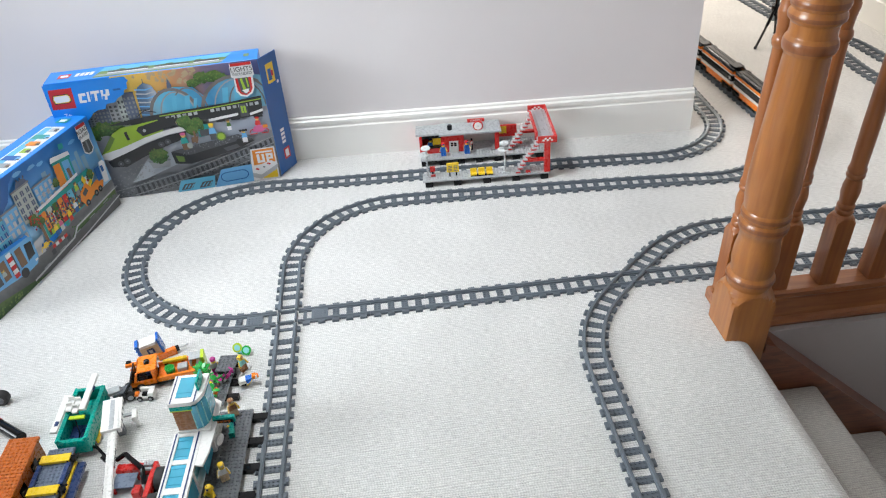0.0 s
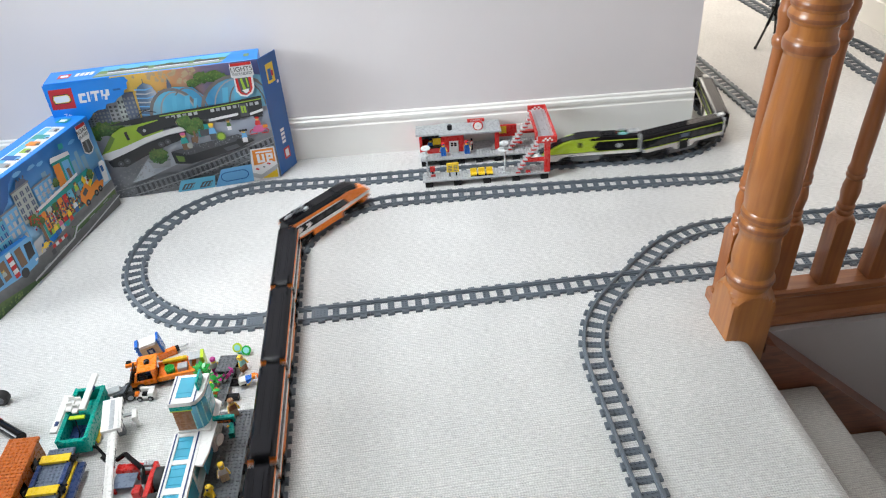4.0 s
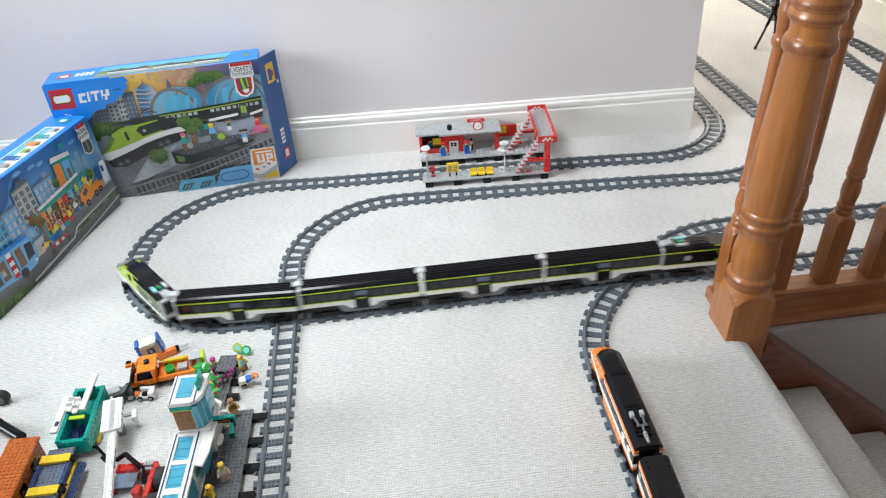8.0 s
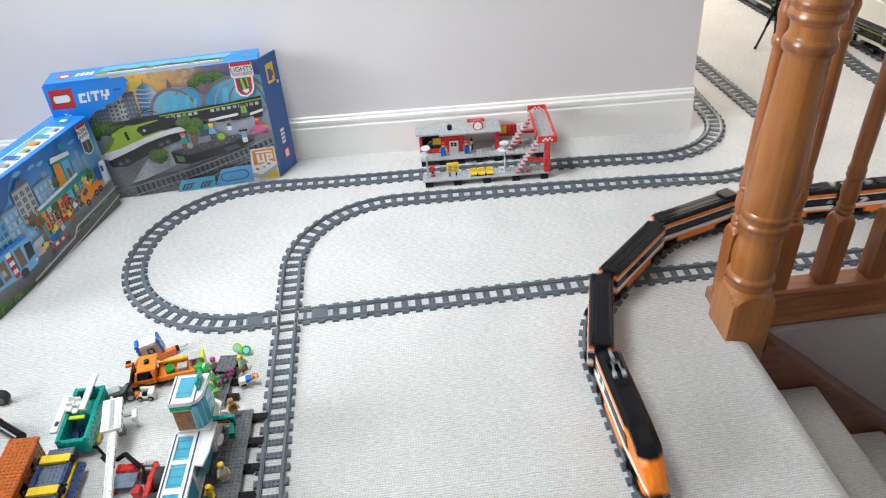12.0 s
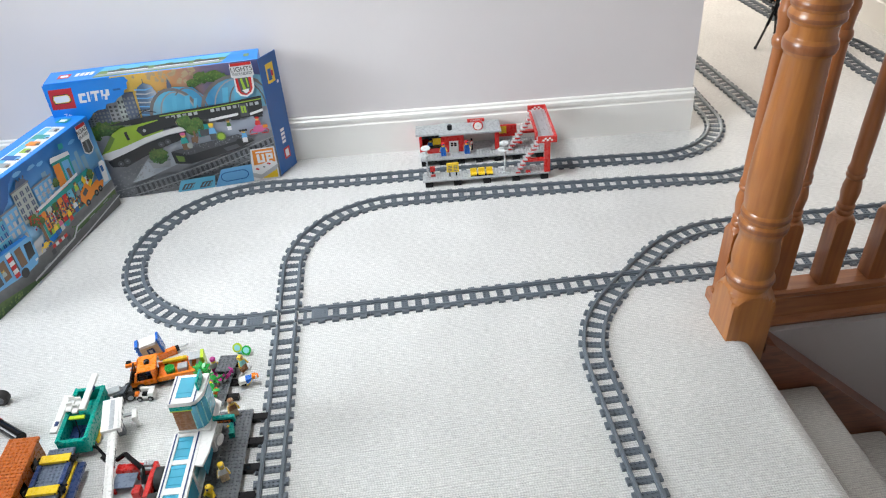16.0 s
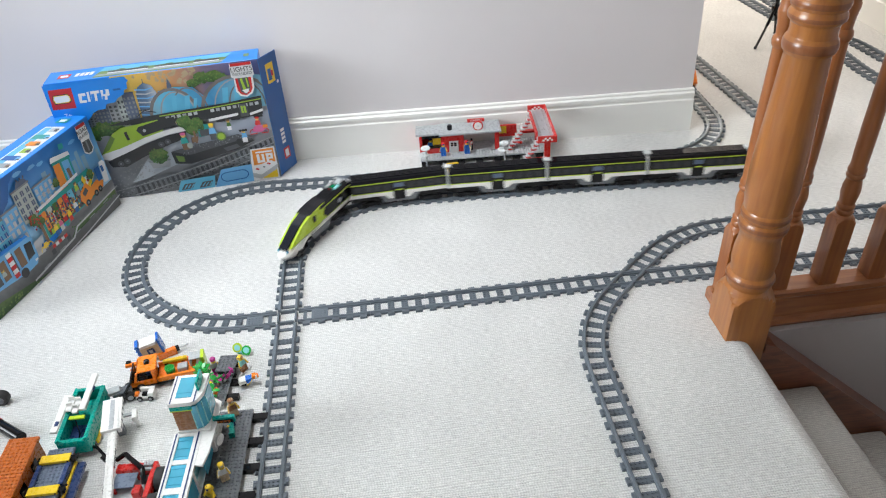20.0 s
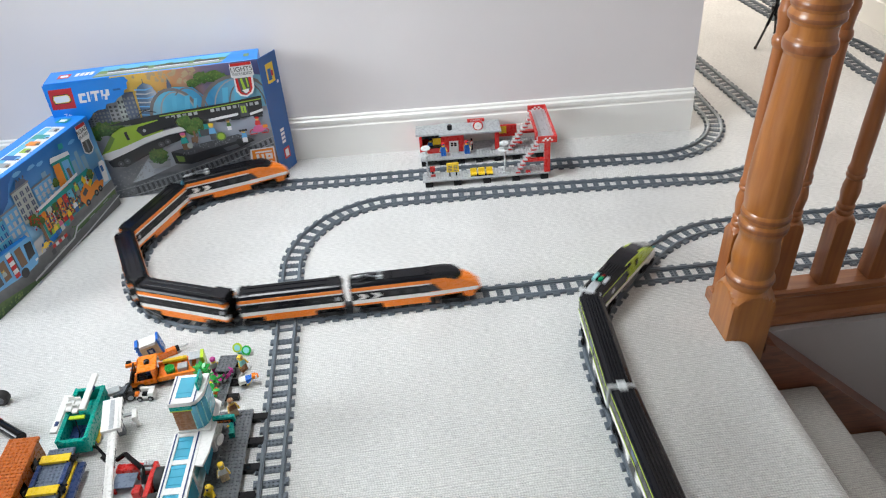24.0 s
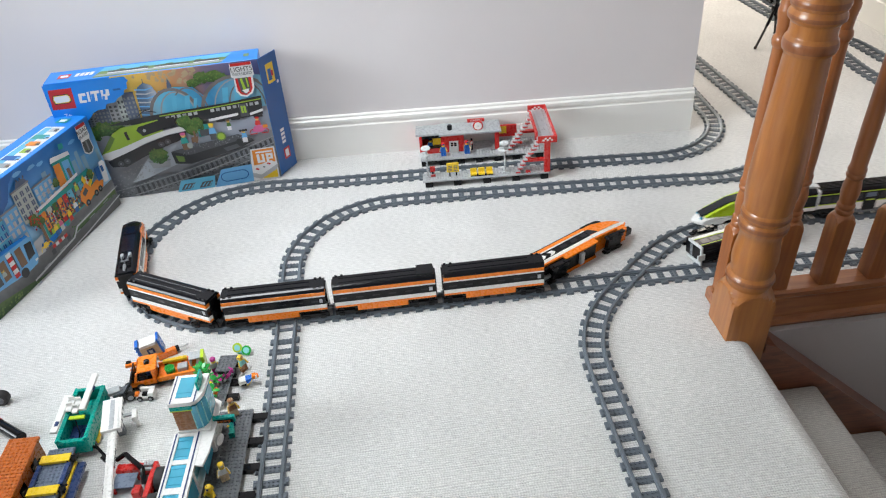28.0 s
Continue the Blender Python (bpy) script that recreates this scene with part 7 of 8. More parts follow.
rod(bm, (0.027, 0, 0.011), (0.040, 0, 0.009), 0.0014), rod(bm, (0.040, 0, 0.009), (0.046, 0.004, 0.009), 0.0016)
part("hook", bm, LGREY, ARM)

# --- grey table, plants, bicycle and figures behind the tower
TABLE = thing("toy_platform_table", "dark grey studded plate on black supports", "toy platform", pose(-0.114, -0.152, 0, 0, 0, -6))
brick("top", -0.020, 0.020, -0.024, 0.024, 0.0215, 0.0247, DGREY, TABLE, "dark grey studded plate")
for x, y in ((-0.012, -0.016), (0.012, -0.016), (-0.012, 0.016), (0.012, 0.016)):
    boxpart("support", (x - 0.006, x + 0.006, y - 0.005, y + 0.005, 0, 0.0215), BLACK, TABLE)
for y, x1 in ((-0.040, 0.046), (-0.082, 0.040)):
    boxpart("bracket", (-0.012, x1, y - 0.006, y + 0.006, 0.0, 0.0115), BLACK, TABLE, "black bracket")
brick("step", -0.020, 0.016, -0.110, -0.030, 0.0115, 0.0147, DGREY, TABLE, "dark grey lower plate")
rl = random.Random(11)


def bush(label, m, leaf, n, spread, height, flowers=None):
    t = thing("toy_plant", label, "toy plant", m, "toy plants")
    bm = bmesh.new()
    cyl(bm, 0, 0, 0, height * 0.7, 0.0025, 8)
    part("stem", bm, BROWNP, t)
    for k in range(n):
        a, r, z = rl.uniform(0, 6.28), rl.uniform(0.2, 1) * spread, rl.uniform(0.25, 1) * height
        bm = bmesh.new()
        prism(bm, [(-0.001, -0.002), (0.006, -0.0042), (0.011, -0.001), (0.012, 0.002), (0.006, 0.0042), (-0.001, 0.002)], "z", -0.0008, 0.0008)
        o = part("leaf", bm, leaf, t)
        o.matrix_basis = pose(r * 0.4 * math.cos(a), r * 0.4 * math.sin(a), z, rl.uniform(-30, 30), rl.uniform(-45, 5), math.degrees(a))
    for k in range(flowers[1] if flowers else 0):
        a, r = rl.uniform(0, 6.28), rl.uniform(0.3, 1) * spread
        bm = bmesh.new()
        for q in range(5):
            ball(bm, (0.0025 * math.cos(q * 1.257), 0.0025 * math.sin(q * 1.257), 0), 0.002, 6, 0.6)
        o = part("flower", bm, flowers[0], t)
        o.matrix_basis = pose(r * math.cos(a), r * math.sin(a), rl.uniform(0.5, 1.0) * height)
    return t


bush("bright green toy plant with flat plastic leaves", pose(-0.165, -0.168, 0), GREENP, 26, 0.022, 0.034)
bush("bright green toy plant with yellow flowers", pose(-0.148, -0.190, 0), GREENP, 18, 0.016, 0.026, (YELLOWP, 4))
bush("magenta and orange toy flowers in a clump", pose(-0.126, -0.205, 0.0147), GREENP, 8, 0.014, 0.022, (MAGENTA, 8))
bush("red and orange toy flowers beside the plate", pose(-0.128, -0.235, 0.0147), GREENP, 6, 0.010, 0.020, (ORANGE, 6))
FRAME = thing("toy_shelf", "light grey toy frame with a lime flag", "toy frame", pose(-0.184, -0.128, 0, 0, 0, 8))
boxpart("side", (-0.012, -0.009, -0.012, 0.012, 0, 0.034), LGREY, FRAME)
boxpart("side", (0.009, 0.012, -0.012, 0.012, 0, 0.034), LGREY, FRAME)
boxpart("top", (-0.012, 0.012, -0.012, 0.012, 0.034, 0.0372), LGREY, FRAME)
boxpart("shelf", (-0.009, 0.009, -0.012, 0.012, 0.014, 0.0172), WHITE, FRAME)
boxpart("flag", (0.013, 0.020, -0.016, 0.012, 0.006, 0.040), LIME, FRAME, "lime panel")
BIKE = thing("toy_bicycle", "magenta toy bicycle leaning by the plants", "toy bicycle", pose(-0.106, -0.190, 0.0147, 8, 0, 55))
for x in (-0.0115, 0.0115):
    bm = bmesh.new()
    n_ = 16
    for i in range(n_):
        a, b = 2 * math.pi * i / n_, 2 * math.pi * (i + 1) / n_
        rod(bm, (x + 0.0085 * math.cos(a), 0, 0.009 + 0.0085 * math.sin(a)), (x + 0.0085 * math.cos(b), 0, 0.009 + 0.0085 * math.sin(b)), 0.0012, 6)
    w = part("wheel", bm, RUBBER, BIKE, "thin black wheel")
    bm = bmesh.new()
    for i in range(4):
        a = math.pi * i / 4
        rod(bm, (x - 0.008 * math.cos(a), 0, 0.009 - 0.008 * math.sin(a)), (x + 0.008 * math.cos(a), 0, 0.009 + 0.008 * math.sin(a)), 0.0004, 5)
    part("spokes", bm, LGREY, w)
bm = bmesh.new()
for a, b in (((-0.0115, 0, 0.009), (-0.003, 0, 0.018)), ((-0.003, 0, 0.018), (0.009, 0, 0.019)), ((-0.003, 0, 0.018), (0.001, 0, 0.009)), ((0.001, 0, 0.009), (0.009, 0, 0.019)), ((0.0115, 0, 0.009), (0.008, 0, 0.024)), ((-0.0115, 0, 0.009), (0.001, 0, 0.009)), ((0.007, -0.006, 0.025), (0.007, 0.006, 0.025)), ((-0.003, 0, 0.018), (-0.004, 0, 0.022))):
    rod(bm, a, b, 0.0016, 7)
part("frame", bm, MAGENTA, BIKE, "magenta frame")
boxpart("saddle", (-0.008, 0.0, -0.002, 0.002, 0.022, 0.024), BLACK, BIKE)
figure("small pink haired plastic figure by the plants", pose(-0.142, -0.150, 0.0, 0, 0, -70), MAGENTA, LGREY, FLESH, MAGENTA)
figure("small blond plastic figure with a blue top by the plate", pose(-0.084, -0.152, 0.0, 0, 0, -40), BROWNP, AQUA, FLESH, YELLOWP, hat=0.003)
figure("small plastic figure lying down with blue and white clothes", pose(-0.086, -0.203, 0.014, 0, 82, 10), WHITE, BLUEP, FLESH, ORANGE)
GREENBIKE = thing("toy_cart", "pale toy cart with two bright green discs", "toy cart", pose(-0.091, -0.100, 0, 0, 0, -20))
boxpart("body", (-0.014, 0.014, -0.005, 0.005, 0.004, 0.012), AQUA, GREENBIKE, "pale aqua body")
for x, z in ((-0.010, 0.016), (0.011, 0.012)):
    bm = bmesh.new()
    cyl(bm, 0, 0, 0, 0.003, 0.0105, 18, m=pose(x, 0.0, z, 55, 18, 0))
    o = part("disc", bm, LIME if x < 0 else GREENP, GREENBIKE, "bright green round disc")
    bm = bmesh.new()
    cyl(bm, 0, 0, -0.0006, 0.0036, 0.0068, 16, m=pose(x, 0.0, z, 55, 18, 0))
    part("disc_centre", bm, AQUA, o, "pale aqua centre")
boxpart("foot", (-0.012, 0.016, -0.004, 0.004, 0.0, 0.004), GREENP, GREENBIKE)

# --- teal open tram body with white seats on it
TRAM = thing("toy_tram_body", "teal open toy tram body with white parts lying in it", "toy tram", pose(-0.378, -0.270, 0, 0, 0, 1))
boxpart("floor", (-0.026, 0.026, -0.068, 0.068, 0.010, 0.0132), NAVY, TRAM, "dark blue floor")
for x0, x1, y0, y1, z1 in ((-0.029, -0.025, -0.070, 0.070, 0.044), (0.025, 0.029, -0.070, 0.070, 0.044), (-0.025, 0.025, -0.070, -0.066, 0.040), (-0.025, 0.025, 0.066, 0.070, 0.044)):
    boxpart("side", (x0, x1, y0, y1, 0.010, z1), TEAL, TRAM, "teal side wall")
brick("rim", -0.030, -0.022, -0.070, 0.070, 0.044, 0.0472, TEAL, TRAM, "teal studded rim")
brick("rim", 0.022, 0.030, -0.070, 0.070, 0.044, 0.0472, TEAL, TRAM, "teal studded rim")
brick("rim", -0.022, 0.022, -0.070, -0.062, 0.040, 0.0432, TEAL, TRAM, "teal studded rim")
brick("rim", -0.022, 0.022, 0.062, 0.070, 0.044, 0.0472, TEAL, TRAM, "teal studded rim")
brick("inner_floor", -0.020, 0.022, 0.012, 0.060, 0.0132, 0.022, TEAL, TRAM, "teal inner floor")
boxpart("partition", (-0.024, 0.025, 0.000, 0.006, 0.0132, 0.040), TEAL, TRAM, "teal partition")
boxpart("side_trim", (0.029, 0.033, -0.045, 0.045, 0.004, 0.012), YELLOWP, TRAM, "yellow side trim")
for y in (-0.045, 0.04):
    for x in (-0.026, 0.026):
        o = wheel_part(TRAM, x, y, 0.0075, 0.006, DGREY)
        o.matrix_basis = pose(x, y, 0.0075, 0, 0, 90)
SEATS = thing("toy_roof_part", "white toy roof part lying across the teal body", "toy part", pose(-0.384, -0.260, 0.0472, 4, 0, -2))
boxpart("panel", (-0.036, -0.023, -0.058, 0.034, 0.002, 0.008), WHITE, SEATS, "long white panel")
boxpart("panel", (0.006, 0.018, -0.010, 0.082, 0.006, 0.012), WHITE, SEATS, "long white panel")
boxpart("bridge_plate", (-0.026, 0.016, -0.004, 0.018, 0.000, 0.006), WHITE, SEATS, "white plate")
for x0, y0 in ((-0.020, -0.010), (-0.020, 0.006), (-0.006, -0.016), (-0.006, 0.002)):
    st = boxpart("seat", (x0, x0 + 0.011, y0, y0 + 0.012, 0.006, 0.011), WHITE, SEATS, "white seat")
    boxpart("seat_back", (x0, x0 + 0.011, y0 + 0.010, y0 + 0.0135, 0.011, 0.020), WHITE, st)
boxpart("lime_strip", (-0.010, 0.020, -0.028, -0.020, 0.002, 0.006), LIME, SEATS, "lime strip")
for y in (-0.034, 0.050):
    bm = bmesh.new()
    cyl(bm, 0, 0, 0, 0.010, 0.0045, 10, m=pose(-0.028 if y < 0 else 0.016, y, 0.006, 90, 0, 0))
    part("pin", bm, NAVY, SEATS, "dark blue pin")
bm = bmesh.new()
rod(bm, (0.004, -0.030, 0.004), (0.012, -0.050, -0.014), 0.0012), rod(bm, (0.012, -0.050, -0.014), (0.006, -0.058, -0.028), 0.0012)
part("cable", bm, BLACK, SEATS, "black cable")

# --- white boom with a plated head
BOOM = thing("toy_boom", "long white studded toy boom with a plated head", "toy boom", pose(-0.301, -0.313, 0, 0, 0, 11))
b = brick("beam", -0.0072, 0.0072, -0.290, -0.030, 0.050, 0.060, WHITE, BOOM, "long white studded beam")
for k in range(8):
    boxpart("print_bar", (0.0072, 0.0076, -0.075 - k * 0.006, -0.0715 - k * 0.006, 0.052, 0.058), BLACK, BOOM, "plain dark bar", 0)
boxpart("head", (-0.019, 0.012, -0.032, 0.052, 0.060, 0.067), WHITE, BOOM, "white head plate")
boxpart("head_groove", (-0.004, 0.004, -0.030, 0.047, 0.067, 0.0678), LGREY, BOOM, "pale grey groove", 0)
boxpart("head_rail", (0.010, 0.017, -0.032, 0.052, 0.054, 0.066), WHITE, BOOM, "white rail with holes")
for k in range(5):
    boxpart("hole", (0.0165, 0.0174, -0.026 + k * 0.016, -0.020 + k * 0.016, 0.057, 0.063), DGREY, BOOM, "", 0)
for y in (-0.26, 0.02):
    boxpart("post", (-0.007, 0.007, y - 0.006, y + 0.006, 0.0, 0.060 if y > 0 else 0.050), DGREY, BOOM)
boxpart("tail_plate", (0.006, 0.026, 0.030, 0.038, 0.030, 0.034), LGREY, BOOM)
boxpart("tail_end", (0.026, 0.035, 0.018, 0.042, 0.024, 0.036), WHITE, BOOM)
boxpart("tail_foot", (0.027, 0.033, 0.026, 0.034, 0.0, 0.024), WHITE, BOOM)

# --- black wheel assembly
AXLE = thing("toy_axle_unit", "black and light grey toy axle unit with wheels", "toy part", pose(-0.320, -0.192, 0, 0, 0, 20) @ Matrix.Scale(1.2, 4))
boxpart("block", (-0.020, 0.012, -0.008, 0.010, 0.004, 0.018), DGREY, AXLE)
boxpart("grey_top", (-0.026, -0.006, -0.006, 0.010, 0.018, 0.024), LGREY, AXLE, "light grey top")
for x, y in ((-0.012, -0.012), (0.006, -0.012), (-0.012, 0.014), (0.008, 0.014)):
    wheel_part(AXLE, x, y, 0.0085, 0.007, LGREY)
bm = bmesh.new()
rod(bm, (0.0, -0.012, 0.020), (0.014, 0.004, 0.026), 0.0025), rod(bm, (0.014, 0.004, 0.026), (0.02, 0.012, 0.014), 0.002)
part("lever", bm, BLACK, AXLE)
CABIN = thing("toy_small_vehicle", "small white toy vehicle with an orange driver inside", "toy vehicle", pose(-0.278, -0.200, 0, 0, 0, -4))
boxpart("base", (-0.018, 0.020, -0.010, 0.010, 0.004, 0.009), WHITE, CABIN)
boxpart("back", (0.008, 0.020, -0.010, 0.010, 0.009, 0.020), WHITE, CABIN)
boxpart("roof", (-0.010, 0.020, 0.004, 0.010, 0.009, 0.022), WHITE, CABIN)
boxpart("seat", (-0.006, 0.008, -0.006, 0.004, 0.009, 0.014), BLACK, CABIN)
boxpart("orange_nose", (-0.022, -0.014, -0.006, 0.006, 0.009, 0.014), ORANGE, CABIN, "orange nose")
for x in (-0.010, 0.012):
    wheel_part(CABIN, x, -0.010, 0.006, 0.005, LGREY)
    wheel_part(CABIN, x, 0.010, 0.006, 0.005, LGREY)

# --- dark orange studded house part
HOUSE = thing("toy_house_part", "dark orange studded brick house part", "toy building", pose(-0.4625, -0.401, 0, 0, 0, -1))
brick("roof", -0.028, 0.028, -0.12, 0.072, 0.052, 0.0584, RUST, HOUSE, "dark orange studded roof")
boxpart("wall", (0.018, 0.025, -0.115, 0.068, 0.010, 0.052), RUST, HOUSE, "dark orange side wall")
boxpart("wall", (-0.025, -0.018, -0.115, 0.068, 0.0, 0.052), RUST, HOUSE, "dark orange side wall")
boxpart("end", (-0.018, 0.018, 0.058, 0.065, 0.0, 0.052), RUST, HOUSE, "dark orange end wall")
boxpart("sill", (0.014, 0.029, -0.10, 0.060, 0.0, 0.010), TAN, HOUSE, "tan base")
for y in (-0.085, -0.03, 0.025):
    boxpart("opening", (0.0248, 0.0260, y - 0.010, y + 0.012, 0.016, 0.040), BLACK, HOUSE, "dark opening", 0)
    boxpart("fitting", (0.026, 0.031, y - 0.006, y + 0.004, 0.012, 0.026), TAN, HOUSE, "tan fitting")

# --- blue-grey studded trailer with yellow bars
TRAILER = thing("toy_trailer", "blue-grey studded toy trailer with yellow bars", "toy trailer", pose(-0.396, -0.423, 0, 0, 0, 0))
BG = brick_plastic("blue grey plastic", (0.16, 0.20, 0.27))
brick("bed", -0.024, 0.024, -0.12, 0.080, 0.026, 0.0324, BG, TRAILER, "blue-grey studded bed")
for x0, x1 in ((-0.030, -0.022), (0.022, 0.030)):
    boxpart("side_rail", (x0, x1, -0.010, 0.038, 0.028, 0.040), NAVY, TRAILER, "dark blue side rail")
for y in (0.050, -0.021, -0.092):
    boxpart("yellow_bar", (-0.028, 0.026, y - 0.009, y + 0.009, 0.0345, 0.041), YELLOWP, TRAILER, "yellow cross bar")
    boxpart("bar_clip", (0.026, 0.036, y - 0.005, y + 0.005, 0.030, 0.038), BLACK, TRAILER)
    boxpart("bar_clip", (-0.033, -0.028, y - 0.004, y + 0.006, 0.024, 0.040), BLACK, TRAILER)
    bm = bmesh.new()
    rod(bm, (0.022, y + 0.010, 0.038), (0.034, y - 0.010, 0.036), 0.0018), rod(bm, (0.022, y - 0.010, 0.038), (0.036, y + 0.012, 0.034), 0.0018)
    part("chain_link", bm, BLACK, TRAILER)
boxpart("chassis", (-0.018, 0.018, -0.12, 0.07, 0.008, 0.026), BLACK, TRAILER)
boxpart("outrigger", (0.034, 0.048, -0.09, 0.050, 0.014, 0.022), NAVY, TRAILER, "dark blue outrigger")
boxpart("yellow_edge", (0.030, 0.034, -0.09, 0.050, 0.022, 0.027), YELLOWP, TRAILER)
for y in (-0.06, 0.03):
    for x in (-0.022, 0.022):
        o = wheel_part(TRAILER, x, y, 0.010, 0.009, LGREY)
        o.matrix_basis = pose(x, y, 0.010, 0, 0, 90)
bm = bmesh.new()
rod(bm, (0.0, 0.072, 0.024), (0.020, 0.094, 0.018), 0.003), rod(bm, (0.020, 0.094, 0.018), (0.055, 0.090, 0.014), 0.003), rod(bm, (0.055, 0.090, 0.014), (0.075, 0.070, 0.006), 0.003)
part("tow_bar", bm, BLACK, TRAILER, "bent black tow bar")

# --- red tractor with a black loader
TRACTOR = thing("toy_tractor", "red toy tractor with black loader arms", "toy tractor", pose(-0.241, -0.425, 0, 0, 0, -3) @ Matrix.Scale(1.15, 4))
boxpart("chassis", (-0.030, 0.032, -0.040, 0.020, 0.008, 0.014), BLACK, TRACTOR)
brick("hood", -0.034, 0.030, 0.006, 0.020, 0.014, 0.028, REDP, TRACTOR, "red bonnet")
boxpart("fender", (0.024, 0.032, -0.050, 0.018, 0.014, 0.032), REDP, TRACTOR, "red mudguard")
boxpart("cab_floor", (-0.030, 0.022, -0.046, 0.004, 0.014, 0.017), LGREY, TRACTOR)
boxpart("windscreen", (-0.028, 0.006, -0.030, -0.002, 0.030, 0.0325), BG, TRACTOR, "smoky window")
boxpart("cab_post", (-0.028, -0.024, -0.030, -0.026, 0.017, 0.030), REDP, TRACTOR)
boxpart("cab_post", (0.002, 0.006, -0.006, -0.002, 0.017, 0.030), REDP, TRACTOR)
boxpart("seat", (0.004, 0.016, -0.040, -0.024, 0.017, 0.030), REDP, TRACTOR, "red seat")
bm = bmesh.new()
for k in range(3):
    bx(bm, 0.012 + k * 0.005, 0.0155 + k * 0.005, 0.008, 0.016, 0.028, 0.036)
part("engine_block", bm, LGREY, TRACTOR, "light grey engine block")
boxpart("exhaust_plate", (0.010, 0.028, 0.002, 0.007, 0.028, 0.032), LGREY, TRACTOR)
for a, b in (((-0.036, 0.024, 0.034), (-0.022, 0.030, 0.040)), ((-0.022, 0.030, 0.040), (0.012, 0.002, 0.034)), ((0.012, 0.002, 0.034), (0.018, -0.020, 0.026)), ((-0.060, 0.032, 0.036), (-0.045, 0.020, 0.030))):
    bm = bmesh.new()
    rod(bm, a, b, 0.0042, 6)
    part("loader_arm", bm, BLACK, TRACTOR, "black loader arm")
for x, y, r in ((0.042, -0.010, 0.020), (-0.036, -0.020, 0.016), (0.042, -0.060, 0.020), (-0.036, -0.060, 0.016)):
    o = wheel_part(TRACTOR, x, y, r, 0.014, REDP)
    o.matrix_basis = pose(x, y, r, 0, 0, 90)

# --- black knob and cylinder at the edge of the heap
KNOB = thing("toy_roller", "black round toy roller on the carpet", "toy roller", pose(-0.580, -0.166, 0))
o = wheel_part(KNOB, 0, 0, 0.016, 0.018, DGREY)
CAN = thing("toy_cylinder", "dark toy cylinder with a red cap", "toy cylinder", pose(-0.536, -0.256, 0.012, 0, 90, -37))
bm = bmesh.new()
cyl(bm, 0, 0, -0.03, 0.045, 0.0115, 18)
part("barrel", bm, BLACK, CAN, "dark barrel", 0.0008)
bm = bmesh.new()
cyl(bm, 0, 0, -0.036, -0.030, 0.0118, 18)
part("cap", bm, REDP, CAN, "red cap")

# --- tripod in the back room
TRI = thing("camera_tripod", "small black tripod standing on the back room carpet", "tripod", pose(1.812, 1.375, 0))
for ex, ey in ((-0.094, -0.071), (0.048, 0.062), (0.100, -0.055)):
    bm = bmesh.new()
    rod(bm, (ex, ey, 0.005), (ex * 0.45, ey * 0.45, 0.075), 0.0045, 10)
    lg = part("leg", bm, RUBBER, TRI, "black tripod leg")
    bm = bmesh.new()
    rod(bm, (ex * 0.46, ey * 0.46, 0.073), (ex * 0.08, ey * 0.08, 0.130), 0.0062, 10)
    part("upper_leg", bm, BLACK, lg)
    bm = bmesh.new()
    ball(bm, (ex, ey, 0.006), 0.0065, 10)
    part("rubber_foot", bm, RUBBER, lg)
bm = bmesh.new()
cyl(bm, 0, 0, 0.10, 0.21, 0.008, 12)
cyl(bm, 0, 0, 0.120, 0.140, 0.018, 14)
part("column", bm, BLACK, TRI, "centre column")
boxpart("head_plate", (-0.022, 0.022, -0.018, 0.018, 0.21, 0.225), BLACK, TRI)


# ---------------------------------------------------------------- what moves
ORANGE_RUN = [(0, 11.72), (0.5, 12.043), (1, 12.371), (1.4, 12.637), (1.8, 12.905), (2.2, 13.155), (2.6, 13.43), (3, 13.715), (3.5, 14.08), (4.5, 14.8), (5.2, 15.33), (5.5, 15.459),
              (5.8, 15.569), (6.1, 15.591), (9.3, 15.591), (9.5, 15.616), (9.9, 15.699), (10.3, 15.844), (10.7, 16.024), (11, 16.184), (11.5, 16.53), (12, 16.842), (12.5, 17.155), (14.5, 18.45), (14.9, 18.80), (15.3, 19.13), (15.6, 19.37), (15.8, 19.54), (20, 21.825), (20.2, 21.98), (20.4, 22.135), (20.6, 22.297), (20.8, 22.47), (21, 22.648), (21.2, 22.825), (21.5, 23.07), (23.5, 24.729), (23.7, 24.89), (23.9, 25.026),
              (24.1, 25.153), (24.3, 25.265), (24.5, 25.365), (24.6, 25.397), (24.7, 25.447), (24.8, 25.487), (25, 25.524), (25.4, 25.55), (28, 25.55)]
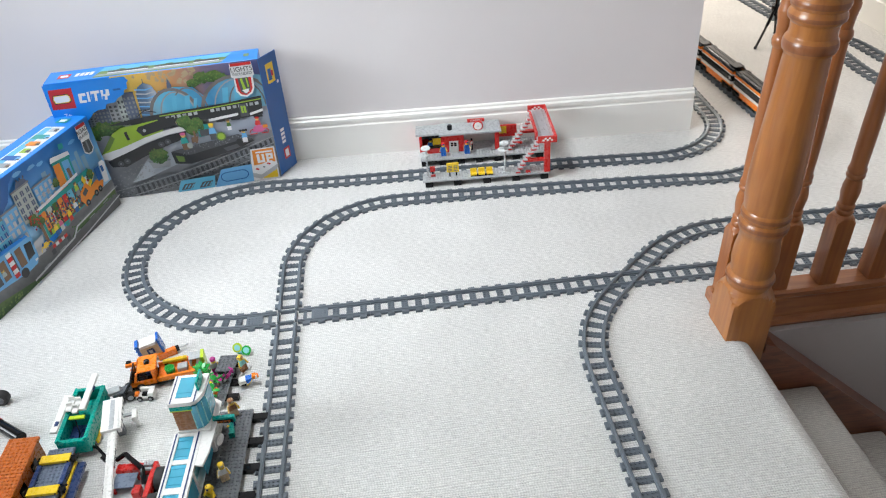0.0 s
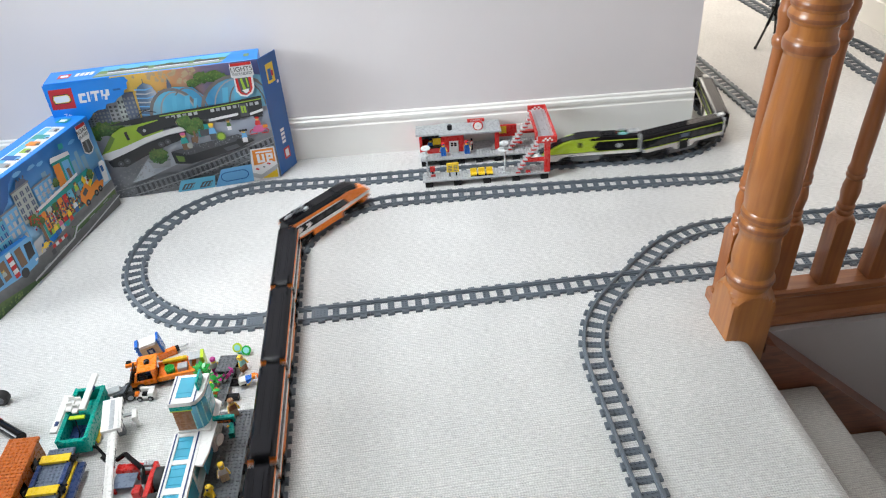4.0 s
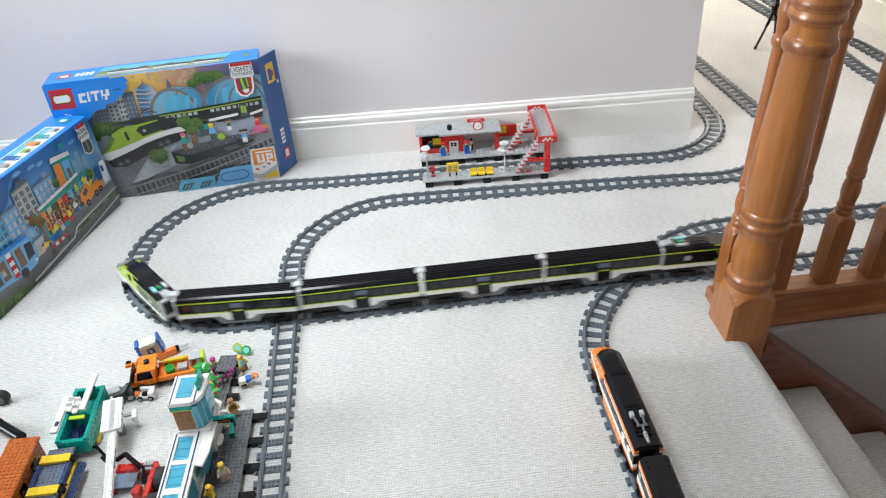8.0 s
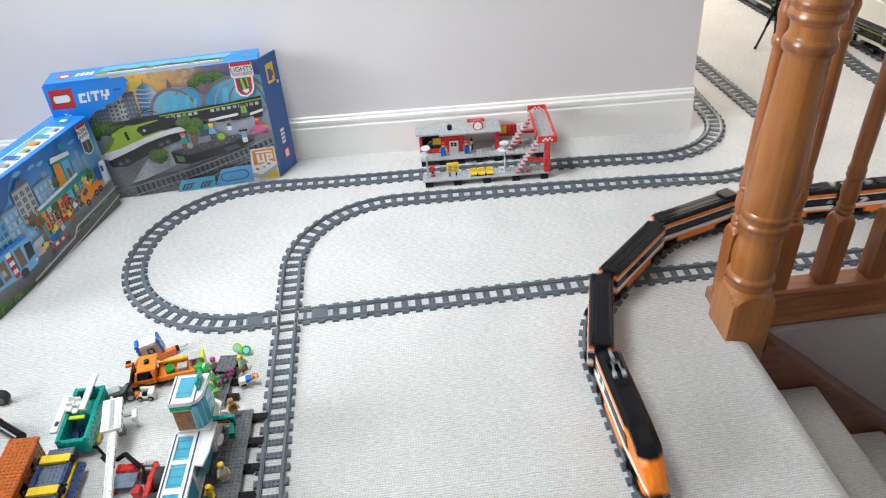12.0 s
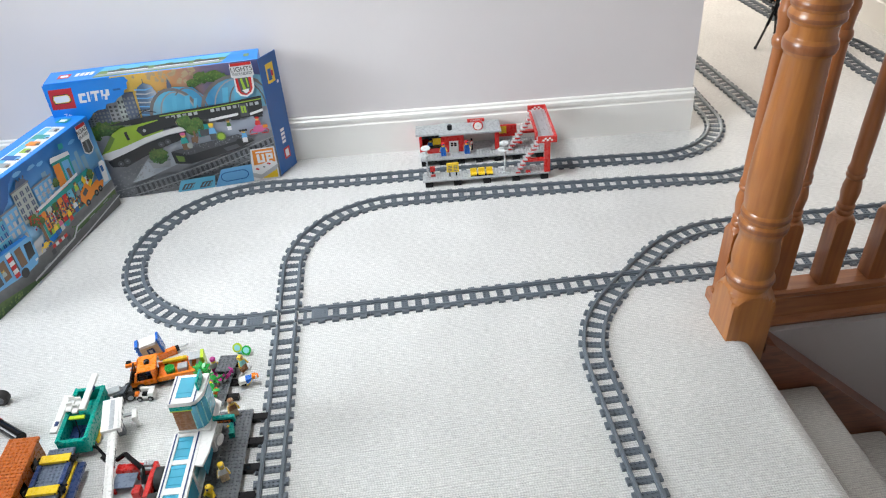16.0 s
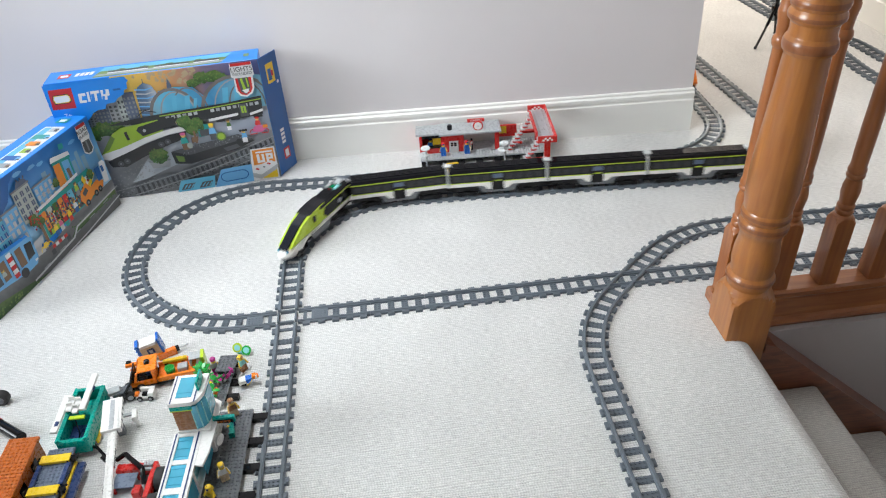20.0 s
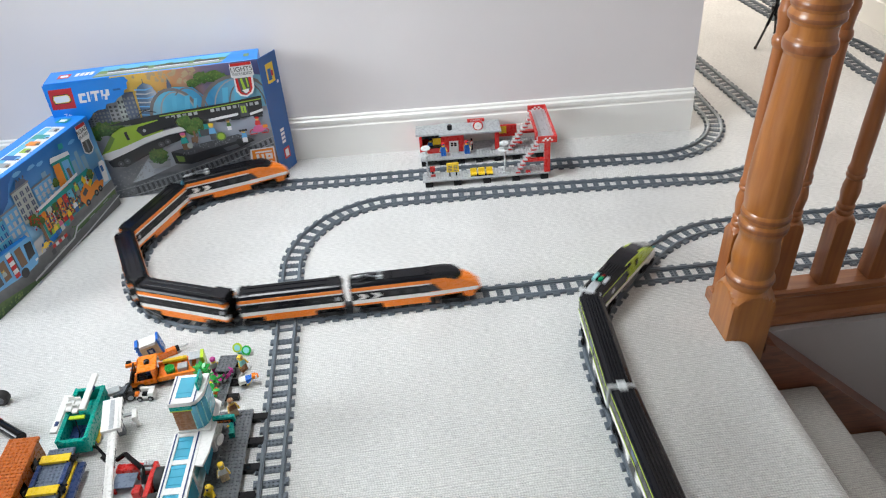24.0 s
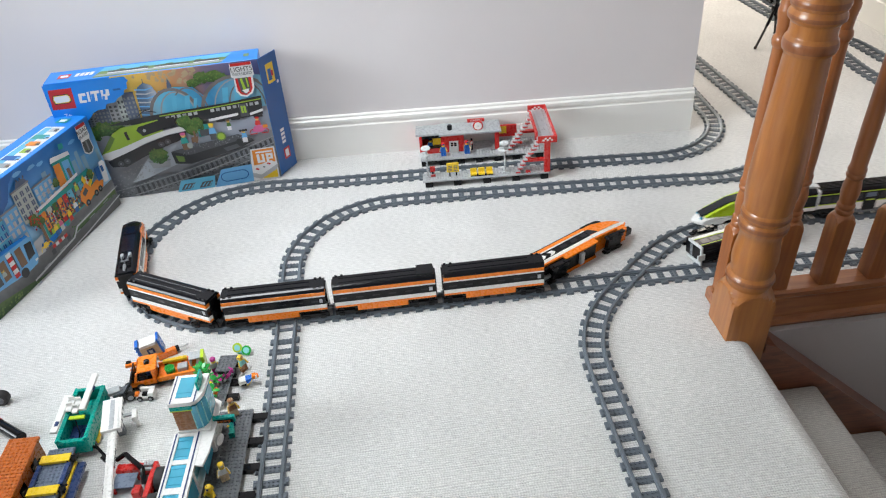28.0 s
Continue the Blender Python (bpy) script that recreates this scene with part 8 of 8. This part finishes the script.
GREEN_RUN = [(0, 0.95), (2, 1.12), (2.6, 1.36), (3, 1.675), (3.3, 1.88), (3.5, 2.03), (5.5, 3.56), (5.8, 3.82), (6, 3.975), (6.2, 4.14), (6.4, 4.305), (6.6, 4.466), (7, 4.763),
              (7.4, 5.03), (7.6, 5.18), (8, 5.468), (8.6, 5.937), (8.8, 6.075), (9, 6.25), (9.4, 6.564), (9.8, 6.866), (11, 7.56), (11.7, 8.07), (12.4, 8.60), (14.5, 10.16), (16, 10.42), (17, 10.925), (17.3, 11.12), (18.4, 11.965),
              (18.8, 12.29), (19.2, 12.6), (19.6, 12.905), (20, 13.2), (20.4, 13.488), (20.8, 13.788), (21.2, 14.108), (21.5, 14.308), (23.5, 15.67), (23.7, 15.81), (23.9, 15.95),
              (24.1, 16.09), (24.3, 16.215), (24.5, 16.33), (24.6, 16.388), (24.8, 16.515), (25, 16.616), (25.2, 16.692), (26, 17.056), (26.5, 17.278), (27, 17.479), (27.5, 17.686),
              (28, 17.90)]
GREEN_LEAD = [(0, 0), (24.5, 16.33), (24.8, 16.505), (25, 16.63), (25.2, 16.795), (25.4, 16.965), (26, 17.42), (26.5, 17.74), (27, 18.12), (27.5, 18.42), (28, 18.72)]
ORANGE_OFF = [(24.7, pose(0.647, 0.01, 0.002, -15, 0, 6)), (24.8, pose(0.678, 0.023, 0.006, -30, 0, 12)), (24.9, pose(0.703, 0.04, 0.012, -48, 0, 21)), (25.0, pose(0.724, 0.052, 0.019, -66, 0, 28)),
              (25.1, pose(0.735, 0.060, 0.0238, -86, 0, 30.5)), (25.4, pose(0.737, 0.062, 0.0238, -86, 0, 30.5)), (28.0, pose(0.737, 0.062, 0.0238, -86, 0, 30.5))]
GREEN_OFF = [(24.7, pose(0.908, 0.062, 0.003, 14, 0, 40)), (24.8, pose(0.938, 0.095, 0.014, 40, 0, 34)), (24.9, pose(0.987, 0.114, 0.026, 72, 0, 28)), (25.0, pose(1.050, 0.126, 0.0255, 85, 0, 20)),
             (25.1, pose(1.093, 0.129, 0.0255, 85, 0, 13)), (25.4, pose(1.094, 0.129, 0.0255, 85, 0, 13)), (28.0, pose(1.094, 0.129, 0.0255, 85, 0, 13))]


def run_at(table, t):
    """Smooth reading of a table of times and distances along the line."""
    ts, ss = [a for a, _ in table], [b for _, b in table]
    if t >= ts[-1]:
        return ss[-1]
    k = max(i for i in range(len(ts)) if ts[i] <= t)
    k = min(k, len(ts) - 2)
    d = [(ss[i + 1] - ss[i]) / (ts[i + 1] - ts[i]) for i in range(len(ts) - 1)]

    def slope(i):
        if i == 0:
            return d[0]
        if i == len(ts) - 1:
            return d[-1]
        a, b = d[i - 1], d[i]
        return 0.0 if a * b <= 0 else 2 * a * b / (a + b)
    w = ts[k + 1] - ts[k]
    u = (t - ts[k]) / w
    return ((2 * u ** 3 - 3 * u ** 2 + 1) * ss[k] + (u ** 3 - 2 * u ** 2 + u) * w * slope(k) + (3 * u ** 2 - 2 * u ** 3) * ss[k + 1] + (u ** 3 - u ** 2) * w * slope(k + 1))


def car_pose(s, backwards):
    """A car centred s along the line, standing on its two bogies."""
    x0, y0, _ = on_line(s - 0.085)
    x1, y1, _ = on_line(s + 0.085)
    h = math.degrees(math.atan2(y1 - y0, x1 - x0))
    return pose((x0 + x1) / 2, (y0 + y1) / 2, 0, 0, 0, h + (180 if backwards else 0)), h


def drive(cars, table, pitch, lead=None, off=None, off_index=None):
    centres = [0.1525] + [0.305 + pitch * (i + 0.5) for i in range(4)] + [0.4575 + 4 * pitch]
    for i, car in enumerate(cars):
        back = i == 5
        rows, yaws = [], {b.name: [] for b, _ in BOGIES[car.name]}
        for k in range(281):
            t = k / 10
            use = lead if (lead and i == 0 and t > 24.5) else table
            if off and i == off_index and t > 24.65:
                break
            s = run_at(use, t) - centres[i]
            m, h = car_pose(s, back)
            rows.append((t, m))
            for b, at in BOGIES[car.name]:
                _, _, hb = on_line(s + (-at if back else at))
                yaws[b.name].append((t, pose(at, 0, 0, 0, 0, (math.degrees(hb) - h + 180) % 360 - 180)))
        if off and i == off_index:
            rows += off
            for b, at in BOGIES[car.name]:
                yaws[b.name] += [(24.9, pose(at, 0, 0, 0, 0, 4)), (28.0, pose(at, 0, 0, 0, 0, 4))]
        walk(car, rows)
        for b, at in BOGIES[car.name]:
            walk(b, yaws[b.name])


def motions():
    drive(ORANGE_CARS, ORANGE_RUN, 0.2485, None, ORANGE_OFF, 0)
    drive(GREEN_CARS, GREEN_RUN, 0.278, GREEN_LEAD, GREEN_OFF, 1)


motions()
